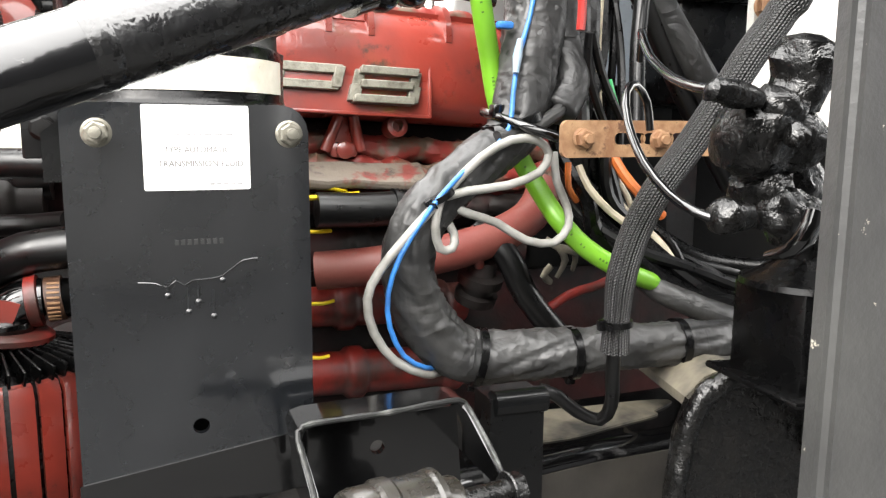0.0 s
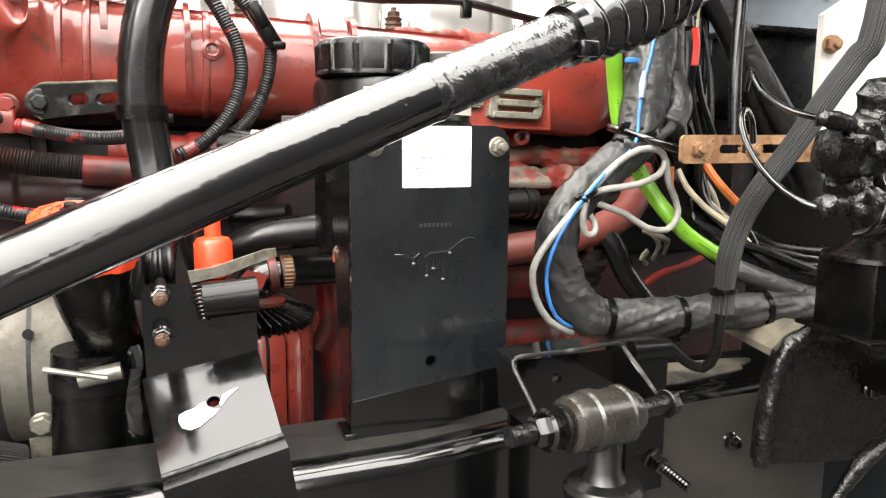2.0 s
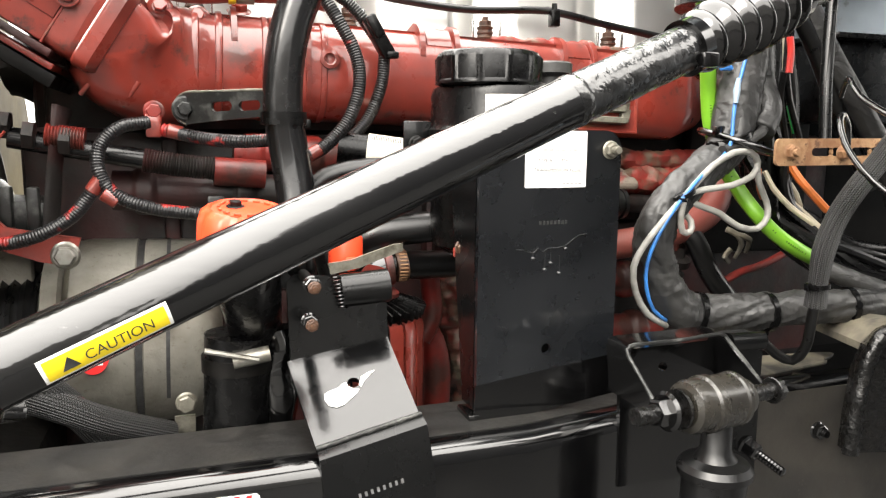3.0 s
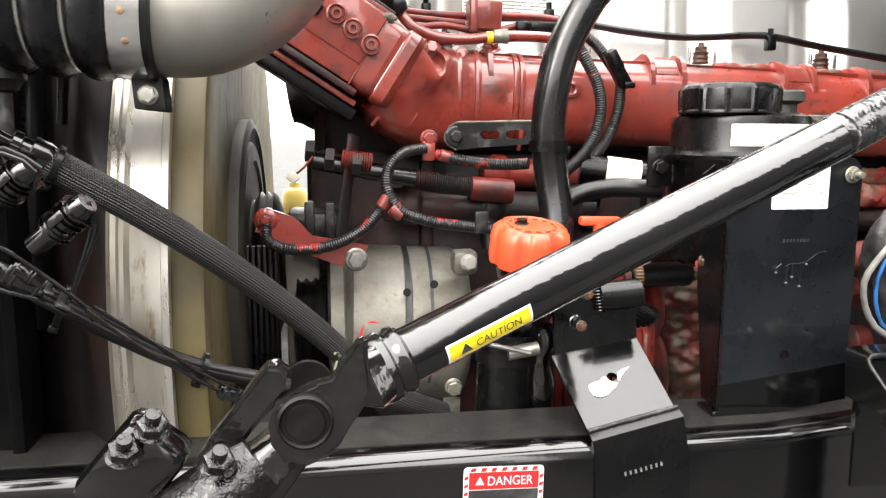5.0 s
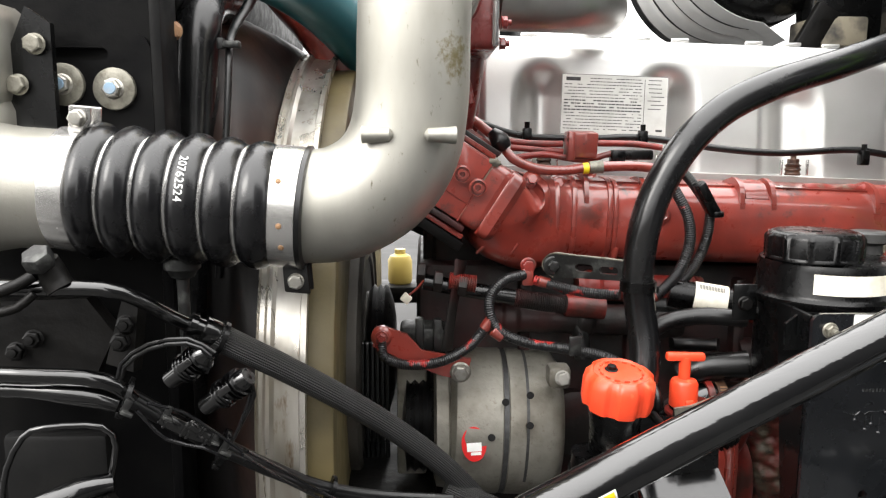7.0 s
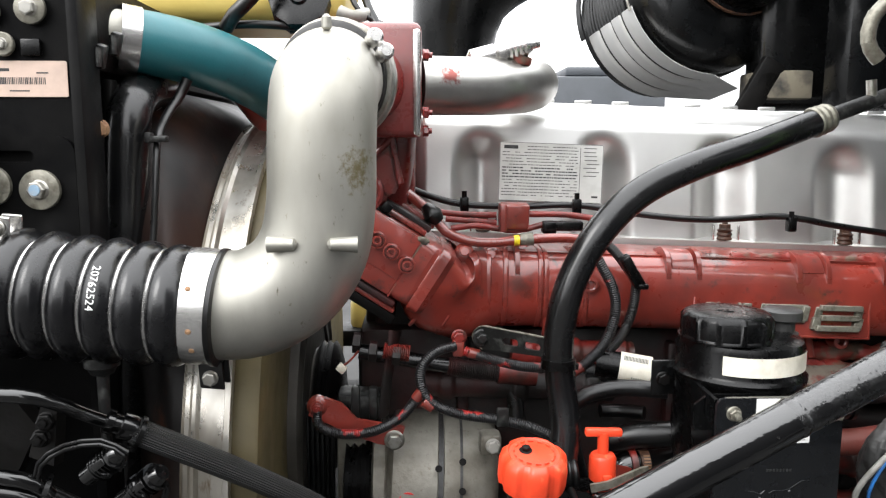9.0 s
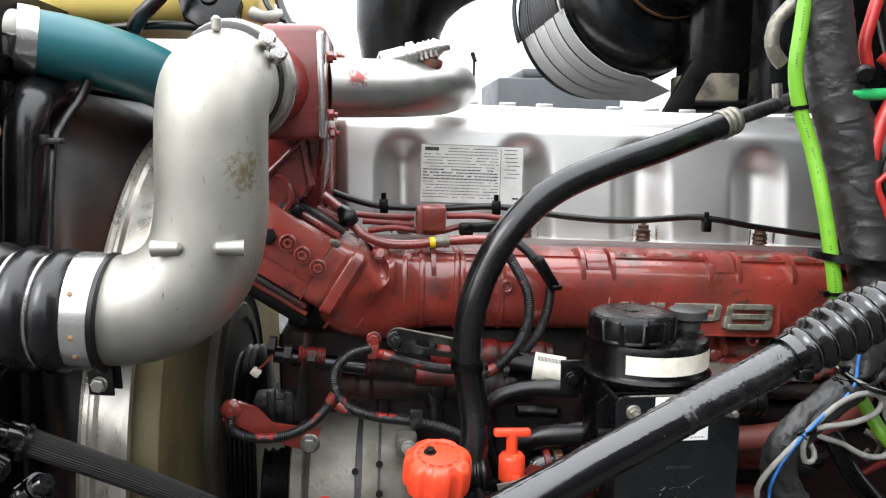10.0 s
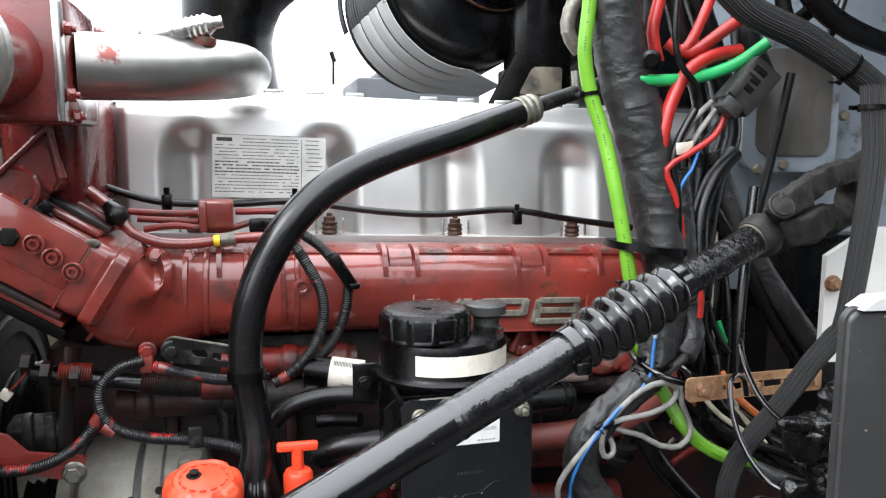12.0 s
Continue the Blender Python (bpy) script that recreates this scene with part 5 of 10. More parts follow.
# vertical black side tube
tb = thing("shroud_tube", (-0.62, 0.68, 0.9), "upright black tube beside the fan shroud", "tube")
bm = BM()
tube(bm, [(-0.6530, 0.6800, 1.1981), (-0.6388, 0.6800, 1.3995), (-0.6282, 0.6800, 1.5494), (-0.6195, 0.6800, 1.6574), (-0.6178, 0.6920, 1.6893), (-0.6190, 0.7300, 1.7046), (-0.6166, 0.7900, 1.7127)], 0.0245, seg=28)
part("tube", bm, HOSE, tb)
bm = BM()
box(bm, (-0.6414, 0.6900, 1.6930), (0.012, 0.02, 0.05), bevel=0.003)
part("bracket", bm, DULL, tb)

# fan shroud, ring and fan
FC = Vector((-0.55, 1.06, 1.19))
sh = thing("fan_shroud", (-0.58, 1.06, 0.7), "rust-stained black fan shroud with aluminium ring", "fan shroud")
bm = BM()
loops = []
for k in range(13):
    f = k / 12
    x = -0.655 + 0.107 * f
    pw = 9 - 7 * f ** 0.6
    ry_, rz_ = 0.36 + (0.487 - 0.36) * f ** 1.3, 0.53 + (0.487 - 0.53) * f ** 1.6
    loop = []
    for j in range(96):
        a = 2 * math.pi * j / 96
        c, d = math.cos(a), math.sin(a)
        q = (abs(c) ** pw + abs(d) ** pw) ** (-1 / pw)
        loop.append(Vector((x, FC.y + ry_ * q * c, FC.z + rz_ * q * d)))
    loops.append(loop)
rings(bm, loops, caps=False)
part("cone", bm, SHROUD, sh)
bm = BM()
ringp = [(0.487, 0.004), (0.490, 0.005), (0.486, 0.007), (0.486, 0.012), (0.491, 0.016), (0.491, 0.020), (0.486, 0.024), (0.486, 0.050), (0.492, 0.052), (0.492, 0.058), (0.480, 0.058), (0.480, 0.004), (0.487, 0.004)]
loops = [[Vector((-0.552 + h, FC.y + r * math.cos(2 * math.pi * j / 120), FC.z + r * math.sin(2 * math.pi * j / 120))) for j in range(120)] for r, h in ringp]
rings(bm, loops, caps=False)
part("ring", bm, ALU, sh, "bare aluminium fan ring")
bm = BM()
box(bm, (-0.70, 1.08, 1.775), (0.13, 0.94, 0.11), bevel=0.02)
part("top_tank", bm, DULL, rad)
fan = thing("cooling_fan", FC, "olive plastic engine cooling fan at rest", "fan")
bm = BM()
lathe(bm, [(0.13, -0.04), (0.14, -0.03), (0.14, 0.02), (0.10, 0.03), (0, 0.03)], align((-0.515, FC.y, FC.z), (1, 0, 0)), 40)
part("hub", bm, DULL, fan)
bm = BM()
loops = [[Vector((x, FC.y + r * math.cos(2 * math.pi * j / 96), FC.z + r * math.sin(2 * math.pi * j / 96))) for j in range(96)] for r, x in ((0.462, -0.507), (0.470, -0.506), (0.472, -0.471), (0.470, -0.467), (0.462, -0.469), (0.462, -0.507))]
rings(bm, loops, caps=False)
part("outer_ring", bm, OLIVE, fan)
bm = BM()
loops = [[Vector((x, FC.y + r * math.cos(2 * math.pi * j / 96), FC.z + r * math.sin(2 * math.pi * j / 96))) for j in range(96)] for r, x in ((0.466, -0.468), (0.455, -0.4665), (0.40, -0.471), (0.30, -0.477), (0.21, -0.480), (0.21, -0.485), (0.30, -0.482), (0.40, -0.477), (0.466, -0.474))]
rings(bm, loops, caps=False)
part("rim_face", bm, OLIVE, fan)
for i in range(9):
    a0 = 2 * math.pi * i / 9 + radians(184)
    bm = BM()
    loops = []
    for k in range(9):
        r = 0.13 + (0.462 - 0.13) * k / 8
        tw = radians(38 - 6 * k / 8)
        half = 0.08 + 0.13 * k / 8
        row = []
        for s, th in ((-1, 0.004), (-0.5, 0.006), (0, 0.007), (0.5, 0.006), (1, 0.004)):
            da = s * half * math.cos(tw) / r
            row.append(Vector((-0.497 + s * half * math.sin(tw) * 0.22 + th * 0.5, FC.y + r * math.cos(a0 + da), FC.z + r * math.sin(a0 + da))))
        back = [Vector((p.x - 0.005, p.y, p.z)) for p in row[::-1]]
        loops.append(row + back)
    rings(bm, loops)
    part("blade", bm, OLIVE, fan)

# pulleys and belts
pul = thing("drive_pulley", (-0.42, 1.05, 1.19), "dark grooved drive pulley behind the fan", "pulley")
bm = BM()
pr = [(0.20, -0.03), (0.219, -0.03), (0.222, -0.02), (0.222, 0.0), (0.216, 0.004), (0.208, 0.005), (0.203, 0.0), (0.188, -0.002), (0.183, 0.003), (0.16, 0.004), (0.155, 0.0), (0.10, 0.0), (0.095, 0.006), (0.0, 0.006)]
lathe(bm, pr, align((-0.466, 1.07, 1.19), (1, 0, 0)), 72)
part("disc", bm, HUB, pul)
bm = BM()
lathe(bm, [(0.10, 0.0)] + [(0.112 if i % 2 else 0.106, 0.004 + 0.005 * i) for i in range(7)] + [(0.08, 0.042), (0.06, 0.045), (0.0, 0.045)], align((-0.462, 1.07, 1.19), (1, 0, 0)), 64)
part("grooved_wheel", bm, RUBBER, pul)

# ---- alternator ----
alt = thing("alternator", (-0.25, 0.86, 1.05), "weathered grey cast alternator with drive pulley", "alternator")
AC = Vector((-0.25, 0.885, 1.135))
bm = BM()
lathe(bm, [(0.05, -0.085), (0.09, -0.083), (0.103, -0.075), (0.106, -0.06), (0.106, -0.012), (0.1035, -0.010), (0.1035, -0.004), (0.106, -0.002), (0.106, 0.05), (0.102, 0.065), (0.09, 0.075), (0.05, 0.08)], align(AC, (1, 0, SLOPE)), 56)
part("housing", bm, ALTERNATOR, alt)
# vent holes are flat discs, their shaded depth given by a near-black colour
for p in ((-0.2254, 0.7840, 1.2076), (-0.2260, 0.7760, 1.1680), (-0.2779, 0.7740, 1.1521), (-0.2589, 0.7820, 1.1988)):
    bm = BM()
    lathe(bm, [(0.005, -0.002), (0.005, 0.0012), (0, 0.0012)], align(p, (0, -1, 0.4)), 14)
    part("vent_hole", bm, NEAR_BLACK, alt, "dark vent hole")
bm = BM()
lathe(bm, [(0.104, -0.0035), (0.1048, -0.0035), (0.1048, 0.0035), (0.104, 0.0035)], align(AC + Vector((-0.007, 0, 0)), (1, 0, SLOPE)), 56)
part("joint_line", bm, INK, alt, "dark joint line")
bm = BM()
lathe(bm, [(0.1055, -0.002), (0.1064, -0.002), (0.1064, 0.002), (0.1055, 0.002)], align(AC + Vector((0.022, 0, 0)), (1, 0, SLOPE)), 56)
part("joint_line", bm, INK, alt)
bm = BM()
lathe(bm, [(0.03, 0)] + [(0.075 if i % 2 else 0.069, 0.006 * i) for i in range(1, 9)] + [(0.03, 0.055)], align(AC + Vector((-0.15, 0, 0.0)), (1, 0, 0)), 40)
part("pulley", bm, RUBBER, alt)
bm = BM()
lathe(bm, [(0.08, 0), (0.095, 0.004), (0.098, 0.02), (0.08, 0.03)], align(AC + Vector((-0.105, 0, 0.0)), (1, 0, 0)), 48)
part("front_bell", bm, ALTERNATOR, alt)
bm = BM()
box(bm, (-0.1875, 0.7900, 1.2338), (0.03, 0.03, 0.03), bevel=0.006)
part("ear", bm, ALTERNATOR, alt)
lm = facing((-0.3011, 0.7800, 1.1406), (1, 0, 0.06), (0, 0.12, 1))
bm = BM()
slab(bm, [(0.017 * math.cos(a), 0.024 * math.sin(a)) for a in [2 * math.pi * i / 28 for i in range(28)]], 0.001, lm)
lab = part("sticker", bm, RED_INK, alt, "oval red and white worn sticker")
bars([(0, -0.004, 0.02, 0.012), (0.002, -0.013, 0.014, 0.004), (-0.003, 0.006, 0.012, 0.004)], lm, WHITE, lab, lift=0.0008)
bolt(alt, (-0.1848, 0.7720, 1.2356), (0, -1, 0.1), 0.016, CAST_GREY)
bm = BM()
box(bm, (-0.3697, 0.8350, 1.2716), (0.066, 0.04, 0.05), Euler((0.1, 0.05, 0)).to_matrix(), 0.008)
box(bm, (-0.3748, 0.8120, 1.2859), (0.012, 0.016, 0.046), bevel=0.003)
box(bm, (-0.3502, 0.8120, 1.2846), (0.012, 0.016, 0.046), bevel=0.003)
part("mounting_ear", bm, STRAP, alt)
bm = BM()
box(bm, (-0.3865, 0.87, 1.1505), (0.0430, 0.02, 0.1810), bevel=0.004)
part("front_plate", bm, ALTERNATOR, alt)
belt = thing("drive_belt", (-0.4455, 0.95, 0.8940), "black ribbed drive belt ahead of the alternator", "belt")
for k in range(6):
    bm = BM()
    box(bm, (-0.4690 + 0.0470 * (k + 0.5) / 6, 0.95, 1.0550), (0.0072, 0.012 + 0.004 * (k % 2), 0.3620), bevel=0.002)
    part("belt_rib", bm, RUBBER, belt)
# red adjusting bracket with cable lug
arm = thing("alternator_bracket", (-0.37, 0.79, 1.22), "red painted alternator adjusting bracket with bolt", "bracket")
af = facing((-0.3687, 0.7900, 1.2623), (1, 0, -0.28))
bm = BM()
slab(bm, [(-0.07, 0.012), (-0.055, 0.024), (-0.03, 0.022), (-0.005, 0.006), (0.045, 0.01), (0.062, 0.012), (0.062, -0.018), (0.03, -0.02), (-0.01, -0.016), (-0.05, -0.008), (-0.07, -0.006)], 0.008, af)
part("arm", bm, RED, arm)
bolt(arm, (-0.3200, 0.7850, 1.2404), (0, -1, 0), 0.018, ZINC, washer=1.2)
bm = BM()
lathe(bm, [(0.0145, -0.004), (0.0145, 0.003), (0.012, 0.006), (0.009, 0.007), (0.009, 0.010), (0.0, 0.010)], align((-0.4249, 0.7900, 1.2888), (0, -1, 0)), 24)
term = part("terminal", bm, RED, arm)
bolt(term, (-0.4249, 0.7810, 1.2888), (0, -1, 0), 0.011, RED_PIPE, stud=0.004)

# ---- oil filler with orange cap ----
CP = Vector((-0.1575, 0.6000, 1.2865))
oil = thing("oil_filler", (CP.x, CP.y, 1.05), "black oil filler neck with orange-red screw cap", "oil filler")
bm = BM()
tube(bm, [CP + Vector((0, 0.0, -0.012)), CP + Vector((0.002, 0.012, -0.045)), CP + Vector((0.01, 0.06, -0.10)), CP + Vector((0.02, 0.12, -0.17)), CP + Vector((0.02, 0.15, -0.30))], [0.034, 0.028, 0.025, 0.025, 0.025], seg=24)
part("neck", bm, PLASTIC, oil)
bm = BM()
cm = align(CP + Vector((0, 0, -0.018)), (0.05, -0.18, 1))
wv = lambda a, r, h: 1 + (0.05 * math.tanh(5 * (math.cos(7 * a) + 0.45)) if r > 0.03 else 0)
lathe(bm, [(0.032, -0.006), (0.036, -0.005), (0.0375, 0.002), (0.0375, 0.021), (0.0355, 0.030), (0.031, 0.034), (0.030, 0.0345), (0.0285, 0.033), (0.0, 0.035)], cm, 96, wv)
cap = part("cap", bm, ORANGE, oil, "orange-red plastic screw cap")
bm = BM()
for i in range(14):
    a = 2 * math.pi * i / 14
    box(bm, cm @ Vector((0.023 * math.cos(a), 0.023 * math.sin(a), 0.0345)), (0.006, 0.002, 0.002), cm.to_3x3() @ Matrix.Rotation(a + 1.57, 3, "Z"), 0.0006)
part("raised_print", bm, ORANGE, cap)
bolt(cap, cm @ Vector((-0.008, 0.006, 0.034)), cm.to_3x3() @ Vector((0, 0, 1)), 0.009, DULL, washer=1.3)
# lower neck clamp, seen below the shaft
bm = BM()
tube(bm, [(-0.1612, 0.6600, 1.1801), (-0.1653, 0.6600, 1.0863)], 0.032, seg=20)
part("lower_tube", bm, PLASTIC, oil)
bm = BM()
lathe(bm, [(0.033, -0.007), (0.034, -0.007), (0.034, 0.007), (0.033, 0.007)], align((-0.1623, 0.6600, 1.1544), (0, 0, 1)), 30)
part("clamp_band", bm, DULL, oil)
bm = BM()
tube(bm, [(-0.1700, 0.6240, 1.1640), (-0.1380, 0.6240, 1.1690)], 0.0072, seg=14)
tube(bm, [(-0.1936, 0.6150, 1.1781), (-0.1484, 0.6150, 1.1664)], 0.0025, seg=8)
part("worm_clamp", bm, ZINC, oil, "bright worm drive hose clamp")

bm = BM()
tube(bm, [(-0.1270, 0.6520, 1.1850), (-0.1250, 0.6520, 1.1670), (-0.1280, 0.6520, 1.1420), (-0.1270, 0.6520, 1.1170), (-0.1290, 0.6520, 1.0860), (-0.1310, 0.6520, 1.0610)], [0.014, 0.017, 0.0145, 0.018, 0.015, 0.015], seg=20, step=0.004, lumps=0.12)
solo("knobbly_hose", bm, GLOSS, "lumpy glossy black hose beside the oil filler", "hose")

# ---- dipstick ----
tp = Vector((-0.0605, 0.6650, 1.2968))
dip = thing("dipstick", (tp.x, tp.y, 1.1), "orange-red plastic T-handle dipstick in its tube", "dipstick")
bm = BM()
box(bm, tp, (0.046, 0.011, 0.010), Euler((0, 0.02, 0)).to_matrix(), 0.003)
tube(bm, [tp, tp + Vector((0, 0, -0.035))], 0.007, seg=14)
lathe(bm, [(0.013, 0), (0.0165, 0.003), (0.0165, 0.03), (0.014, 0.034), (0.007, 0.036)], align(tp + Vector((0, 0, -0.062)), (0, 0, 1)), 24)
box(bm, tp + Vector((0.002, -0.014, -0.055)), (0.012, 0.010, 0.014), bevel=0.003)
part("handle", bm, ORANGE, dip)
bm = BM()
tube(bm, [tp + Vector((0, 0, -0.06)), tp + Vector((0.0, 0.03, -0.16)), tp + Vector((0.01, 0.12, -0.28))], 0.010, seg=14)
part("tube", bm, RED_DIRTY_DARK, dip)

# ---- power steering reservoir ----
RC = Vector((0.113, 0.693, 1.243))
res = thing("steering_reservoir", (RC.x, RC.y, 1.1), "black plastic power steering reservoir with ribbed cap", "reservoir")
bm = BM()
R0 = 0.078
lathe(bm, [(R0 * 0.8, 0.0), (R0 * 0.95, 0.008), (R0 * 0.97, 0.02), (R0 * 0.97, 0.112), (R0 * 1.0, 0.116), (R0 * 1.03, 0.120), (R0 * 1.03, 0.125), (R0 * 0.99, 0.128), (R0 * 0.97, 0.131), (R0 * 0.97, 0.160), (R0 * 0.94, 0.167), (R0 * 0.8, 0.171), (R0 * 0.6, 0.172)], align(RC, (0, 0, 1)), 56)
part("body", bm, PLASTIC, res)
bm = BM()
cc = RC + Vector((-0.024, -0.016, 0.168))
lathe(bm, [(0.048, 0), (0.0535, 0.002), (0.0535, 0.004), (0.052, 0.006), (0.0525, 0.027), (0.050, 0.032), (0.046, 0.034), (0.030, 0.0345), (0.0, 0.0335)], align(cc, (0, 0, 1)), 168, lambda a, r, h: 1 + (0.035 if (r > 0.0495 and 0.005 < h < 0.028 and math.cos(12 * a) > 0.86) else 0))
cp_ = part("cap", bm, PLASTIC, res, "ribbed black screw cap")
bars([(0.0, 0.004, 0.012, 0.003), (-0.004, -0.002, 0.004, 0.01), (0.008, -0.003, 0.006, 0.003)], align(cc + Vector((0, 0, 0.0338)), (0, 0, 1)), PLASTIC, cp_, name="cast_mark", thick=0.001)
bm = BM()
lathe(bm, [(0.02, 0), (0.021, 0.016), (0.016, 0.018), (0.016, 0.03), (0.024, 0.034), (0.024, 0.044), (0.021, 0.046), (0, 0.046)], align(RC + Vector((0.058, 0.012, 0.152)), (0, 0, 1)), 28)
part("breather", bm, GREYPOST, res, "grey breather")
bm = BM()
loops = []
for zz in (0.1355, 0.1585):
    loops.append([RC + Vector((R0 * 0.985 * math.sin(a), -R0 * 0.985 * math.cos(a), zz)) for a in [radians(-36 + 100 * i / 20) for i in range(21)]])
rings(bm, loops, close=False)
part("blank_label", bm, CREAM_LABEL, res, "blank cream label strip")
bm = BM()
box(bm, (0.0215, 0.7000, 1.3545), (0.03, 0.004, 0.045), bevel=0.002)
part("side_tab", bm, SATIN, res)
bolt(res, (0.0207, 0.6980, 1.3535), (0, -1, 0), 0.014, DULL)
bm = BM()
slab(bm, [(-0.05, -0.03), (0.06, -0.03), (0.06, 0.0), (0.045, 0.012), (-0.035, 0.012), (-0.05, 0.0)], 0.004, facing((0.0794, 0.6120, 1.3503), (1, 0, 0)))
part("front_bracket", bm, SATIN, res)
bolt(res, (0.0684, 0.6080, 1.3456), (0, -1, 0), 0.014, ZINC)

# ---- fluid plate standing on the rail ----
pb = thing("reservoir_bracket", (0.11, 0.583, 1.10), "black steel bracket plate with a white fluid label", "bracket plate")
pf = facing((0.1145, 0.583, 1.235), (1, 0.02, 0))
bm = BM()
slab(bm, [(-0.072, -0.13), (0.072, -0.118), (0.072, 0.117), (0.0705, 0.123), (0.067, 0.1285), (0.062, 0.132), (0.056, 0.1335), (-0.062, 0.1335), (-0.068, 0.1315), (-0.072, 0.126)], 0.005, pf, holes=[(-0.001, -0.071, 0.0052, 0)])
part("plate", bm, PLATE, pb)
bm = BM()
rings(bm, [[Vector((0.042, 0.586, 1.365)), Vector((0.047, 0.586, 1.365)), Vector((0.047, 0.66, 1.365)), Vector((0.042, 0.66, 1.365))], [Vector((0.042, 0.586, 1.11)), Vector((0.047, 0.586, 1.11)), Vector((0.047, 0.615, 1.11)), Vector((0.042, 0.615, 1.11))]])
part("side_flange", bm, SATIN, pb)
bm = BM()
slab(bm, [(-0.075, -0.028), (0.072, -0.010), (0.072, 0.03), (-0.075, 0.012)], 0.0012, facing((0.116, 0.5800, 1.123), (1, 0.02, 0)))
part("lower_overlap", bm, GLOSS, pb)
bm = BM()
box(bm, (0.1145, 0.640, 1.165), (0.07, 0.004, 0.08), bevel=0.001)
part("rear_plate", bm, DULL, pb)
bm = BM()
box(bm, (0.041, 0.594, 1.1045), (0.012, 0.034, 0.006), bevel=0.002)
part("foot", bm, GLOSS, pb)
for p in ((0.0621, 0.5800, 1.3507), (0.1738, 0.5800, 1.3505)):
    bolt(pb, p, (0, -1, 0), 0.012, NUT, washer=1.1, stud=0.008, name="nut")
lf = facing((0.1179, 0.5798, 1.3419), (1, 0.02, 0))
bm = BM()
slab(bm, rounded(0.0625, 0.0515, 0.0015), 0.0006, lf)
lab = part("fluid_label", bm, WHITE, pb, "white printed fluid label")
bars([(-0.012 + 0.0062 * i, 0.0085, 0.0045, 0.0016) for i in range(6)] + [(0.008 + 0.0042 * i, -0.022, 0.003, 0.0014) for i in range(5)], lf, FAINT_INK, lab)
lettering("TYPE AUTOMATIC", 0.0036, lf @ Matrix.Translation((0.0, -0.001, 0.0004)), GREY_INK_GLINT, lab, width=0.038)
lettering("TRANSMISSION FLUID", 0.0036, lf @ Matrix.Translation((0.002, -0.0095, 0.0004)), GREY_INK_GLINT, lab, width=0.05)
# stamped number and dried drips
bars([(-0.013 + 0.0038 * i, 0.0, 0.0022, 0.0034) for i in range(8)], facing((0.1166, 0.5803, 1.2840), (1, 0.02, 0)), STAMP, pb, name="stamped_bar")
bm = BM()
for p, q in (((0.0970, 0.5800, 1.2610), (0.0970, 0.5800, 1.2510)), ((0.1090, 0.5800, 1.2570), (0.1090, 0.5800, 1.2400)), ((0.1150, 0.5800, 1.2600), (0.1150, 0.5800, 1.2460)), ((0.1240, 0.5800, 1.2530), (0.1240, 0.5800, 1.2360)), ((0.1300, 0.5800, 1.2630), (0.1300, 0.5800, 1.2590))):
    lathe(bm, [(0.0021, -0.001), (0.0019, 0.0006), (0.001, 0.0014), (0, 0.0016)], align(q, (0, -1, 0)), 12)
    tube(bm, [p, q], 0.0006, seg=6)
tube(bm, [(0.0800, 0.5800, 1.2600), (0.0900, 0.5800, 1.2590), (0.0970, 0.5800, 1.2560), (0.1020, 0.5800, 1.2600), (0.1070, 0.5800, 1.2570), (0.1120, 0.5800, 1.2600), (0.1200, 0.5800, 1.2600), (0.1260, 0.5800, 1.2610), (0.1300, 0.5800, 1.2620), (0.1370, 0.5800, 1.2670), (0.1430, 0.5800, 1.2710), (0.1520, 0.5800, 1.2720)], 0.0006, seg=6)
part("drip", bm, PLATE, pb, "dried paint drips")

# ---- engine mount bracket over the rail ----
eb = thing("mount_bracket", (-0.07, 0.57, 1.05), "bent black steel bracket over the frame rail", "bracket")
bm = BM()
A0, A1 = Vector((-0.1230, 0.6240, 1.1600)), Vector((-0.0290, 0.6270, 1.1750))
B0, B1 = Vector((-0.1110, 0.5400, 1.1100)), Vector((-0.0220, 0.5400, 1.1300))
hf = facing((-0.0697, 0.5893, 1.1461), A1 - A0, A0 - B0)
slab(bm, [(-0.0481, -0.0560), (0.0429, -0.0555), (0.0459, 0.0425), (-0.0494, 0.0425)], 0.006, hf @ Matrix.Translation((0, 0, -0.003)), holes=[(0, 0, 0.0055, 0)])
part("slope", bm, LACQUER, eb)
bm = BM()
tube(bm, [B0, B0.lerp(B1, 0.5), B1], 0.0024, seg=10, step=0.003, lumps=0.15)
part("worn_edge", bm, STRAP, eb, "edge worn through the paint")
bm = BM()
C0, C1 = Vector((B0.x + 0.003, 0.5252, 1.0820)), Vector((B1.x + 0.008, 0.5252, 1.0820))
dd = Vector((0, 0.005, 0))
drop = Vector((0.004, 0, -0.10))
E0, E1 = Vector((B0.x + 0.001, 0.5300, B0.z - 0.006)), Vector((B1.x + 0.002, 0.5300, B1.z - 0.006))
rings(bm, [[B0, B1, B1 + dd, B0 + dd], [E0, E1, E1 + dd, E0 + dd], [C0, C1, C1 + dd, C0 + dd], [C0 + drop, C1 + drop, C1 + drop + dd, C0 + drop + dd]])
front = part("front", bm, SATIN, eb)
nf = facing((C0 + C1) / 2 + Vector((0, -0.0006, -0.006)), E1 - E0, (0, 0, 1))
# stamped number: its bright reflection is painted as grey bars
bars([(-0.018 + 0.0052 * i, 0, 0.0022, 0.0042) for i in range(8)], nf, GREY_INK_GLINT, front, name="stamped_bar")
bm = BM()
uf = facing((A0 + A1) / 2 + Vector((0, 0.003, 0)), A1 - A0, (0, 0.1, 1))
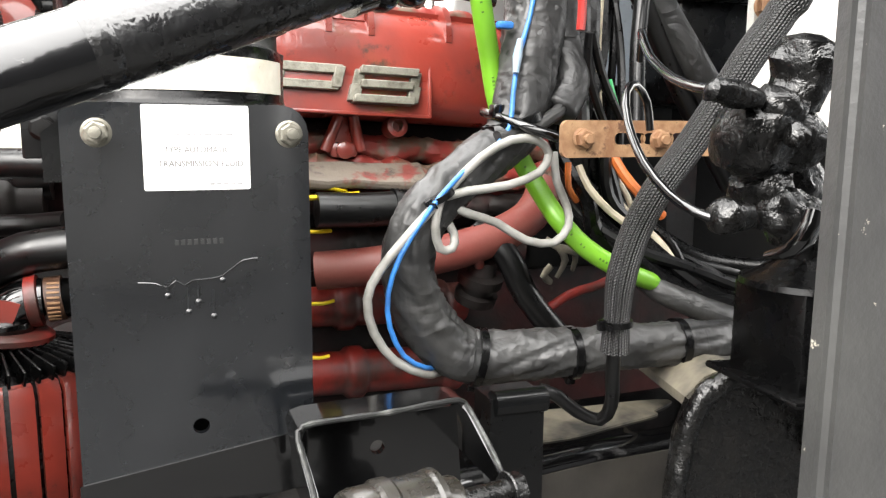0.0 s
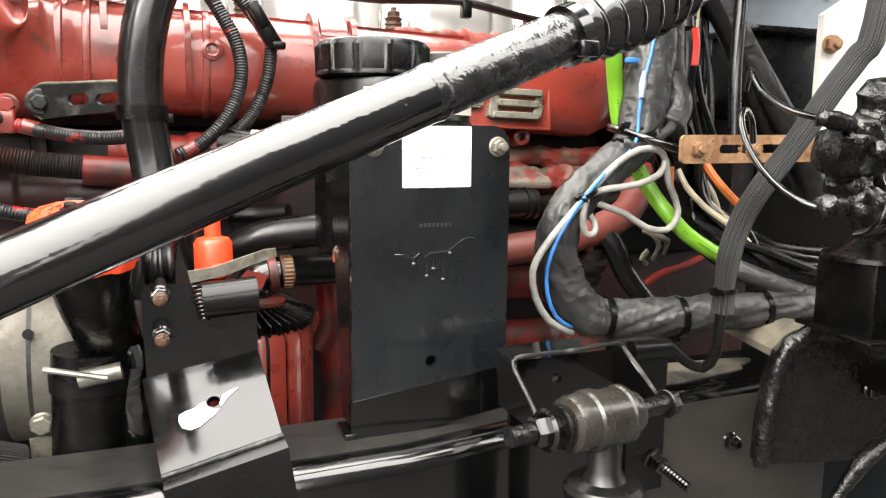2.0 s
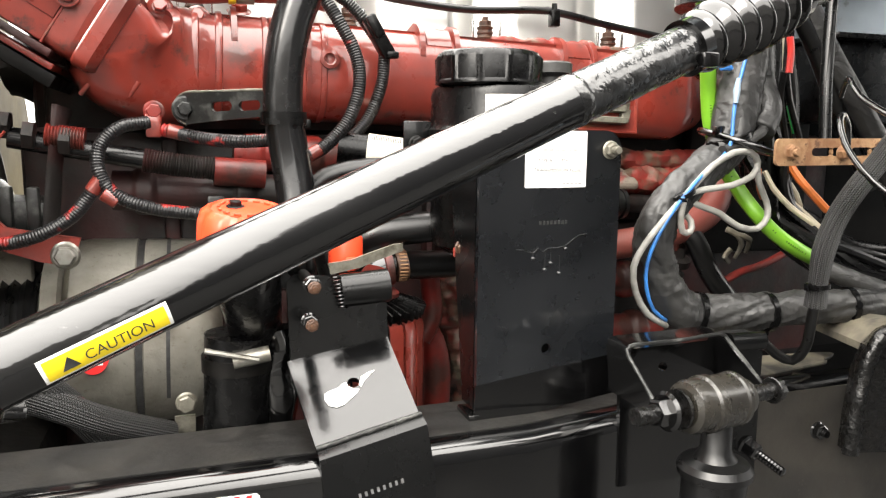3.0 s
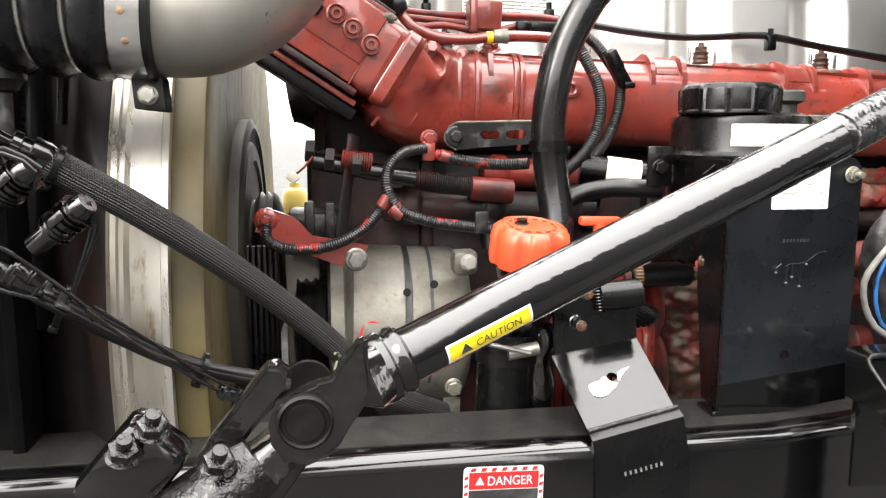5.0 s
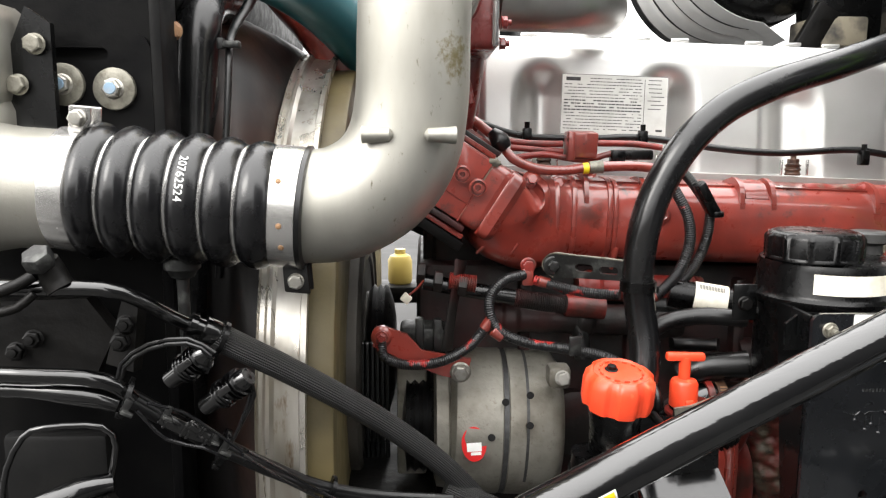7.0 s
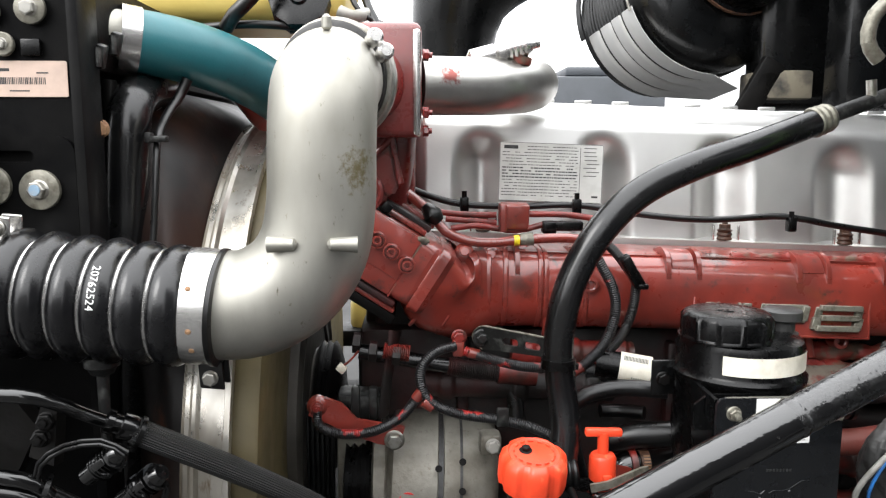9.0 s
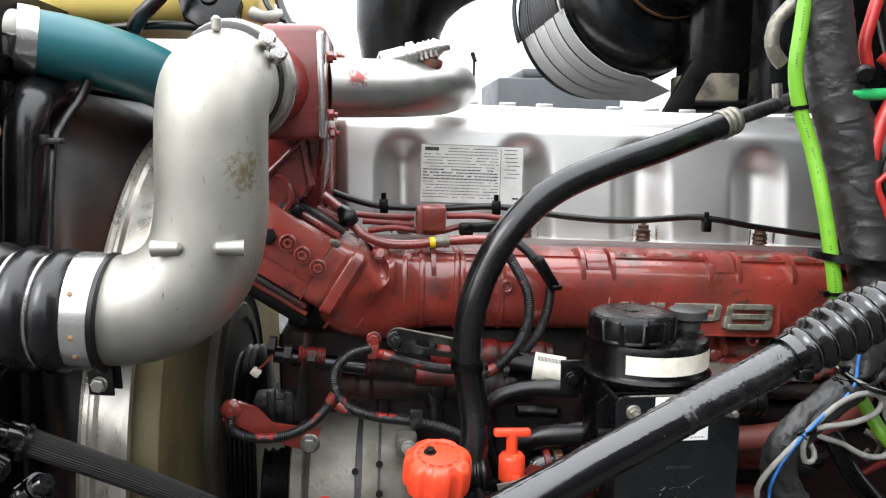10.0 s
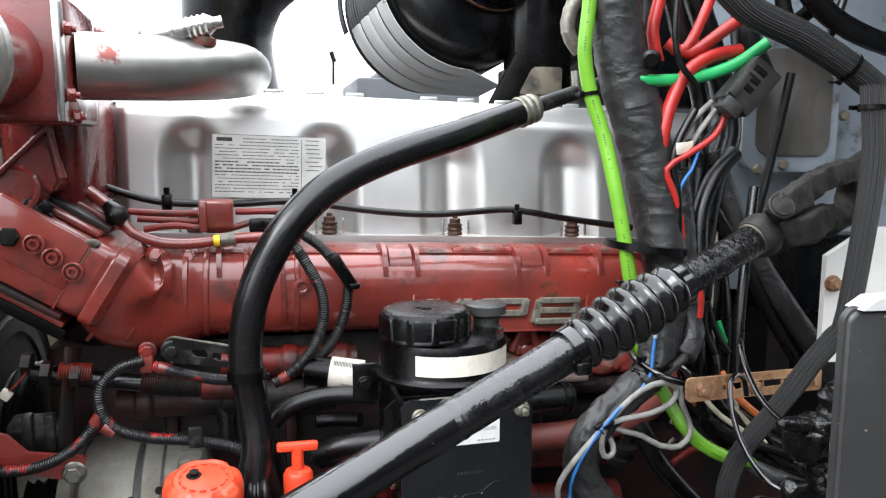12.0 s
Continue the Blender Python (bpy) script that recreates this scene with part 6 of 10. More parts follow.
ui = uf.inverted()
PT = [tuple((ui @ Vector(p))[:2]) for p in ((-0.1196, 0.6350, 1.1586), (-0.0290, 0.6350, 1.1717), (-0.0289, 0.6350, 1.2118), (-0.0677, 0.6350, 1.2088), (-0.0771, 0.6350, 1.2216), (-0.0832, 0.6350, 1.2346), (-0.1139, 0.6350, 1.2378), (-0.1211, 0.6350, 1.2304))]
slab(bm, PT, 0.006, uf)
part("upright", bm, SATIN, eb)
bm = BM()
tube(bm, [(-0.0732, 0.6280, 1.2212), (-0.0284, 0.6280, 1.2240)], 0.0155, seg=20)
part("rolled_ear", bm, SATIN, eb)
hf = hf @ Matrix.Translation((0, 0, 0.0006))
for spot in ([(-0.0288, -0.0113), (-0.0276, -0.0051), (-0.0226, -0.0029), (-0.0152, -0.0023), (-0.0100, 0.0012), (-0.0062, 0.0019), (-0.0058, -0.0031), (-0.0019, -0.0074), (0.0027, -0.0092), (-0.0011, -0.0132), (-0.0075, -0.0168), (-0.0139, -0.0210), (-0.0216, -0.0219), (-0.0271, -0.0178)], [(0.0036, -0.0046), (0.0079, 0.0036), (0.0145, 0.0062), (0.0217, 0.0071), (0.0155, 0.0029), (0.0094, -0.0019), (0.0049, -0.0072)]):
    bm = BM()
    slab(bm, spot, 0.0006, hf)
    part("bare_patch", bm, WHITE, eb, "white patch of bare worn metal")
bm = BM()
top, foot = Vector((-0.078, 0.622, 1.237)), Vector((-0.072, 0.622, 1.206))
turns = 9
tube(bm, [top.lerp(foot, i / (turns * 8)) + Vector((math.cos(i * math.pi / 4), -math.sin(i * math.pi / 4), 0)) * 0.0042 for i in range(turns * 8 + 1)], 0.0009, seg=6, smooth=False)
part("spring", bm, GLOSS, eb, "small coiled return spring")
for p in ((-0.1059, 0.5680, 1.2375), (-0.1059, 0.5843, 1.2018)):
    bm = BM()
    tube(bm, [Vector(p), Vector((p[0], 0.632, p[2]))], 0.005, seg=10)
    part("stud", bm, DULL, eb)
    bolt(eb, Vector(p) + Vector((0, 0.016, 0)), (0, -1, 0), 0.0115, GLOSS)
    bolt(eb, p, (0, -1, 0), 0.0085, RUST_DARK, stud=0.003)
bm = BM()
rings(bm, [[Vector(p) + Vector((0, dy, 0)) for p in ((-0.0840, 0.6280, 1.2470), (-0.0820, 0.6280, 1.2370), (-0.0530, 0.6340, 1.2410), (-0.0330, 0.6400, 1.2470), (-0.0080, 0.6480, 1.2530), (-0.0090, 0.6480, 1.2600), (-0.0180, 0.6450, 1.2600), (-0.0430, 0.6370, 1.2540), (-0.0620, 0.6320, 1.2490))] for dy in (-0.002, 0.002)])
part("lever", bm, NUT, eb, "bare dusty cast lever")

# ---- filter with ribbed red body behind ----
ff = thing("fuel_filter", (0.02, 0.82, 1.0), "ribbed red canister filter with black finned top", "filter")
FX = Vector((-0.023, 0.745, 1.1700))
bm = BM()
lathe(bm, [(0.062, -0.19), (0.064, -0.185), (0.064, -0.172), (0.0585, -0.168), (0.0585, -0.004), (0.056, 0.0), (0.02, 0.012), (0.0, 0.012)], align(FX, (0, 0, 1)), 60)
part("canister", bm, PLASTIC, ff, "black canister core")
for i in range(20):
    bm = BM()
    loops = []
    for r, z in ((0.0575, -0.164), (0.0625, -0.158), (0.0632, -0.09), (0.0632, -0.010), (0.0605, -0.002), (0.054, 0.0005), (0.054, -0.004)):
        loops.append([FX + Vector((rr * math.cos(a), rr * math.sin(a), zz)) for rr, zz, a in [(r, z, 2 * math.pi * (i + 0.41 * k) / 20) for k in (-1, -0.5, 0, 0.5, 1)] + [(r - 0.003, z - 0.001, 2 * math.pi * (i + 0.41 * k) / 20) for k in (1, 0, -1)]])
    rings(bm, loops)
    part("red_panel", bm, RED, ff)
for i in range(40):
    a = 2 * math.pi * i / 40
    bm = BM()
    box(bm, FX + Vector((0.042 * math.cos(a), 0.042 * math.sin(a), 0.012)), (0.048, 0.0022, 0.012), Matrix.Rotation(a + 0.12, 3, "Z") @ Matrix.Rotation(0.3, 3, "Y"), 0.0008)
    part("fin", bm, PLASTIC, ff)
bm = BM()
lathe(bm, [(0.0, 0.020), (0.030, 0.020), (0.034, 0.023), (0.034, 0.027), (0.030, 0.030), (0.0, 0.031)], align(FX, (0.12, 0, 1)), 36)
part("head", bm, RED_PIPE, ff, "chipped red flange")
bm = BM()
lathe(bm, [(0.024, 0.028), (0.0255, 0.031), (0.0255, 0.036), (0.022, 0.039), (0.018, 0.040)], align(FX, (0, 0, 1)), 32)
part("collar", bm, GLOSS, ff)
bm = BM()
tube(bm, [(-0.0200, 0.7450, 1.1850), (-0.0190, 0.7450, 1.2030), (-0.0140, 0.7450, 1.2150), (-0.0020, 0.7450, 1.2200), (0.0080, 0.7450, 1.2210)], [0.018, 0.0185, 0.0185, 0.0175, 0.017], seg=24)
part("elbow", bm, GLOSS, ff, "black elbow with chipped paint")
bm = BM()
pe = Vector((-0.0190, 0.7450, 1.2120)) + Vector((0, -0.0205, 0.0))
slab(bm, [(-0.013, 0.010), (-0.006, 0.016), (0.006, 0.013), (0.013, 0.010), (0.009, 0.0), (0.0, -0.017), (-0.005, -0.014), (-0.012, -0.002)], 0.0016, facing(pe, (1, 0.1, 0)))
part("red_patch", bm, RED, ff, "patch of old red paint")
bm = BM()
lathe(bm, [(0.017, -0.005), (0.0205, -0.004), (0.0205, 0.004), (0.017, 0.005)], align((0.0010, 0.7450, 1.2200), (1, 0, 0.12)), 28)
part("elbow_ring", bm, RED_PIPE, ff)
ca = Vector((0.0160, 0.7450, 1.2210))
bm = BM()
lathe(bm, [(0.016, -0.006), (0.0178, -0.006), (0.0178, 0.006), (0.016, 0.006)], align(ca, (1, 0, 0.1)), 28)
hc = part("hose_clamp", bm, RUST_DARK, ff, "rusty worm clamp")
for i in range(9):
    bm = BM()
    a = radians(13 * i - 52)
    box(bm, ca + Vector((0.0, -0.0180 * math.cos(a), 0.0180 * math.sin(a))), (0.009, 0.0012, 0.0018), Euler((-a, 0, 0)).to_matrix(), 0.0003)
    part("thread", bm, RUST, hc)
cable("barb_hose", [(0.0140, 0.7450, 1.2210), (0.0360, 0.7550, 1.2190), (0.0630, 0.7650, 1.2170), (0.0980, 0.7750, 1.2150)], 0.0158, RUBBER, "short black hose from the filter behind the plate", "hose", seg=20)
bb = thing("barb_bolt", (0.0490, 0.6350, 1.2545), "bolt and red tab holding the short hose", "bolt")
bolt(bb, (0.0467, 0.6320, 1.2562), (0, -1, 0), 0.012, RUST_DARK)
bm = BM()
box(bm, (0.0474, 0.6400, 1.2505), (0.014, 0.004, 0.010), bevel=0.002)
part("tab", bm, RED, bb)

# red return pipe behind the bracket
cable("coolant_pipe", [(0.0430, 0.8300, 1.1520), (0.0630, 0.8250, 1.1330), (0.0770, 0.8200, 1.1100), (0.0830, 0.8150, 1.0770), (0.0800, 0.8100, 1.0280), (0.0760, 0.8100, 0.9770)], 0.0165, RED_PIPE, "bent sooty red coolant pipe", "pipe", seg=20)
cable("coolant_pipe", [(0.0673, 0.8000, 1.1959), (0.0712, 0.8000, 1.1472), (0.0571, 0.8000, 1.1203)], 0.012, RED_PIPE, "thin sooty red pipe on the block", "pipe", seg=16)

# ---- steering shaft ----
SA, SB = Vector((-0.3181, 0.375, 1.2328)), Vector((0.0716, 0.468, 1.3880))
S = lambda k: SA + (SB - SA) * k
sd = (SB - SA).normalized()
shf = thing("steering_shaft", S(0.6), "glossy black steering shaft with rubber bellows", "steering shaft")
bm = BM()
tube(bm, [S(-0.02), S(0.3), S(0.6), S(0.985)], 0.0195, seg=40, step=0.03)
part("tube", bm, SHAFT, shf)
bm = BM()
tube(bm, [S(0.985), S(1.0), S(1.012)], [0.0196, 0.0204, 0.0195], seg=40, step=0.004, lumps=0.03)
part("weld_seam", bm, SLEEVE, shf)
bm = BM()
tube(bm, [S(1.01), S(1.15), S(1.34)], 0.0193, seg=40, step=0.006, lumps=0.012)
part("outer_sleeve", bm, SLEEVE, shf)
bm = BM()
lathe(bm, [(0.022, -0.006), (0.0235, -0.006), (0.0235, 0.006), (0.022, 0.006)], align(S(1.31), sd), 36)
box(bm, S(1.31) + Vector((0.004, -0.022, -0.012)), (0.016, 0.008, 0.012), bevel=0.002)
part("bellows_clamp", bm, GLOSS, shf)
bm = BM()
lb = (S(1.64) - S(1.32)).length
pr = []
nb = 7
for i in range(nb * 8 + 1):
    f = i / (nb * 8)
    r0 = 0.0195 + 0.0035 * math.sin(math.pi * f)
    pr.append((r0 + 0.0085 * math.sin(math.pi * ((f * nb) % 1.0)) ** 1.3 * (0.65 + 0.35 * math.sin(math.pi * f)), f * lb))
lathe(bm, pr, align(S(1.32), sd), 44)
part("bellows", bm, GLOSS, shf, "pleated glossy rubber bellows", angle=60)
bm = BM()
lathe(bm, [(0.017, 0), (0.022, 0.001), (0.022, 0.012), (0.017, 0.013)], align(S(1.63), sd), 32)
part("end_collar", bm, GLOSS, shf)
bm = BM()
tube(bm, [S(1.6), S(1.8), S(2.0)], [0.0165, 0.0175, 0.0185], seg=28, step=0.006, lumps=0.05)
part("inner_shaft", bm, TAR, shf)

# upper joint: two forged forks about a cross


def forged(points, sizes, name="fork_arm", side=(0, 1, 0)):
    """A rough forged arm: a swept section with a pitted, rust-crusted skin."""
    bm = BM()
    section_sweep(bm, points, sizes, step=0.003, side=side, seg=28)
    for v_ in bm.verts:
        v_.co += Vector((noise.noise(v_.co * 90), noise.noise(v_.co * 90 + Vector((5, 2, 1))), noise.noise(v_.co * 90 + Vector((1, 8, 3))))) * 0.0026 + Vector((1, -1, 1)) * 0.0016 * noise.noise(v_.co * 210)
    return part(name, bm, JOINT, shf, angle=70)


bm = BM()
lathe(bm, [(0.015, -0.012), (0.0205, -0.010), (0.0235, -0.004), (0.0245, 0.002), (0.0245, 0.008), (0.021, 0.014), (0.016, 0.016)], align(S(1.93), sd), 36)
part("collar", bm, JOINT, shf)
bm = BM()
lathe(bm, [(0.0175, -0.002), (0.0192, -0.002), (0.0192, 0.003), (0.0175, 0.003)], align(S(1.905), sd), 32)
part("worn_ring", bm, DUSTY, shf, "scraped bare ring")
forged([(0.453, 0.565, 1.527), (0.464, 0.545, 1.537), (0.484, 0.54, 1.544), (0.515, 0.545, 1.557)], [(0.019, 0.012, 4), (0.016, 0.010, 5), (0.019, 0.011, 6), (0.011, 0.010, 6)])
forged([(0.469, 0.6, 1.535), (0.51, 0.615, 1.544), (0.548, 0.62, 1.562)], [(0.016, 0.010, 3), (0.015, 0.009, 3), (0.014, 0.009, 3)])
forged([(0.43, 0.535, 1.559), (0.441, 0.53, 1.567), (0.478, 0.54, 1.583), (0.518, 0.555, 1.597), (0.567, 0.575, 1.602)], [(0.008, 0.008, 3), (0.0155, 0.009, 5), (0.013, 0.009, 7), (0.012, 0.011, 7), (0.014, 0.016, 5)])
forged([(0.574, 0.58, 1.6), (0.581, 0.585, 1.574), (0.569, 0.59, 1.547), (0.549, 0.6, 1.533)], [(0.016, 0.02, 3), (0.015, 0.02, 3), (0.013, 0.014, 3), (0.011, 0.010, 3)])
cap_n = Vector((-0.12, -0.86, 0.5))
bm = BM()
lathe(bm, [(0.0145, -0.004), (0.0145, 0.001), (0.013, 0.0022), (0.0118, 0.0012), (0.0112, 0.0026), (0.0, 0.003)], align((0.434, 0.52, 1.568), cap_n), 30)
part("bearing_cap", bm, JOINT, shf)
bm = BM()
tube(bm, [Vector((0.447, 0.535, 1.564)), Vector((0.528, 0.6, 1.554))], 0.0105, seg=18)
part("cross_pin", bm, DULL, shf)
bm = BM()
tube(bm, [(0.569, 0.58, 1.598), (0.629, 0.6, 1.623), (0.721, 0.63, 1.661)], 0.016, seg=20)
part("column_stub", bm, JOINT, shf)
# lower joint and gear input
lc = Vector((-0.3689, 0.3650, 1.1984))
def fork_plate(name, outline, at, thick, rough=0.0012):
    """A forged plate with rounded rims and a paint-clogged, uneven skin."""
    bm = BM()
    slab(bm, outline, thick, facing(at))
    bmesh.ops.bevel(bm, geom=[e for e in bm.edges if len(e.link_faces) == 2 and e.calc_face_angle(0) > 0.9], offset=0.003, segments=2, affect="EDGES")
    bmesh.ops.triangulate(bm, faces=bm.faces[:])
    bmesh.ops.subdivide_edges(bm, edges=[e for e in bm.edges if e.calc_length() > 0.006], cuts=2)
    for v_ in bm.verts:
        v_.co += Vector((noise.noise(v_.co * 70), noise.noise(v_.co * 70 + Vector((4, 1, 6))), noise.noise(v_.co * 70 + Vector((2, 7, 3))))) * rough + Vector((0, 1, 0)) * (0.0022 * noise.noise(v_.co * 48) + 0.0009 * noise.noise(v_.co * 150))
    return part(name, bm, YOKE, shf, angle=50)


EAR = [(0.0380, 0.0540), (0.0400, 0.0190), (0.0320, 0.0030), (0.0210, -0.0140), (0.0130, -0.0230), (-0.0010, -0.0280), (-0.0150, -0.0240), (-0.0220, -0.0130), (-0.0240, 0.0000), (-0.0180, 0.0140), (-0.0040, 0.0220), (0.0140, 0.0280), (0.0250, 0.0430), (0.0310, 0.0520)]
fork_plate("yoke_ear", EAR, (-0.3670, 0.3420, 1.2110), 0.011)
bm = BM()
section_sweep(bm, [S(0.0), S(-0.03), S(-0.06)], [(0.021, 0.024, 2.5), (0.021, 0.033, 4), (0.012, 0.030, 4)], step=0.005, side=(0.1, 1, -0.1))
part("lower_yoke", bm, YOKE, shf)
for y, n_ in ((0.3355, -1), (0.4085, 1)):
    bm = BM()
    lathe(bm, [(0.0175, -0.004), (0.0175, 0.0015), (0.0158, 0.003), (0.0145, 0.0012), (0.0125, 0.0012), (0.0118, 0.0024), (0.0, 0.0028)], align((-0.3680, y, 1.2130), (0, n_, 0)), 32)
    part("bearing_cap", bm, DULL, shf)
bm = BM()
tube(bm, [(-0.3680, 0.345, 1.2010), (-0.3680, 0.40, 1.2010)], 0.012, seg=18)
part("cross_pin", bm, DULL, shf)
fork_plate("fork_arm", [(0.0200, 0.0330), (0.0280, 0.0260), (0.0260, 0.0170), (-0.0010, -0.0140), (-0.0170, -0.0320), (-0.0360, -0.0320), (-0.0230, -0.0130), (0.0050, 0.0240), (0.0120, 0.0320)], (-0.4040, 0.3560, 1.2130), 0.020)
lo_ = Vector((-0.4355, 0.3500, 1.1356))
bm = BM()
section_sweep(bm, [lc, lc.lerp(lo_, 0.35), lc.lerp(lo_, 0.7), lo_], [(0.013, 0.020, 4), (0.018, 0.022, 4), (0.024, 0.026, 3), (0.026, 0.027, 3)], step=0.006)
part("gear_yoke", bm, YOKE, shf)
bm = BM()
lathe(bm, [(0.0195, -0.012), (0.0235, -0.011), (0.0245, -0.006), (0.0245, 0.001), (0.0225, 0.003), (0.0225, 0.006), (0.024, 0.008), (0.024, 0.012), (0.0195, 0.015)], align(S(0.008), sd), 36)
part("slip_collar", bm, YOKE, shf)
bm = BM()
for i in range(22):
    random.seed(100 + i)
    q = S(-0.06) + Vector((random.gauss(0, 0.010), random.gauss(-0.016, 0.004), random.gauss(0.014, 0.006)))
    tube(bm, [q, q + Vector((random.gauss(0, 0.004), random.gauss(0, 0.002), random.gauss(0, 0.004)))], 0.001, seg=5, smooth=False)
tagged(part("grease_debris", bm, GREASE, shf), "greenish dried grease", kind="stuff")
gi = thing("steering_gear", (-0.4626, 0.3600, 1.1692), "black steering gear input with clamp bolts", "steering gear")
bm = BM()
g0, g1 = lc, Vector((-0.4490, 0.3400, 1.1421))
tube(bm, [g0 + (g1 - g0) * 0.35, g0 + (g1 - g0) * 0.7, g1], [0.024, 0.027, 0.028], seg=24, lumps=0.05)
part("input_shaft", bm, TAR, gi)
bm = BM()
box(bm, (-0.4755, 0.3600, 1.1802), (0.045, 0.04, 0.06), Euler((0, 0.7, 0)).to_matrix(), 0.008)
part("clamp", bm, GLOSS, gi)
for p in ((-0.4592, 0.3400, 1.2107), (-0.4750, 0.3350, 1.1979), (-0.4203, 0.3300, 1.1900)):
    bolt(gi, p, (0.2, -0.5, 0.9), 0.016, TAR, stud=0.006)
bm = BM()
box(bm, (-0.62, 0.42, 0.95), (0.22, 0.16, 0.22), bevel=0.02)
part("gear_housing", bm, DULL, gi)
# caution strip on the shaft
cs0, cs1 = Vector((-0.2724, 0.3740, 1.2410)), Vector((-0.2156, 0.3920, 1.2580))
cax = S(((cs0 + cs1) / 2 - SA).dot(sd) / (SB - SA).length)
ca = thing("caution_sticker", cax, "yellow caution sticker with white border on the shaft", "sticker")


def wrapped(w, h, r, mat, name, parent, lift, mid):
    """A strip bent round the shaft: w along it, h round it, about the angle mid."""
    bm = BM()
    o0 = Vector((0, -1, 0))
    o0 = (o0 - sd * o0.dot(sd)).normalized()
    o1 = sd.cross(o0)
    if o1.z < 0:
        o1 = -o1
    loops = []
    for u in (-w / 2, 0, w / 2):
        loops.append([cax + sd * u + (o0 * math.cos(mid + a) + o1 * math.sin(mid + a)) * (r + lift) for a in [(-h / 2 + h * i / 10) / r for i in range(11)]])
    rings(bm, loops, close=False)
    return part(name, bm, mat, parent), o0, o1


_, o0, o1 = wrapped(0.068, 0.0155, 0.0195, WHITE, "border", ca, 0.0004, radians(-24))
wrapped(0.064, 0.0125, 0.0195, YELLOWW, "yellow_field", ca, 0.0007, radians(-24))
nrm = o0 * math.cos(radians(-24)) + o1 * math.sin(radians(-24))
cfm = Matrix.Translation(cax + nrm * 0.0203) @ Matrix((sd, nrm.cross(sd), nrm)).transposed().to_4x4()
lettering("CAUTION", 0.0062, cfm @ Matrix.Translation((0.006, 0, 0.0001)), INK, ca, width=0.036)
bm = BM()
slab(bm, [(-0.0045, -0.0032), (0.0045, -0.0032), (0, 0.0045)], 0.0004, cfm @ Matrix.Translation((-0.02, 0, 0.0003)))
part("triangle", bm, INK, ca)

# danger sticker on the rail
dg = facing((-0.1960, 0.5275, 1.0586), (1, 0, -0.026))
ds = thing("danger_sticker", dg.translation, "red, white and black danger sticker on the frame rail", "sticker")
DW, DH = 0.0760, 0.0547
bm = BM()
slab(bm, rounded(DW, DH, 0.004), 0.0006, dg)
part("border", bm, WHITE, ds, "white border with red hatching")
head_h = 0.30 * DH
bm = BM()
slab(bm, rounded(DW - 0.010, head_h, 0.0008, cy=DH / 2 - 0.005 - head_h / 2), 0.0005, dg @ Matrix.Translation((0, 0, 0.0006)))
part("field", bm, RED_INK, ds)
bm = BM()
slab(bm, rounded(DW - 0.010, DH - head_h - 0.011, 0.0008, cy=-head_h / 2 - 0.0005), 0.0005, dg @ Matrix.Translation((0, 0, 0.0006)))
part("text_field", bm, INK, ds, "black field under the red heading")
for k in range(7):
    u = -DW / 2 + 0.006 + (DW - 0.012) * k / 6.6
    bm = BM()
    slab(bm, [(u, DH / 2 - 0.0042), (u + 0.0045, DH / 2 - 0.0042), (u + 0.0062, DH / 2 - 0.0006), (u + 0.0017, DH / 2 - 0.0006)], 0.0004, dg @ Matrix.Translation((0, 0, 0.0006)))
    part("hatch", bm, RED_INK, ds)
for side in (-1, 1):
    for k in range(5):
        v_ = DH / 2 - 0.008 - (DH - 0.016) * k / 5
        e0, e1 = side * (DW / 2 - 0.0042), side * (DW / 2 - 0.0006)
        bm = BM()
        slab(bm, [(min(e0, e1), v_ - 0.0045), (max(e0, e1), v_ - 0.003), (max(e0, e1), v_), (min(e0, e1), v_ - 0.0015)], 0.0004, dg @ Matrix.Translation((0, 0, 0.0006)))
        part("hatch", bm, RED_INK, ds)
lettering("DANGER", 0.0088, dg @ Matrix.Translation((0.006, DH / 2 - 0.005 - head_h / 2, 0.0009)), WHITE, ds, width=DW * 0.56)
bm = BM()
slab(bm, [(-0.004, -0.0036), (0.004, -0.0036), (0, 0.0040)], 0.0004, dg @ Matrix.Translation((-DW * 0.30, DH / 2 - 0.005 - head_h / 2, 0.0010)))
part("triangle", bm, WHITE, ds)

# ---- big black hose over the engine ----
bh = thing("coolant_hose", (-0.1, 0.69, 1.2), "thick black hose arching over the engine", "hose")
bm = BM()
tube(bm, [(-0.1126, 0.6600, 1.2180), (-0.1095, 0.6700, 1.2562), (-0.1037, 0.6800, 1.2947), (-0.1081, 0.6900, 1.3414), (-0.1137, 0.6900, 1.3912), (-0.1083, 0.6900, 1.4468), (-0.0919, 0.6950, 1.4936), (-0.0605, 0.7000, 1.5437), (-0.0100, 0.7150, 1.5866), (0.0570, 0.7300, 1.6169), (0.1467, 0.7600, 1.6430), (0.2471, 0.8000, 1.6745)], [0.0185, 0.0185, 0.0185, 0.0185, 0.0185, 0.0188, 0.0188, 0.0188, 0.0187, 0.0187, 0.0185, 0.0178], seg=28)
part("rubber", bm, HOSE, bh)
fd = Vector((0.3469, 0.8300, 1.7069)) - Vector((0.2390, 0.8000, 1.6722))
bm = BM()
lathe(bm, [(0.0195, 0), (0.021, 0.003), (0.019, 0.009), (0.0205, 0.013), (0.0185, 0.019), (0.020, 0.023), (0.018, 0.029), (0.012, 0.033)], align((0.2414, 0.8000, 1.6730), fd), 32)
part("ferrule", bm, NUT, bh, "crimped metal ferrule")
bm = BM()
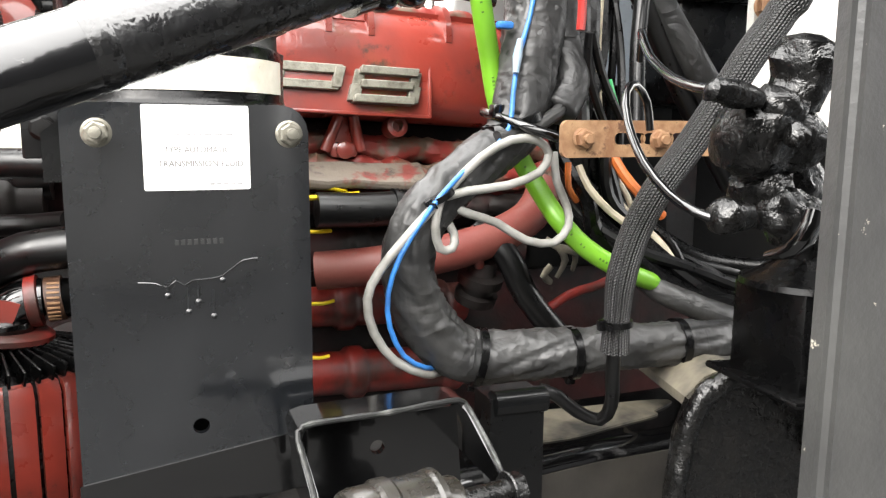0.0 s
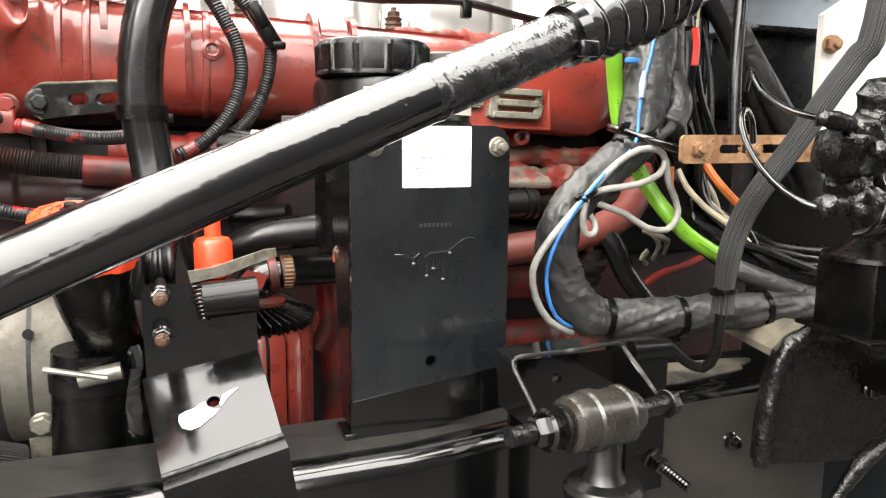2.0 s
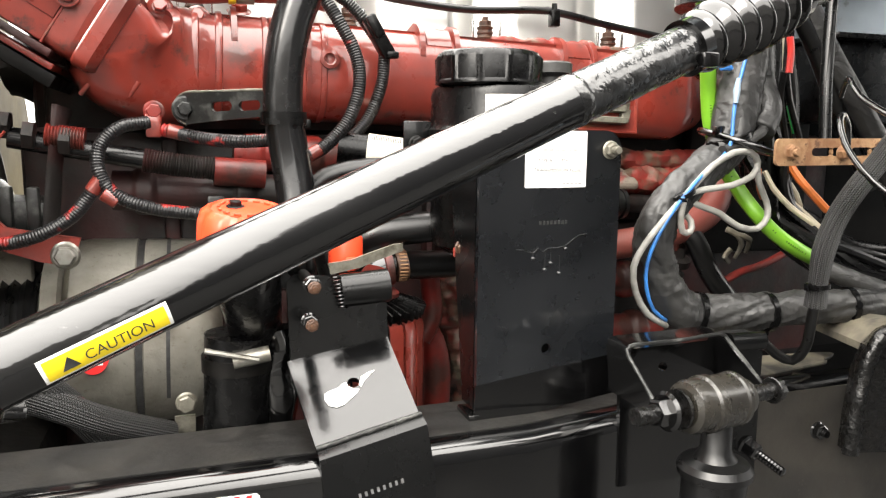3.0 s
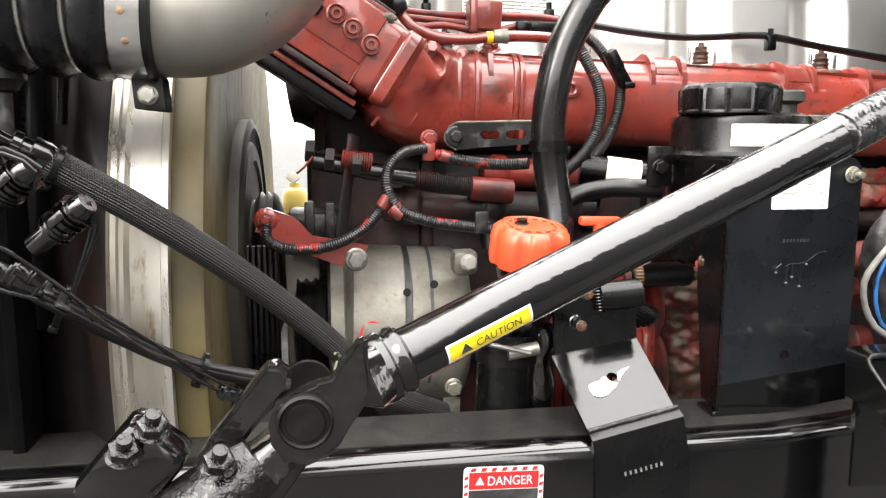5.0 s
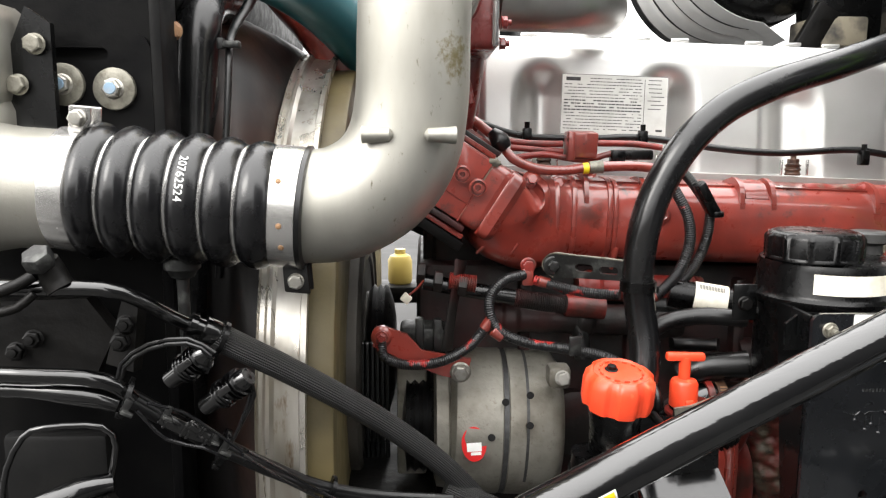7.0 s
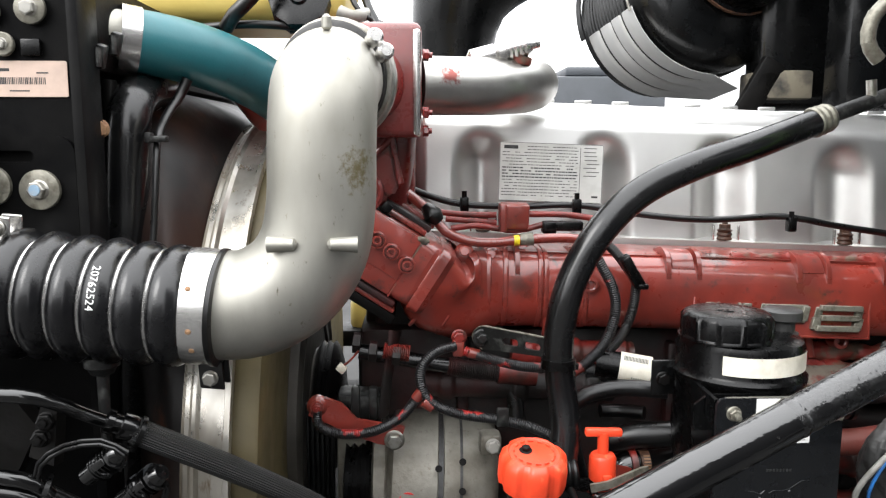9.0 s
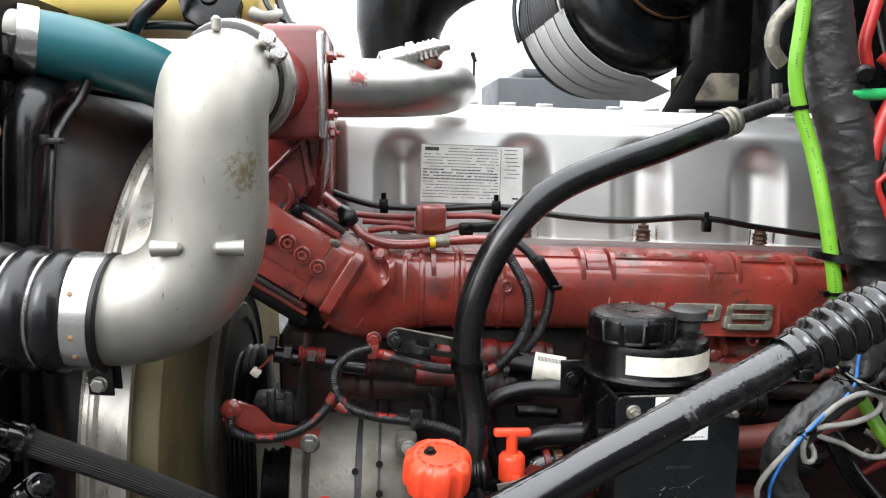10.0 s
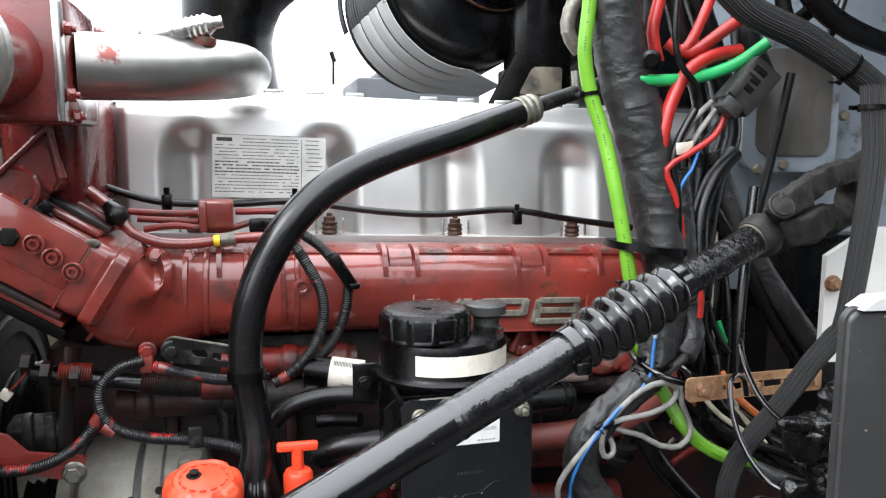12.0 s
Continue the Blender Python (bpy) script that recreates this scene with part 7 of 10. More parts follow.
tube(bm, [(0.2652, 0.8050, 1.6817), (0.3469, 0.8300, 1.7069), (0.4042, 0.8500, 1.7248)], 0.0105, seg=18)
part("pipe", bm, STRAP, bh, "scuffed dark steel pipe end")
bm = BM()
tube(bm, [(0.3360, 0.8250, 1.7050), (0.3330, 0.8250, 1.7323)], 0.007, seg=12)
part("fitting", bm, ZINC, bh)
cable_tie(bh, (-0.1132, 0.6900, 1.3736), (0.05, 0, 1), 0.0192)
bm = BM()
sf = facing((-0.2, 0.775, 1.387), (0.742, -0.669, 0.046))
slab(bm, [(0.0155 * math.cos(radians(k)), 0.0155 * math.sin(radians(k))) for k in range(90, 271, 15)] + [(0.03, -0.014), (0.1092, -0.012), (0.1092, 0.011), (0.03, 0.015)], 0.004, sf, holes=[(0.046, 0, 0.0048, 0.008), (0.080, -0.001, 0.0048, 0.008)])
strap = part("support_strap", bm, STRAP, bh, "slotted grey steel support strap")
bm = BM()
tube(bm, [sf @ Vector((0.1092 - 0.002, 0.0125, 0.001)), sf @ Vector((0.03, 0.0155, 0.001)), sf @ Vector((0.0, 0.0158, 0.001)), sf @ Vector((-0.0145, 0.006, 0.001)), sf @ Vector((-0.0145, -0.006, 0.001)), sf @ Vector((0.0, -0.0155, 0.001))], 0.0014, seg=8, step=0.004, lumps=0.4)
part("worn_edge", bm, NUT, strap, "bright worn edge")
bolt(strap, sf @ Vector((0, 0, 0.002)), (0, -1, 0), 0.013, STRAP, washer=1.5)
bm = BM()
lathe(bm, [(0.0195, -0.006), (0.0215, -0.006), (0.0215, 0.006), (0.0195, 0.006)], align((-0.1132, 0.6900, 1.3771), (0, 0, 1)), 28)
part("strap_band", bm, PLASTIC, bh)

# clip and plug at the alternator's foot
fc = thing("foot_clip", (-0.2118, 0.7200, 1.0844), "small zinc clip and bolt below the alternator", "clip")
bolt(fc, (-0.2112, 0.7200, 1.0979), (0, -1, 0), 0.016, NUT)
bm = BM()
slab(bm, [(-0.008, -0.05), (0.008, -0.05), (0.010, 0.0), (-0.010, 0.0)], 0.003, facing((-0.2129, 0.7220, 1.0838)))
part("strip", bm, NUT, fc)
cable("ribbed_sleeve", [(-0.3427, 0.6600, 1.1391), (-0.3129, 0.6600, 1.1247), (-0.2788, 0.6700, 1.1034), (-0.2278, 0.7000, 1.0735)], 0.0135, BRAID_FINE, "braided black cable sleeve below the alternator", "sleeve", seg=20)

# ---- top hose, expansion tank and parts over the radiator ----
th = thing("radiator_hose", (-0.6262, 0.7200, 1.7735), "teal silicone upper radiator hose with clamp", "hose")
bm = BM()
tube(bm, [(-0.6345, 0.7150, 1.7676), (-0.6038, 0.7300, 1.7632), (-0.5621, 0.7700, 1.7546), (-0.5203, 0.8300, 1.7380), (-0.4829, 0.9100, 1.7092), (-0.4385, 1.0000, 1.6574)], [0.0365, 0.0375, 0.039, 0.0395, 0.039, 0.038], seg=32)
part("hose", bm, TEAL, th)
tdir = Vector((-0.6038, 0.7300, 1.7632)) - Vector((-0.6345, 0.7150, 1.7676))
bm = BM()
lathe(bm, [(0.038, -0.011), (0.0395, -0.011), (0.0395, 0.011), (0.038, 0.011)], align((-0.6272, 0.7180, 1.7667), tdir), 36)
part("hose_clamp", bm, BRIGHT, th, "bright steel hose clamp")
bm = BM()
pr = [(0.03, -0.07), (0.031, -0.06), (0.034, -0.055), (0.031, -0.05), (0.031, -0.035), (0.034, -0.03), (0.031, -0.025), (0.031, 0.0)]
lathe(bm, pr, align((-0.6344, 0.7150, 1.7689), tdir), 32)
part("pipe_stub", bm, CAST, th)

tank = thing("expansion_tank", (-0.5523, 0.9500, 1.8542), "yellowed translucent plastic coolant expansion tank", "coolant tank")
bm = BM()
p0, p1 = Vector((-0.6880, 0.8800, 1.8180)), Vector((-0.3868, 0.8800, 1.8139))
box(bm, (p0 + p1) / 2 + Vector((0, 0.09, 0.075)), ((p1 - p0).x, 0.2, 0.16), bevel=0.03, seg=4)
part("body", bm, YELLOW_TANK, tank)
bm = BM()
box(bm, (p0 + p1) / 2 + Vector((0, 0.09, 0.06)), ((p1 - p0).x + 0.006, 0.206, 0.008), bevel=0.003)
part("seam", bm, YELLOW_TANK, tank)
bm = BM()
lathe(bm, [(0.036, -0.02), (0.04, -0.018), (0.04, 0.004), (0.03, 0.008), (0.012, 0.008), (0.01, 0.012), (0, 0.012)], align((-0.4481, 0.8650, 1.8381), (0, -1, 0.5)), 40, lambda a, r, h: 1 + (0.06 if r > 0.035 and math.cos(10 * a) > 0.6 else 0))
part("cap", bm, PLASTIC, tank, "black ribbed screw cap")
cable("vent_hose", [(-0.5430, 0.8400, 1.7979), (-0.5287, 0.8300, 1.8147), (-0.5057, 0.8300, 1.8365), (-0.4805, 0.8400, 1.8783)], 0.010, RUBBER, "black vent hose on the coolant tank", "hose", seg=14)
cable("overflow_hose", [(-0.6016, 0.8600, 1.7990), (-0.5302, 0.8500, 1.8039), (-0.4846, 0.8500, 1.8042), (-0.4265, 0.8700, 1.8015)], 0.006, RUBBER, "thin black overflow hose under the coolant tank", "hose")
vcb = thing("vertical_cable", (-0.6081, 0.7100, 1.5460), "thin black cable with a clip beside the shroud", "cable")
bm = BM()
tube(bm, [(-0.5656, 0.7350, 1.7226), (-0.5745, 0.7300, 1.7021), (-0.5835, 0.7000, 1.6741), (-0.5813, 0.6650, 1.6490), (-0.5804, 0.6500, 1.6037), (-0.5832, 0.6450, 1.5532), (-0.5872, 0.6400, 1.5024), (-0.5966, 0.6400, 1.3971)], [0.0065, 0.006, 0.005, 0.004, 0.004, 0.004, 0.004, 0.004])
part("jacket", bm, RUBBER, vcb)
bm = BM()
box(bm, (-0.5760, 0.6550, 1.6503), (0.018, 0.012, 0.007), bevel=0.0015)
box(bm, (-0.5890, 0.6600, 1.6515), (0.008, 0.012, 0.012), bevel=0.002)
part("clip", bm, STRAP, vcb)
bm = BM()
section_sweep(bm, [(-0.6030, 0.9800, 1.7762), (-0.5622, 0.9800, 1.7443), (-0.5225, 0.9900, 1.7051), (-0.4861, 1.0000, 1.6477)], [(0.02, 0.05, 3), (0.03, 0.05, 3), (0.035, 0.05, 3), (0.03, 0.05, 3)])
solo("fan_guard", bm, RED, "curved red painted guard behind the fan shroud", "guard")
# electrical bits above the throttle body
for pts, r, m, n_ in (([(-0.3657, 0.9000, 1.8619), (-0.3528, 0.8800, 1.8278), (-0.3423, 0.8700, 1.8073), (-0.3388, 0.8600, 1.7870)], 0.006, RUBBER, "cable"), ([(-0.3799, 0.8800, 1.8504), (-0.3639, 0.8700, 1.8223), (-0.3255, 0.8800, 1.8051), (-0.3184, 0.9000, 1.7885)], 0.004, RUBBER, "cable"), ([(-0.3939, 0.8600, 1.8242), (-0.3748, 0.8600, 1.8169), (-0.3568, 0.8800, 1.8240)], 0.009, CAST_GREY, "cable")):
    cable("sensor_cable", pts, r, m, "short dark sensor cable above the throttle body", "cable")

# ---- air cleaner, snorkel and yard beyond the engine ----
ac = thing("air_cleaner", (0.45, 1.75, 1.8), "black air cleaner canister with ribbed aluminium heat shield", "air cleaner")
A_ = Vector((0.3604, 1.50, 1.9977))
an = Vector((-0.2016, 0.9641, -0.1729)).normalized()
au = an.cross(Vector((0, 0, 1))).normalized()
av = au.cross(an)
am = Matrix.Translation(A_) @ Matrix((au, av, an)).transposed().to_4x4()
bm = BM()
lathe(bm, [(0.06, -0.045), (0.12, -0.043), (0.165, -0.034), (0.188, -0.018), (0.195, 0.0), (0.195, 0.03), (0.197, 0.034), (0.195, 0.038), (0.195, 0.26), (0.17, 0.28)], am, 72)
part("canister", bm, SATIN, ac)
bm = BM()
rib_profile = []
for i in range(13):
    rib_profile += [(0.194, 0.045 + 0.015 * i), (0.2, 0.048 + 0.015 * i), (0.2, 0.053 + 0.015 * i), (0.194, 0.057 + 0.015 * i)]
lathe(bm, rib_profile, am, 64)
part("ribbing", bm, RUBBER, ac)
om = am @ Matrix.Translation((0.035, 0.035, 0))
bm = BM()
lathe(bm, [(0.06, -0.04), (0.118, -0.04), (0.124, -0.05), (0.124, -0.058), (0.116, -0.062), (0.112, -0.14), (0.09, -0.15)], om, 48)
part("outlet", bm, PLASTIC, ac)
bm = BM()
lathe(bm, [(0.1235, -0.0505), (0.1265, -0.051), (0.1265, -0.058), (0.1235, -0.0585)], om, 48)
part("clamp", bm, RUST_DARK, ac, "dull rusty clamp")


def shield_at(ang, h, lift):
    """A place on the heat shield: round the canister, then straight off it at the bottom."""
    r = 0.2035 + lift
    if ang <= 268:
        return am @ Vector((r * math.cos(radians(ang)), r * math.sin(radians(ang)), h))
    e = radians(268)
    go = (ang - 268) * 0.0036
    return am @ Vector((r * math.cos(e) - math.sin(e) * go, r * math.sin(e) + math.cos(e) * go, h))


bm = BM()
loops = []
for i in range(45):
    ang = 197 + 108 * i / 44
    fade = max(0.0, min(1.0, (290 - ang) / 25))
    lo_h = 0.004 + 0.10 * max(0.0, (ang - 268) / 37)
    outer, inner = [], []
    for j in range(49):
        f = j / 48
        h = lo_h + (0.221 - lo_h) * f
        w = sum(math.exp(-((f - c) / 0.028) ** 2) for c in (0.26, 0.5, 0.76))
        outer.append(shield_at(ang, h, -0.0075 * w * fade + 0.001))
        inner.append(shield_at(ang, h, -0.0075 * w * fade - 0.0008))
    loops.append(outer + inner[::-1])
rings(bm, loops)
part("heat_shield", bm, SILVER, ac, "bent ribbed bare aluminium heat shield")
bm = BM()
loops = []
for i in range(25):
    ang = radians(110 + 88 * i / 24)
    loops.append([am @ Vector((r * math.cos(ang), r * math.sin(ang), h)) for r, h in ((0.218, 0.21), (0.222, 0.21), (0.222, 0.232), (0.218, 0.232))])
rings(bm, loops)
part("hoop", bm, RUBBER, ac, "black rubber lined hoop")
bm = BM()
tube(bm, [am @ Vector((0.206 * math.cos(radians(k)), 0.206 * math.sin(radians(k)), 0.012)) for k in (190, 194, 199)], 0.003, seg=8)
part("hook", bm, ZINC, ac)
bm = BM()
box(bm, (0.4919, 1.4500, 1.7689), (0.11, 0.12, 0.06), bevel=0.006)
box(bm, (0.5763, 1.5000, 1.7903), (0.06, 0.1, 0.06), bevel=0.006)
part("support", bm, DUSTY, ac)
bm = BM()
box(bm, (0.4337, 1.4000, 1.7607), (0.05, 0.02, 0.13), Euler((0, 0.5, 0)).to_matrix(), 0.004)
part("strap", bm, DULL, ac)
bm = BM()
box(bm, (0.5786, 1.4800, 1.8979), (0.26, 0.10, 0.36), bevel=0.03, seg=3)
box(bm, (0.5976, 1.3000, 1.8797), (0.12, 0.10, 0.34), bevel=0.02)
box(bm, (0.7208, 1.2500, 1.8875), (0.18, 0.10, 0.36), bevel=0.02)
part("housing", bm, SATIN, ac)
sn = thing("intake_snorkel", (-0.1, 2.3, 1.6), "large curved black air intake duct", "duct")
bm = BM()
tube(bm, [(-0.1266, 2.3000, 1.6296), (-0.1468, 2.3000, 1.7859), (-0.1699, 2.3000, 1.9386), (-0.1617, 2.3000, 2.0729), (-0.0899, 2.3000, 2.2253), (0.1009, 2.3000, 2.4023)], [0.125, 0.12, 0.125, 0.15, 0.2, 0.26], seg=36, step=0.05)
part("duct", bm, SATIN, sn)
bm = BM()
tube(bm, [(-0.1260, 2.3000, 1.6471), (-0.05, 1.9, 1.3), (-0.05, 1.47, 1.08)], 0.05, seg=16)
part("stay", bm, DULL, sn)
pk = thing("parked_truck", (0.8, 6.0, 0.8), "grey flatbed body of a truck parked beyond", "truck")
bm = BM()
q0, q1 = Vector((0.6151, 6.0000, 2.0798)), Vector((1.5630, 6.0000, 2.0960))
box(bm, (q0 + q1) / 2 + Vector((0, 0, -0.55)), ((q1 - q0).x, 1.0, 1.2), bevel=0.02)
part("body", bm, FAR, pk)
bm = BM()
box(bm, (q0 + q1) / 2 + Vector((0.1, 0, 0.09)), ((q1 - q0).x * 0.8, 0.9, 0.07), bevel=0.02)
part("lid", bm, FAR, pk)
bm = BM()
tube(bm, [(0.4898, 6.0000, 2.1218), (0.4945, 6.0000, 2.3636)], 0.01, seg=8)
tube(bm, [(0.5021, 6.0000, 2.2982), (0.4769, 6.0000, 2.3762)], 0.018, seg=8)
part("aerial", bm, DULL, pk)
for i in range(2):
    bm = BM()
    lathe(bm, [(0.2, -0.1), (0.42, -0.12), (0.46, -0.06), (0.46, 0.06), (0.42, 0.12), (0.2, 0.1)], align((q0.x + 0.3 + 0.9 * i, 5.7, 0.46), (0, 1, 0)), 32)
    part("wheel", bm, RUBBER, pk)

bm = BM()
lathe(bm, [(0.0, 0.0), (0.026, 0.0), (0.029, 0.006), (0.029, 0.055), (0.024, 0.066), (0.013, 0.071), (0.013, 0.082), (0.0, 0.082)], align((-0.4260, 1.6000, 1.2020), (0, 0, 1)), 28)
solo("coolant_bottle", bm, YELLOW_TANK, "small yellowed bottle on the far frame rail", "bottle")
bm = BM()
box(bm, (-0.4260, 1.6000, 1.1815), (0.12, 0.10, 0.04), bevel=0.006)
solo("far_shelf", bm, DULL, "black steel shelf on the far frame rail", "shelf")

# ---- engine harness and small pipes ----
hr = thing("injector_harness", (-0.2083, 0.8700, 1.5312), "red painted injector harness with black connectors", "harness")
bm = BM()
tube(bm, [(-0.3155, 0.8600, 1.5838), (-0.2932, 0.8550, 1.5686), (-0.2668, 0.8450, 1.5462), (-0.2485, 0.8400, 1.5234), (-0.2151, 0.8400, 1.5097), (-0.1772, 0.8400, 1.5075), (-0.1388, 0.8400, 1.5115), (-0.0761, 0.8450, 1.5129), (-0.0439, 0.8500, 1.5085)], 0.0068, lumps=0.06)
part("main_loom", bm, RED, hr)
bm = BM()
lathe(bm, [(0.0072, -0.004), (0.0078, -0.003), (0.0078, 0.003), (0.0072, 0.004)], align((-0.1481, 0.8400, 1.5101), (1, 0, 0.05)), 18)
part("yellow_band", bm, YELLOWW, hr, "yellow tape band")
bm = BM()
tube(bm, [(-0.1427, 0.8400, 1.5108), (-0.1249, 0.8400, 1.5120)], [0.009, 0.009], lumps=0.2)
part("taped_joint", bm, NUT, hr)
bm = BM()
tube(bm, [(-0.2772, 0.8420, 1.5595), (-0.2661, 0.8380, 1.5468), (-0.2576, 0.8380, 1.5368)], [0.008, 0.014, 0.009], lumps=0.25)
part("boot", bm, RUBBER, hr, "black rubber boot")
for pts in ([(-0.2588, 0.8800, 1.5467), (-0.2085, 0.8800, 1.5429), (-0.1731, 0.8800, 1.5425)], [(-0.2471, 0.8750, 1.5375), (-0.2007, 0.8750, 1.5337), (-0.1733, 0.8750, 1.5317)], [(-0.1254, 0.8800, 1.5435), (-0.0730, 0.8800, 1.5428), (-0.0322, 0.8800, 1.5374)], [(-0.3203, 0.8700, 1.5932), (-0.2979, 0.8650, 1.5756), (-0.2755, 0.8600, 1.5580)], [(-0.2394, 0.8700, 1.5237), (-0.2006, 0.8700, 1.5279), (-0.1459, 0.8700, 1.5206), (-0.1061, 0.8700, 1.5297)]):
    bm = BM()
    tube(bm, pts, 0.0045, lumps=0.08)
    part("branch", bm, RED_PIPE, hr)
bm = BM()
box(bm, (-0.1479, 0.8720, 1.5421), (0.040, 0.03, 0.036), Euler((0.1, 0.03, 0)).to_matrix(), 0.003)
box(bm, (-0.1652, 0.8700, 1.5401), (0.010, 0.034, 0.040), bevel=0.002)
part("junction_box", bm, RED, hr, "square red junction box")
bm = BM()
box(bm, (-0.0741, 0.8680, 1.5278), (0.05, 0.016, 0.014), bevel=0.003)
box(bm, (-0.0982, 0.8680, 1.5258), (0.02, 0.02, 0.018), bevel=0.003)
part("connector", bm, PLASTIC, hr)

lp = thing("wiring_loom_loop", (-0.0110, 0.8000, 1.4272), "looped black corrugated wiring loom with red overspray", "wiring loom")
bm = BM()
corrugated(bm, [(-0.0533, 0.8000, 1.5074), (-0.0387, 0.7950, 1.4833), (-0.0218, 0.7900, 1.4491), (-0.0194, 0.7850, 1.4152), (-0.0332, 0.7800, 1.3780), (-0.0605, 0.7750, 1.3493), (-0.0837, 0.7700, 1.3379)], 0.0074)
part("front_loop", bm, LOOM, lp)
bm = BM()
corrugated(bm, [(-0.0416, 0.8150, 1.5191), (-0.0171, 0.8120, 1.4997), (0.0045, 0.8100, 1.4721)], 0.007)
part("upper_run", bm, LOOM_BLACK, lp)
bm = BM()
corrugated(bm, [(0.0156, 0.8100, 1.4521), (0.0102, 0.8050, 1.4176), (-0.0071, 0.8000, 1.3796), (-0.0358, 0.7900, 1.3517)], 0.007)
part("rear_loop", bm, LOOM_BLACK, lp)
bm = BM()
cd = Vector((0.0211, 0.8050, 1.4474)) - Vector((-0.0065, 0.8050, 1.4927))
rot = cd.to_track_quat("X", "Z").to_matrix()
box(bm, (0.0068, 0.8050, 1.4713), (0.05, 0.018, 0.016), rot, 0.003)
box(bm, (0.0013, 0.7950, 1.4809), (0.026, 0.01, 0.012), rot, 0.002)
box(bm, (0.0217, 0.8000, 1.4514), (0.014, 0.012, 0.008), bevel=0.002)
part("connector", bm, PLASTIC, lp, "black plastic plug connector")

l2 = thing("lower_wiring_loom", (-0.2715, 0.7500, 1.3292), "black corrugated loom sprayed red below the manifold", "wiring loom")
for pts in ([(-0.4254, 0.7800, 1.2876), (-0.4206, 0.7750, 1.2643), (-0.3888, 0.7700, 1.2553), (-0.3459, 0.7650, 1.2616), (-0.3101, 0.7650, 1.2808), (-0.2865, 0.7650, 1.3098)],
            [(-0.2363, 0.7850, 1.3732), (-0.2622, 0.7750, 1.3680), (-0.2814, 0.7700, 1.3493), (-0.2831, 0.7650, 1.3247), (-0.2678, 0.7600, 1.3015), (-0.2310, 0.7550, 1.2877), (-0.1808, 0.7500, 1.2814), (-0.1377, 0.7400, 1.2745), (-0.1021, 0.7300, 1.2596)],
            [(-0.2234, 0.7850, 1.3658), (-0.1867, 0.7700, 1.3579), (-0.1506, 0.7500, 1.3548), (-0.1223, 0.7350, 1.3566)]):
    bm = BM()
    corrugated(bm, pts, 0.0069)
    part("conduit", bm, LOOM, l2)
for p, d in (((-0.2864, 0.7650, 1.3113), (0.5, 0, 0.7)), ((-0.2116, 0.7800, 1.3636), (1, 0, -0.25)), ((-0.0722, 0.7720, 1.3430), (0.8, 0, 0.5)), ((-0.2736, 0.7600, 1.2995), (0.7, 0, -0.5))):
    bm = BM()
    lathe(bm, [(0.0066, -0.008), (0.0074, -0.007), (0.0074, 0.007), (0.0066, 0.008)], align(p, d), 16)
    part("red_tape", bm, RED, l2)
bolt(l2, (-0.2312, 0.7900, 1.3846), (0, -1, 0), 0.0135, RED_PIPE, washer=1.2)
bm = BM()
box(bm, (-0.2322, 0.7880, 1.3699), (0.016, 0.012, 0.024), bevel=0.003)
part("clip", bm, RED, l2)
bm = BM()
box(bm, (-0.1755, 0.7420, 1.2880), (0.016, 0.006, 0.026), bevel=0.002)
part("strap_clip", bm, STRAP, l2)
bm = BM()
tube(bm, [(-0.3689, 0.8000, 1.3630), (-0.3801, 0.8000, 1.3498), (-0.3926, 0.8000, 1.3397)], 0.0016, seg=6)
part("pigtail", bm, RED, l2)
bm = BM()
box(bm, (-0.3927, 0.8000, 1.3382), (0.013, 0.008, 0.012), Euler((0, 0.7, 0)).to_matrix(), 0.002)
part("white_plug", bm, CREAM_LABEL, l2, "small white plug")

fr_ = thing("fuel_line", (-0.2263, 0.8200, 1.3352), "black and red fuel line under the manifold", "fuel line")
for pts, r, m, f in (([(-0.3695, 0.8200, 1.3572), (-0.3153, 0.8200, 1.3471), (-0.2414, 0.8200, 1.3343)], 0.011, HOSE, tube), ([(-0.2451, 0.8200, 1.3345), (-0.2113, 0.8200, 1.3289), (-0.1732, 0.8200, 1.3248)], 0.013, RED_DIRTY_DARK, corrugated), ([(-0.1733, 0.8300, 1.3216), (-0.1186, 0.8300, 1.3174)], 0.016, RED_PIPE, tube), ([(-0.3351, 0.8100, 1.3602), (-0.2990, 0.8100, 1.3556)], 0.012, RED_PIPE, corrugated)):
    bm = BM()
    f(bm, pts, r)
    part("line", bm, m, fr_)
for p in ((-0.3496, 0.8100, 1.3593), (-0.3172, 0.8100, 1.3540), (-0.3726, 0.8200, 1.3690)):
    bm = BM()
    lathe(bm, [(0.010, -0.006), (0.015, -0.005), (0.015, 0.005), (0.010, 0.006)], align(p, (1, 0, -0.1)), 6)
    part("union", bm, RED_DIRTY_DARK, fr_)
bm = BM()
tube(bm, [(-0.3188, 0.8150, 1.3875), (-0.3236, 0.8100, 1.3582), (-0.3304, 0.8150, 1.3179), (-0.3372, 0.8200, 1.2610)], [0.012, 0.009, 0.009, 0.01], flat=0.4)
part("bracket", bm, RED_DIRTY_DARK, fr_)

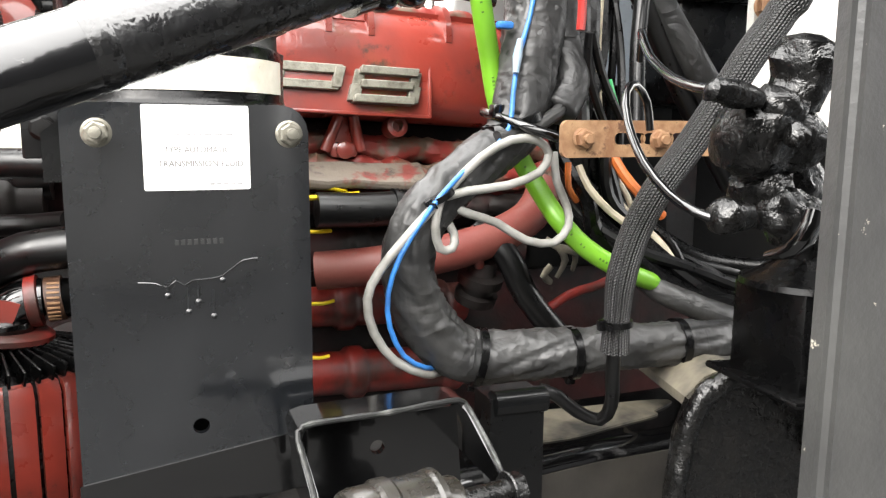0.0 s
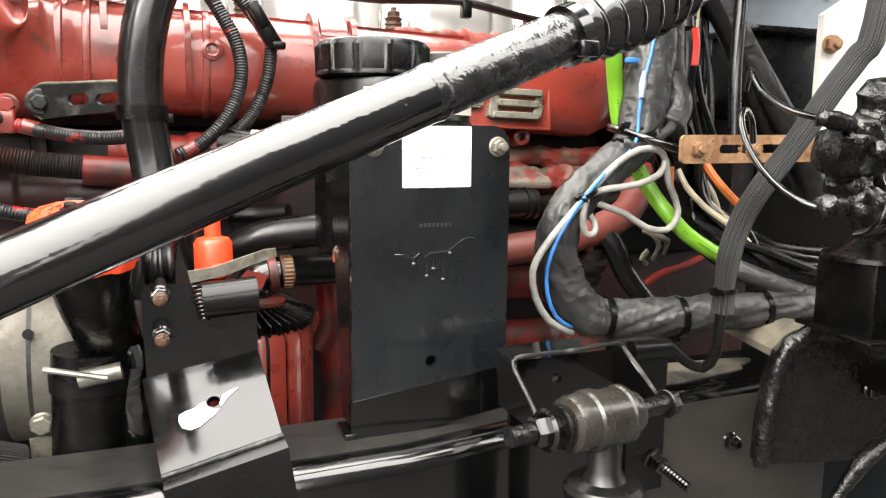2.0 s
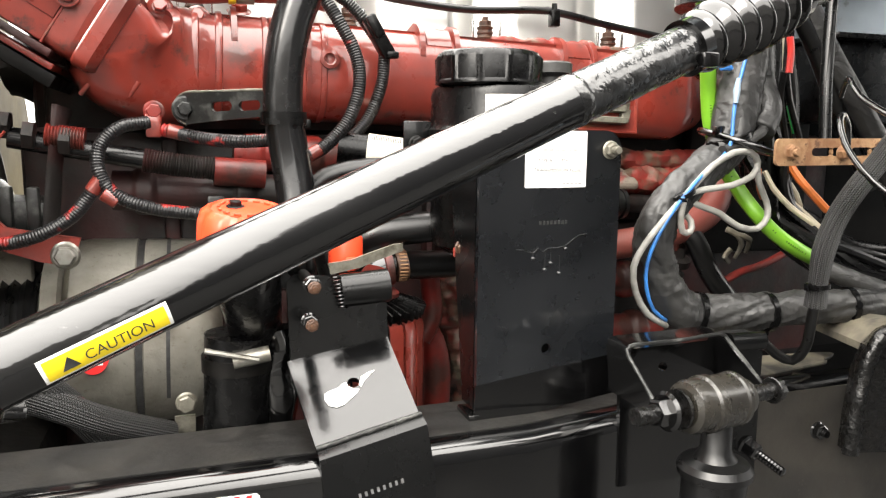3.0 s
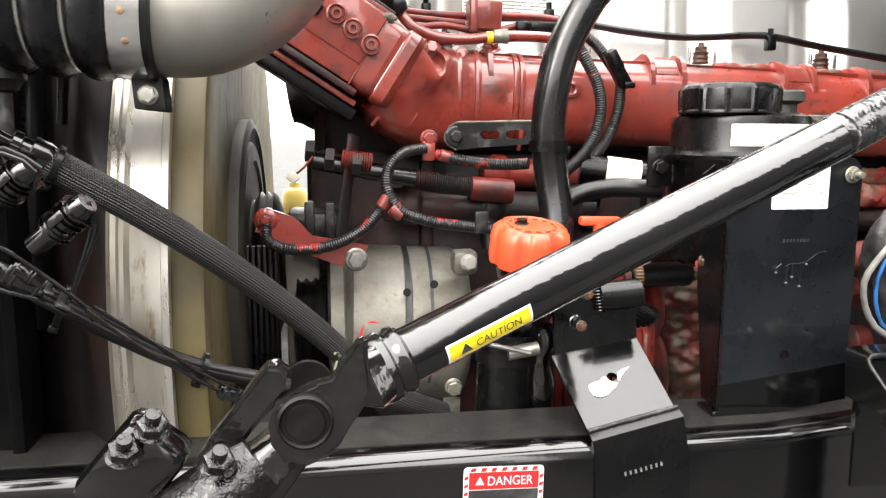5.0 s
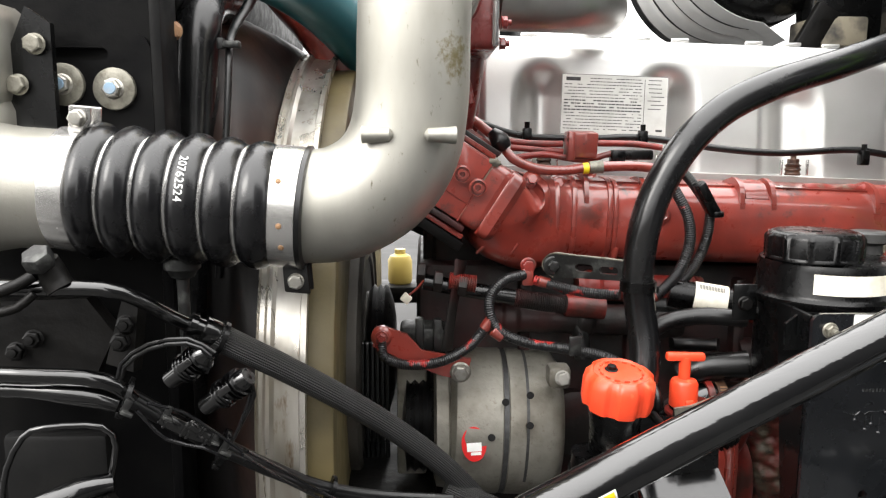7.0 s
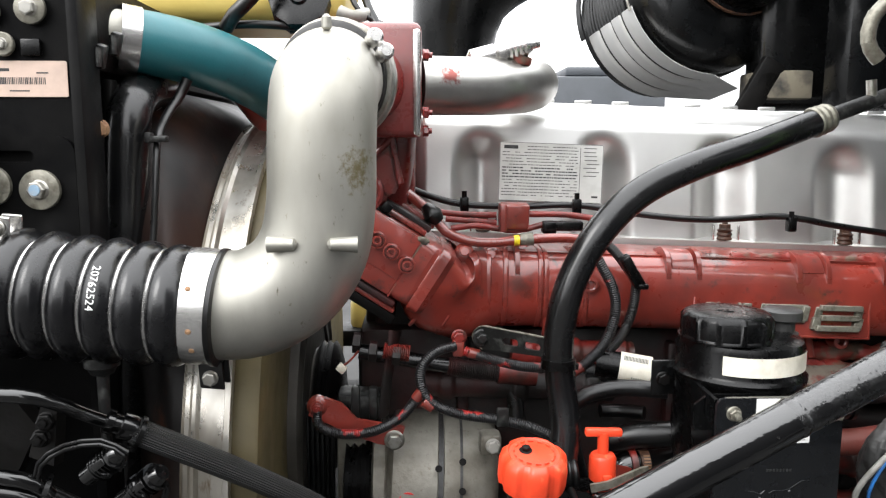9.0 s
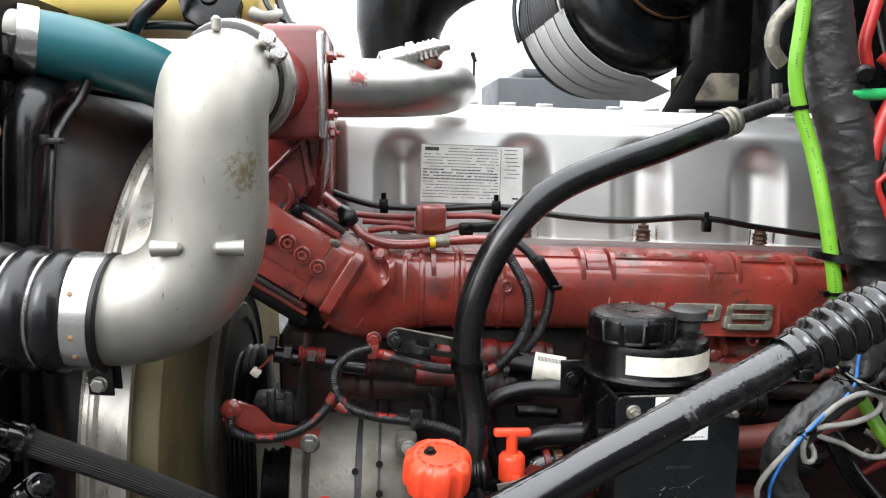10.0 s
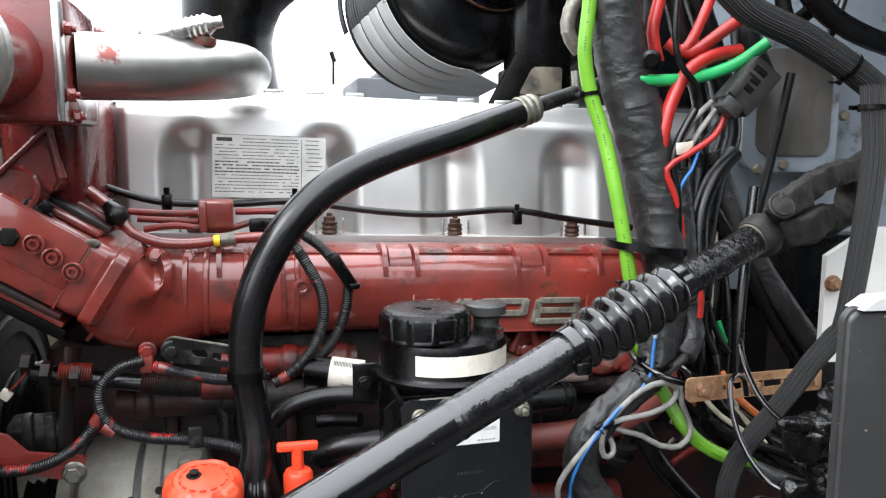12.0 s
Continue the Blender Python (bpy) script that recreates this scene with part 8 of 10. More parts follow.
mo = thing("starter_solenoid", (0.0094, 0.7800, 1.3448), "black cylinder with a white label band", "solenoid")
s0, s1 = Vector((-0.0420, 0.7900, 1.3480)), Vector((0.0387, 0.7700, 1.3370))
bm = BM()
tube(bm, [s0, s1], 0.019, seg=24)
part("body", bm, PLASTIC, mo)
bm = BM()
ss = (s1 - s0)
mm = align(s0 + ss * 0.62, ss)
lathe(bm, [(0.0192, -0.021), (0.0205, -0.021), (0.0205, 0.021), (0.0192, 0.021)], mm, 28)
wl_ = part("label_band", bm, CREAM_LABEL, mo, "cream paper label")
fmm = facing(s0 + ss * 0.62 + Vector((0, -0.0205, 0)), ss)
bars([(-0.008 + 0.0028 * i, -0.008, 0.0014, 0.0016) for i in range(7)], fmm, INK, wl_)
bcf = facing(s0 + ss * 0.60 + Vector((0, -0.0145, 0.0146)), ss, (0, 1, 1))
bars([(-0.016 + 0.0019 * i, 0.002, 0.0010, 0.007) for i in range(17)], bcf, INK, wl_)
for pts, r in (([(-0.0864, 0.7400, 1.3005), (-0.0643, 0.7400, 1.3184), (-0.0199, 0.7400, 1.3276), (0.0381, 0.7300, 1.3266)], 0.011), ([(-0.1815, 0.8600, 1.3209), (-0.1502, 0.8500, 1.2892), (-0.1432, 0.8400, 1.2421)], 0.012), ([(-0.0321, 0.7600, 1.2430), (-0.0031, 0.7500, 1.2572), (0.0485, 0.7400, 1.2636)], 0.017), ([(-0.0436, 0.8600, 1.3079), (-0.0171, 0.8600, 1.3085), (0.0057, 0.8600, 1.3097)], 0.02), ([(-0.0317, 0.8000, 1.2741), (-0.0070, 0.8000, 1.2741), (0.0248, 0.7800, 1.2780)], 0.009), ([(0.2356, 0.8000, 1.2793), (0.2798, 0.8000, 1.2780), (0.3230, 0.8000, 1.2790)], 0.017), ([(-0.0882, 0.7200, 1.2855), (-0.0812, 0.7200, 1.2549), (-0.0705, 0.7200, 1.2161)], 0.006)):
    cable("coolant_line", pts, r, RUBBER, "short black hose on the engine's side", "hose", seg=18)
bm = BM()
corrugated(bm, [(-0.1170, 0.6600, 1.2469), (-0.1056, 0.6600, 1.2462), (-0.0934, 0.6600, 1.2467)], 0.02, pitch=0.008)
solo("hose_cuff", bm, RUBBER, "ribbed black cuff at the hose's foot", "hose cuff")
# red pipe that curves up past the loom
cable("red_pipe", [(0.2386, 0.8200, 1.2168), (0.3023, 0.8000, 1.2233), (0.3646, 0.7900, 1.2330), (0.4208, 0.7900, 1.2479), (0.4647, 0.8000, 1.2677), (0.4918, 0.8200, 1.2959)], 0.019, DUST_RED, "dusty red painted coolant pipe curving behind the loom", "pipe", seg=20)
cable("block_wire", [Vector((0.19, 0.80, 1.295)), Vector((0.23, 0.80, 1.291)), Vector((0.28, 0.81, 1.293))], 0.0025, YELLOWW, "thin yellow wire on the block", "wire", seg=8)

# fittings and lines on the block behind the loom
cable("heater_hose", [(0.4000, 0.8000, 1.2580), (0.4260, 0.7800, 1.2300), (0.4470, 0.7750, 1.1880), (0.4760, 0.7700, 1.1510), (0.5150, 0.7700, 1.1100)], 0.0135, RUBBER, "dark rubber hose on the block behind the loom", "hose", seg=16)
cable("drain_line", [(0.4750, 0.8000, 1.1560), (0.5160, 0.8000, 1.1780), (0.5520, 0.8000, 1.1860), (0.6110, 0.8100, 1.2030)], 0.0055, RED_PIPE, "thin sooty red line on the block", "pipe", seg=10)
sw = thing("pressure_switch", (0.411, 0.81, 1.202), "sooty red pressure switch on the block", "switch")
bm = BM()
lathe(bm, [(0.012, -0.03), (0.022, -0.028), (0.023, -0.018), (0.017, -0.016), (0.017, -0.008), (0.024, -0.006), (0.024, 0.004), (0.015, 0.006), (0.012, 0.02), (0.0, 0.022)], align((0.407, 0.8, 1.204), (0.1, -0.35, 1)), 26)
part("body", bm, RED_DIRTY_DARK, sw)
bm = BM()
tube(bm, [(0.3990, 0.7850, 1.2190), (0.3950, 0.7800, 1.2290), (0.4010, 0.7850, 1.2370)], 0.0055, seg=12)
part("terminal", bm, RED_PIPE, sw)
lg = thing("cast_linkage", (0.474, 0.76, 1.231), "small weathered grey cast linkage fingers", "linkage")
for line in ([(0.4630, 0.7650, 1.2450), (0.4750, 0.7580, 1.2380), (0.4830, 0.7580, 1.2240), (0.4760, 0.7620, 1.2060)], [(0.4750, 0.7580, 1.2380), (0.4950, 0.7580, 1.2310), (0.4960, 0.7650, 1.2120)], [(0.4680, 0.7600, 1.2190), (0.4610, 0.7620, 1.2090), (0.4710, 0.7650, 1.2010)]):
    bm = BM()
    tube(bm, line, [0.005] * (len(line) - 1) + [0.0035], seg=12, lumps=0.15, flat=0.7)
    part("finger", bm, DUSTY, lg)
for pts, r in (([(0.2400, 0.8200, 1.3000), (0.2560, 0.8150, 1.2990), (0.2690, 0.8200, 1.2950)], 0.003), ([(0.2330, 0.8300, 1.2550), (0.2430, 0.8250, 1.2550), (0.2560, 0.8300, 1.2550)], 0.002), ([(0.2330, 0.8400, 1.1800), (0.2470, 0.8350, 1.1800), (0.2600, 0.8400, 1.1810)], 0.002), ([(0.2320, 0.8400, 1.1240), (0.2430, 0.8350, 1.1230), (0.2540, 0.8400, 1.1230)], 0.002)):
    cable("tag_wire", pts, r, YELLOWW, "short yellow wire end on the block", "wire", seg=8)
bm = BM()
box(bm, (0.289, 0.835, 1.309), (0.14, 0.05, 0.012), Euler((0.35, 0.03, 0)).to_matrix(), 0.004)
bmesh.ops.subdivide_edges(bm, edges=bm.edges[:], cuts=4, use_grid_fill=True)
for v_ in bm.verts:
    v_.co += Vector((0, 0, 1)) * 0.004 * noise.noise(v_.co * 60)
solo("dusty_ledge", bm, LEDGE, "dust-caked ledge of the block under the manifold", "ledge")
for p in ((0.314, 0.8, 1.279), (0.324, 0.8, 1.278)):
    bm = BM()
    lathe(bm, [(0.0165, -0.003), (0.0195, -0.0025), (0.0195, 0.0025), (0.0165, 0.003)], align(p, (1, 0, 0)), 28)
    solo("hose_ring", bm, RUBBER, "raised black ring on the hose end", "ring")

# ---- wiring at the cab side ----
lm_ = thing("main_wiring_loom", (0.3671, 0.6500, 1.1702), "grey taped main wiring loom with cable ties", "wiring loom")
LOOMP = [(0.3206, 0.7100, 1.8438), (0.3338, 0.7100, 1.7787), (0.3471, 0.7100, 1.7186), (0.3674, 0.7050, 1.6570), (0.3829, 0.7000, 1.5873), (0.3943, 0.6900, 1.5170), (0.4008, 0.6800, 1.4538), (0.3780, 0.6650, 1.3623), (0.3427, 0.6600, 1.3299), (0.3039, 0.6550, 1.3011), (0.2815, 0.6550, 1.2701), (0.2818, 0.6600, 1.2349), (0.2993, 0.6650, 1.1946), (0.3318, 0.6650, 1.1656), (0.3723, 0.6550, 1.1633), (0.4162, 0.6400, 1.1671), (0.4632, 0.6250, 1.1716), (0.5107, 0.6100, 1.1741), (0.5699, 0.6000, 1.1716)]
LOOMR = [0.031, 0.031, 0.032, 0.033, 0.031, 0.029, 0.026, 0.022, 0.020, 0.020, 0.021, 0.022, 0.023, 0.023, 0.022, 0.0205, 0.0195, 0.019, 0.018]
bm = BM()
tube(bm, LOOMP[:8], LOOMR[:8], seg=48, step=0.0035, lumps=0.04, wrinkle=0.05)
part("upper_wrap", bm, WRAP, lm_, angle=120)
bm = BM()
tube(bm, LOOMP[6:], LOOMR[6:], seg=48, step=0.0025, lumps=0.03, wrinkle=0.16)
part("tape_wrap", bm, TAPE, lm_, angle=120)
for a, b, r in (((0.4201, 0.6370, 1.1660), (1, -0.1, 0), 0.0215), ((0.5095, 0.6100, 1.1742), (1, -0.1, 0), 0.020), ((0.3436, 0.6620, 1.1632), (1, -0.2, -0.2), 0.0245), ((0.3739, 0.6620, 1.3622), (-0.3, 0, 1), 0.0235)):
    cable_tie(lm_, a, b, r, width=0.0065)
bm = BM()
tube(bm, [(0.4160, 0.7000, 1.6011), (0.4236, 0.6950, 1.5444), (0.4289, 0.6900, 1.4871), (0.4310, 0.6850, 1.4296), (0.4311, 0.6700, 1.3942), (0.4125, 0.6600, 1.3698)], 0.016, wrinkle=0.08, lumps=0.04, step=0.004)
part("branch_wrap", bm, WRAP, lm_, angle=120)
bm = BM()
ring_at = Vector((0.3900, 0.6680, 1.3580))
tube(bm, [ring_at + Vector((0.036 * math.cos(a), 0.046 * math.sin(a), -0.010 * math.cos(a) + 0.008 * math.sin(a))) for a in (2 * math.pi * k / 24 for k in range(25))], 0.0042, seg=10, smooth=False)
box(bm, ring_at + Vector((-0.034, -0.010, 0.012)), (0.011, 0.010, 0.012), bevel=0.002)
part("strap", bm, GLOSS, lm_, "thick black strap round the loom")
cable_tie(lm_, (0.3703, 0.6850, 1.5062), (0.12, 0, 1), 0.049, width=0.009)
bm = BM()
tube(bm, [(0.3483, 0.6400, 1.3484), (0.3758, 0.6450, 1.3544), (0.4068, 0.6500, 1.3694), (0.4229, 0.6600, 1.3840)], 0.006, lumps=0.2)
part("side_branch", bm, TAPE, lm_)

gh = thing("green_hose", (0.3136, 0.6930, 1.6428), "bright lime green hose running down past the loom", "hose")
GLINE = [(0.2978, 0.7000, 1.8403), (0.2935, 0.7000, 1.7886), (0.2898, 0.7000, 1.7395), (0.2984, 0.7000, 1.6933), (0.3136, 0.6930, 1.6428), (0.3241, 0.6800, 1.5819), (0.3341, 0.6720, 1.5208), (0.3441, 0.6700, 1.4651), (0.3642, 0.6900, 1.4122), (0.3747, 0.6950, 1.3748), (0.3962, 0.7000, 1.3357), (0.4116, 0.6900, 1.3059), (0.4212, 0.6700, 1.2798), (0.4447, 0.6600, 1.2535), (0.4749, 0.6600, 1.2356), (0.5100, 0.6700, 1.2212), (0.5652, 0.6900, 1.2017), (0.6239, 0.7000, 1.1791)]
bm = BM()
tube(bm, GLINE, 0.0088, seg=18)
part("jacket", bm, GREEN, gh)
random.seed(77)
run = spline(GLINE, 0.0035)
bm = BM()
for k in range(6, len(run) - 40):
    if random.random() < 0.45 or (k // 14) % 3 == 2:
        continue
    ax = (run[k + 1] - run[k - 1]).normalized()
    out_ = (Vector((-0.45, -1, 0)) - ax * ax.dot(Vector((-0.45, -1, 0)))).normalized()
    box(bm, run[k] + out_ * 0.00875, (0.0022, 0.0006, random.uniform(0.0012, 0.0022)), Matrix((ax.cross(out_), out_, ax)).transposed())
tagged(part("print", bm, GREEN_INK, gh), "row of small faded printed marks", kind="stuff")
cable_tie(gh, (0.3441, 0.6700, 1.4651), (0.1, 0, -1), 0.0094)
cable_tie(gh, (0.2984, 0.7000, 1.6933), (0.15, 0, -1), 0.0094)
gw = thing("grey_wire_loop", (0.3393, 0.6200, 1.3248), "grey wire tied back in loops on the loom", "wire")
for pts in ([(0.3150, 0.6780, 1.1480), (0.2913, 0.6480, 1.1580), (0.2634, 0.6400, 1.1740), (0.2446, 0.6350, 1.1999), (0.2386, 0.6320, 1.2275), (0.2479, 0.6300, 1.2490), (0.2672, 0.6300, 1.2718), (0.2876, 0.6300, 1.2927), (0.3060, 0.6300, 1.3117), (0.3294, 0.6300, 1.3332), (0.3558, 0.6300, 1.3472), (0.3793, 0.6320, 1.3472), (0.3921, 0.6350, 1.3364), (0.3827, 0.6320, 1.3216), (0.3541, 0.6300, 1.3118), (0.3202, 0.6300, 1.3080), (0.3014, 0.6300, 1.3040)],
            [(0.2968, 0.6300, 1.3024), (0.2923, 0.6300, 1.2817), (0.2969, 0.6320, 1.2636), (0.3081, 0.6340, 1.2628), (0.3112, 0.6380, 1.2736), (0.3080, 0.6600, 1.2900)],
            [(0.3050, 0.6520, 1.3000), (0.3160, 0.6420, 1.2930), (0.3272, 0.6400, 1.2883), (0.3496, 0.6400, 1.2807), (0.3755, 0.6400, 1.2657), (0.4020, 0.6400, 1.2622), (0.4168, 0.6420, 1.2757), (0.4163, 0.6450, 1.2921), (0.4087, 0.6500, 1.3133), (0.4080, 0.6550, 1.3368)]):
    bm = BM()
    tube(bm, pts, 0.0036, seg=10)
    part("wire", bm, GREYW, gw)
cable_tie(gw, (0.2985, 0.6320, 1.3044), (-0.5, 0, 0.8), 0.009, tail=True)
cable("blue_wire", [(0.3150, 0.6800, 1.1530), (0.2911, 0.6460, 1.1640), (0.2697, 0.6380, 1.1785), (0.2570, 0.6340, 1.2035), (0.2551, 0.6320, 1.2307), (0.2634, 0.6280, 1.2593), (0.2814, 0.6280, 1.2866), (0.2975, 0.6260, 1.3070), (0.3200, 0.6300, 1.3267), (0.3436, 0.6350, 1.3409), (0.3590, 0.6400, 1.3573), (0.3639, 0.6450, 1.3820), (0.3707, 0.6500, 1.4135), (0.3826, 0.6550, 1.4456), (0.3906, 0.6600, 1.4778)], 0.0021, BLUE, "blue wire running along the loom", "wire")
bm = BM()
tube(bm, [(0.3660, 0.6450, 1.3997), (0.3687, 0.6480, 1.4132), (0.3719, 0.6500, 1.4268)], [0.0025, 0.004, 0.0025], seg=10)
solo("butt_splice", bm, MARK, "small bluish splice sleeve on the blue wire", "splice")
bm = BM()
box(bm, (0.3625, 0.6600, 1.4385), (0.014, 0.008, 0.006), bevel=0.002)
solo("cyan_clip", bm, BLUE, "small blue plastic clip by the loom", "clip")

rb = thing("rusty_bracket", (0.4372, 0.6000, 1.3491), "rusty slotted steel bracket with bolts", "bracket")
r0, r1 = Vector((0.3825, 0.6000, 1.3484)), Vector((0.5053, 0.6000, 1.3494))
bm = BM()
rl = (r1 - r0).length
slab(bm, rounded(rl + 0.06, 0.0285, 0.006), 0.004, facing((r0 + r1) / 2 + Vector((0.03, 0, 0)), r1 - r0), holes=[(-0.03 + 0.027 * i, 0, 0.0046, 0.010) for i in range(4)])
part("bar", bm, RUST, rb)
bolt(rb, (0.4001, 0.5980, 1.3485), (0, -1, 0), 0.013, RUST, stud=0.004)
bolt(rb, (0.4705, 0.5980, 1.3479), (0, -1, 0), 0.013, RUST, stud=0.003)

# wires fanning down behind the bracket
random.seed(11)
WIRES = [(PLASTIC, 0.0075), (RUBBER, 0.006)] * 6 + [(CREAMW, 0.004), (ORANGEW, 0.0045), (CREAMW, 0.003), (RUBBER, 0.004), (PLASTIC, 0.004)]
WIRE_LABELS = {"cream_wire": "cream wire in the cab harness", "orange_wire": "orange wire in the cab harness"}
FAN_IN = [(0.4713, 0.7600, 1.6040), (0.4513, 0.7300, 1.4440), (0.4505, 0.7200, 1.3502), (0.4619, 0.7100, 1.2975), (0.5010, 0.7000, 1.2483), (0.5624, 0.6800, 1.2257), (0.6364, 0.6600, 1.1961)]
FAN_OUT = [(0.5299, 0.7600, 1.6067), (0.5099, 0.7300, 1.4467), (0.5096, 0.7200, 1.3501), (0.5224, 0.7100, 1.2848), (0.5635, 0.7000, 1.2451), (0.6068, 0.6800, 1.1713), (0.6597, 0.6600, 1.1741)]
for i, (m, r) in enumerate(WIRES):
    pts = []
    for k, (a, b) in enumerate(zip(FAN_IN, FAN_OUT)):
        w = (0.015, 0.013, 0.010, 0.011, 0.014, 0.013, 0.006)[k]
        pts.append(Vector(a).lerp(Vector(b), i / len(WIRES)) + Vector((random.uniform(-w, w), random.uniform(-0.018, 0.018), random.uniform(-w, w))))
    cable("harness_wire", pts, r, m, WIRE_LABELS.get(m.name, "black wire in the cab harness"), "wire", seg=8, group="harness wires")
random.seed(41)
SWEEP_IN = [(0.4560, 0.7350, 1.3715), (0.4575, 0.7300, 1.3233), (0.4694, 0.7250, 1.2825), (0.5018, 0.7150, 1.2351), (0.5560, 0.7000, 1.1943), (0.6139, 0.6800, 1.1707), (0.6706, 0.6550, 1.1597)]
SWEEP_OUT = [(0.5013, 0.7350, 1.3720), (0.5031, 0.7300, 1.3227), (0.5152, 0.7250, 1.2944), (0.5427, 0.7150, 1.2646), (0.5979, 0.7000, 1.2329), (0.6447, 0.6800, 1.2194), (0.6653, 0.6550, 1.2199)]
for i in range(9):
    pts = [Vector(a).lerp(Vector(b), i / 8) + Vector((random.uniform(-0.004, 0.004), 0.004 * (i % 3), random.uniform(-0.004, 0.004))) for a, b in zip(SWEEP_IN, SWEEP_OUT)]
    cable("harness_cable", pts, random.uniform(0.0055, 0.0085), RUBBER if i % 2 else PLASTIC, "thick black cable in the cab harness", "cable", seg=10, group="harness cables")
bm = BM()
tube(bm, [(0.5098, 0.7400, 1.2724), (0.5247, 0.7100, 1.2330), (0.5402, 0.6750, 1.2047), (0.5780, 0.6550, 1.1880), (0.6222, 0.6350, 1.1724)], 0.012, lumps=0.1)
solo("harness_sleeve", bm, TAPE, "thick black sleeve of the cab harness", "wiring loom")

for pts, r, m, lb in (([(0.4020, 0.6120, 1.4680), (0.4050, 0.6120, 1.4510), (0.4040, 0.6120, 1.4310)], 0.0036, RED_WIRE, "short red heat-shrink sleeve beside the loom"), ([(0.4420, 0.6600, 1.4370), (0.4460, 0.6680, 1.4110), (0.4580, 0.6750, 1.3870), (0.4790, 0.6900, 1.3620)], 0.004, RUBBER, "black wire below the red sleeve"), ([(0.4450, 0.6600, 1.4370), (0.4590, 0.6680, 1.4080), (0.4760, 0.6750, 1.3840), (0.4990, 0.6900, 1.3630)], 0.004, RUBBER, "black wire below the red sleeve"),
                      ([(0.4960, 0.7000, 1.3330), (0.5020, 0.6900, 1.3160), (0.5140, 0.6800, 1.2980), (0.5410, 0.6800, 1.2760)], 0.005, ORANGEW, "orange wire behind the rusty bracket"), ([(0.4600, 0.7000, 1.3230), (0.4650, 0.6900, 1.3040), (0.4830, 0.6800, 1.2820), (0.5120, 0.6700, 1.2610)], 0.0036, CREAMW, "cream wire behind the rusty bracket"), ([(0.4430, 0.6900, 1.3270), (0.4440, 0.6900, 1.3050), (0.4590, 0.7000, 1.2910)], 0.003, ORANGEW, "tan wire beside the green hose"),
                      ([(0.4890, 0.7000, 1.4020), (0.4940, 0.7000, 1.3880), (0.5110, 0.7100, 1.3650)], 0.003, GREEN_AIR, "green wire above the rusty bracket")):
    cable("harness_wire", pts, r, m, lb, "wire", seg=8, group="harness wires")

# black box under the firewall
bx_ = thing("battery_box", (0.7106, 0.8000, 1.4354), "black plastic box with a raised lip by the firewall", "box")
c0, c1 = Vector((0.6292, 0.7800, 1.4992)), Vector((0.7590, 0.7800, 1.3851))
bm = BM()
box(bm, (c0 + c1) / 2 + Vector((0.0, 0.05, 0)), (c1.x - c0.x, 0.1, c0.z - c1.z), bevel=0.006)
part("box", bm, PLASTIC, bx_)
bm = BM()
box(bm, Vector(((c0.x + c1.x) / 2, 0.82, c0.z)), (c1.x - c0.x + 0.02, 0.12, 0.008), bevel=0.003)
part("lip", bm, PLASTIC, bx_)

# air lines and cables near the firewall
# battery cables and the air line
for pts, r, m, lb in (([(0.4727, 0.7200, 1.8268), (0.4425, 0.7000, 1.7812), (0.4186, 0.6900, 1.7487), (0.4055, 0.7000, 1.7461)], 0.0065, RED_WIRE, "red battery cable by the firewall"),
                      ([(0.4989, 0.6800, 1.7936), (0.4613, 0.6800, 1.7688), (0.4228, 0.6900, 1.7421), (0.3973, 0.7000, 1.7560)], 0.0075, RED_WIRE, "red battery cable by the firewall"),
                      ([(0.4861, 0.6800, 1.7461), (0.4475, 0.6800, 1.7383), (0.4140, 0.6800, 1.7173), (0.3931, 0.6800, 1.6767), (0.3838, 0.6800, 1.6292), (0.3900, 0.6950, 1.5950), (0.3960, 0.7250, 1.5400)], 0.0085, RED_WIRE, "thick red cable bending downwards"),
                      ([(0.4017, 0.7200, 1.8302), (0.3931, 0.7200, 1.7960), (0.3888, 0.7200, 1.7686), (0.3980, 0.7200, 1.7345)], 0.008, RED_WIRE, "red cable beside the taped loom"),
                      ([(0.3592, 0.6900, 1.7204), (0.3532, 0.6850, 1.7098), (0.3795, 0.6850, 1.7084), (0.4257, 0.6800, 1.7122), (0.4724, 0.6700, 1.7278), (0.5030, 0.6500, 1.7528)], 0.0075, GREEN_AIR, "green air line across the firewall")):
    cable("cab_cable", pts, r, m, lb, "cable", seg=12)
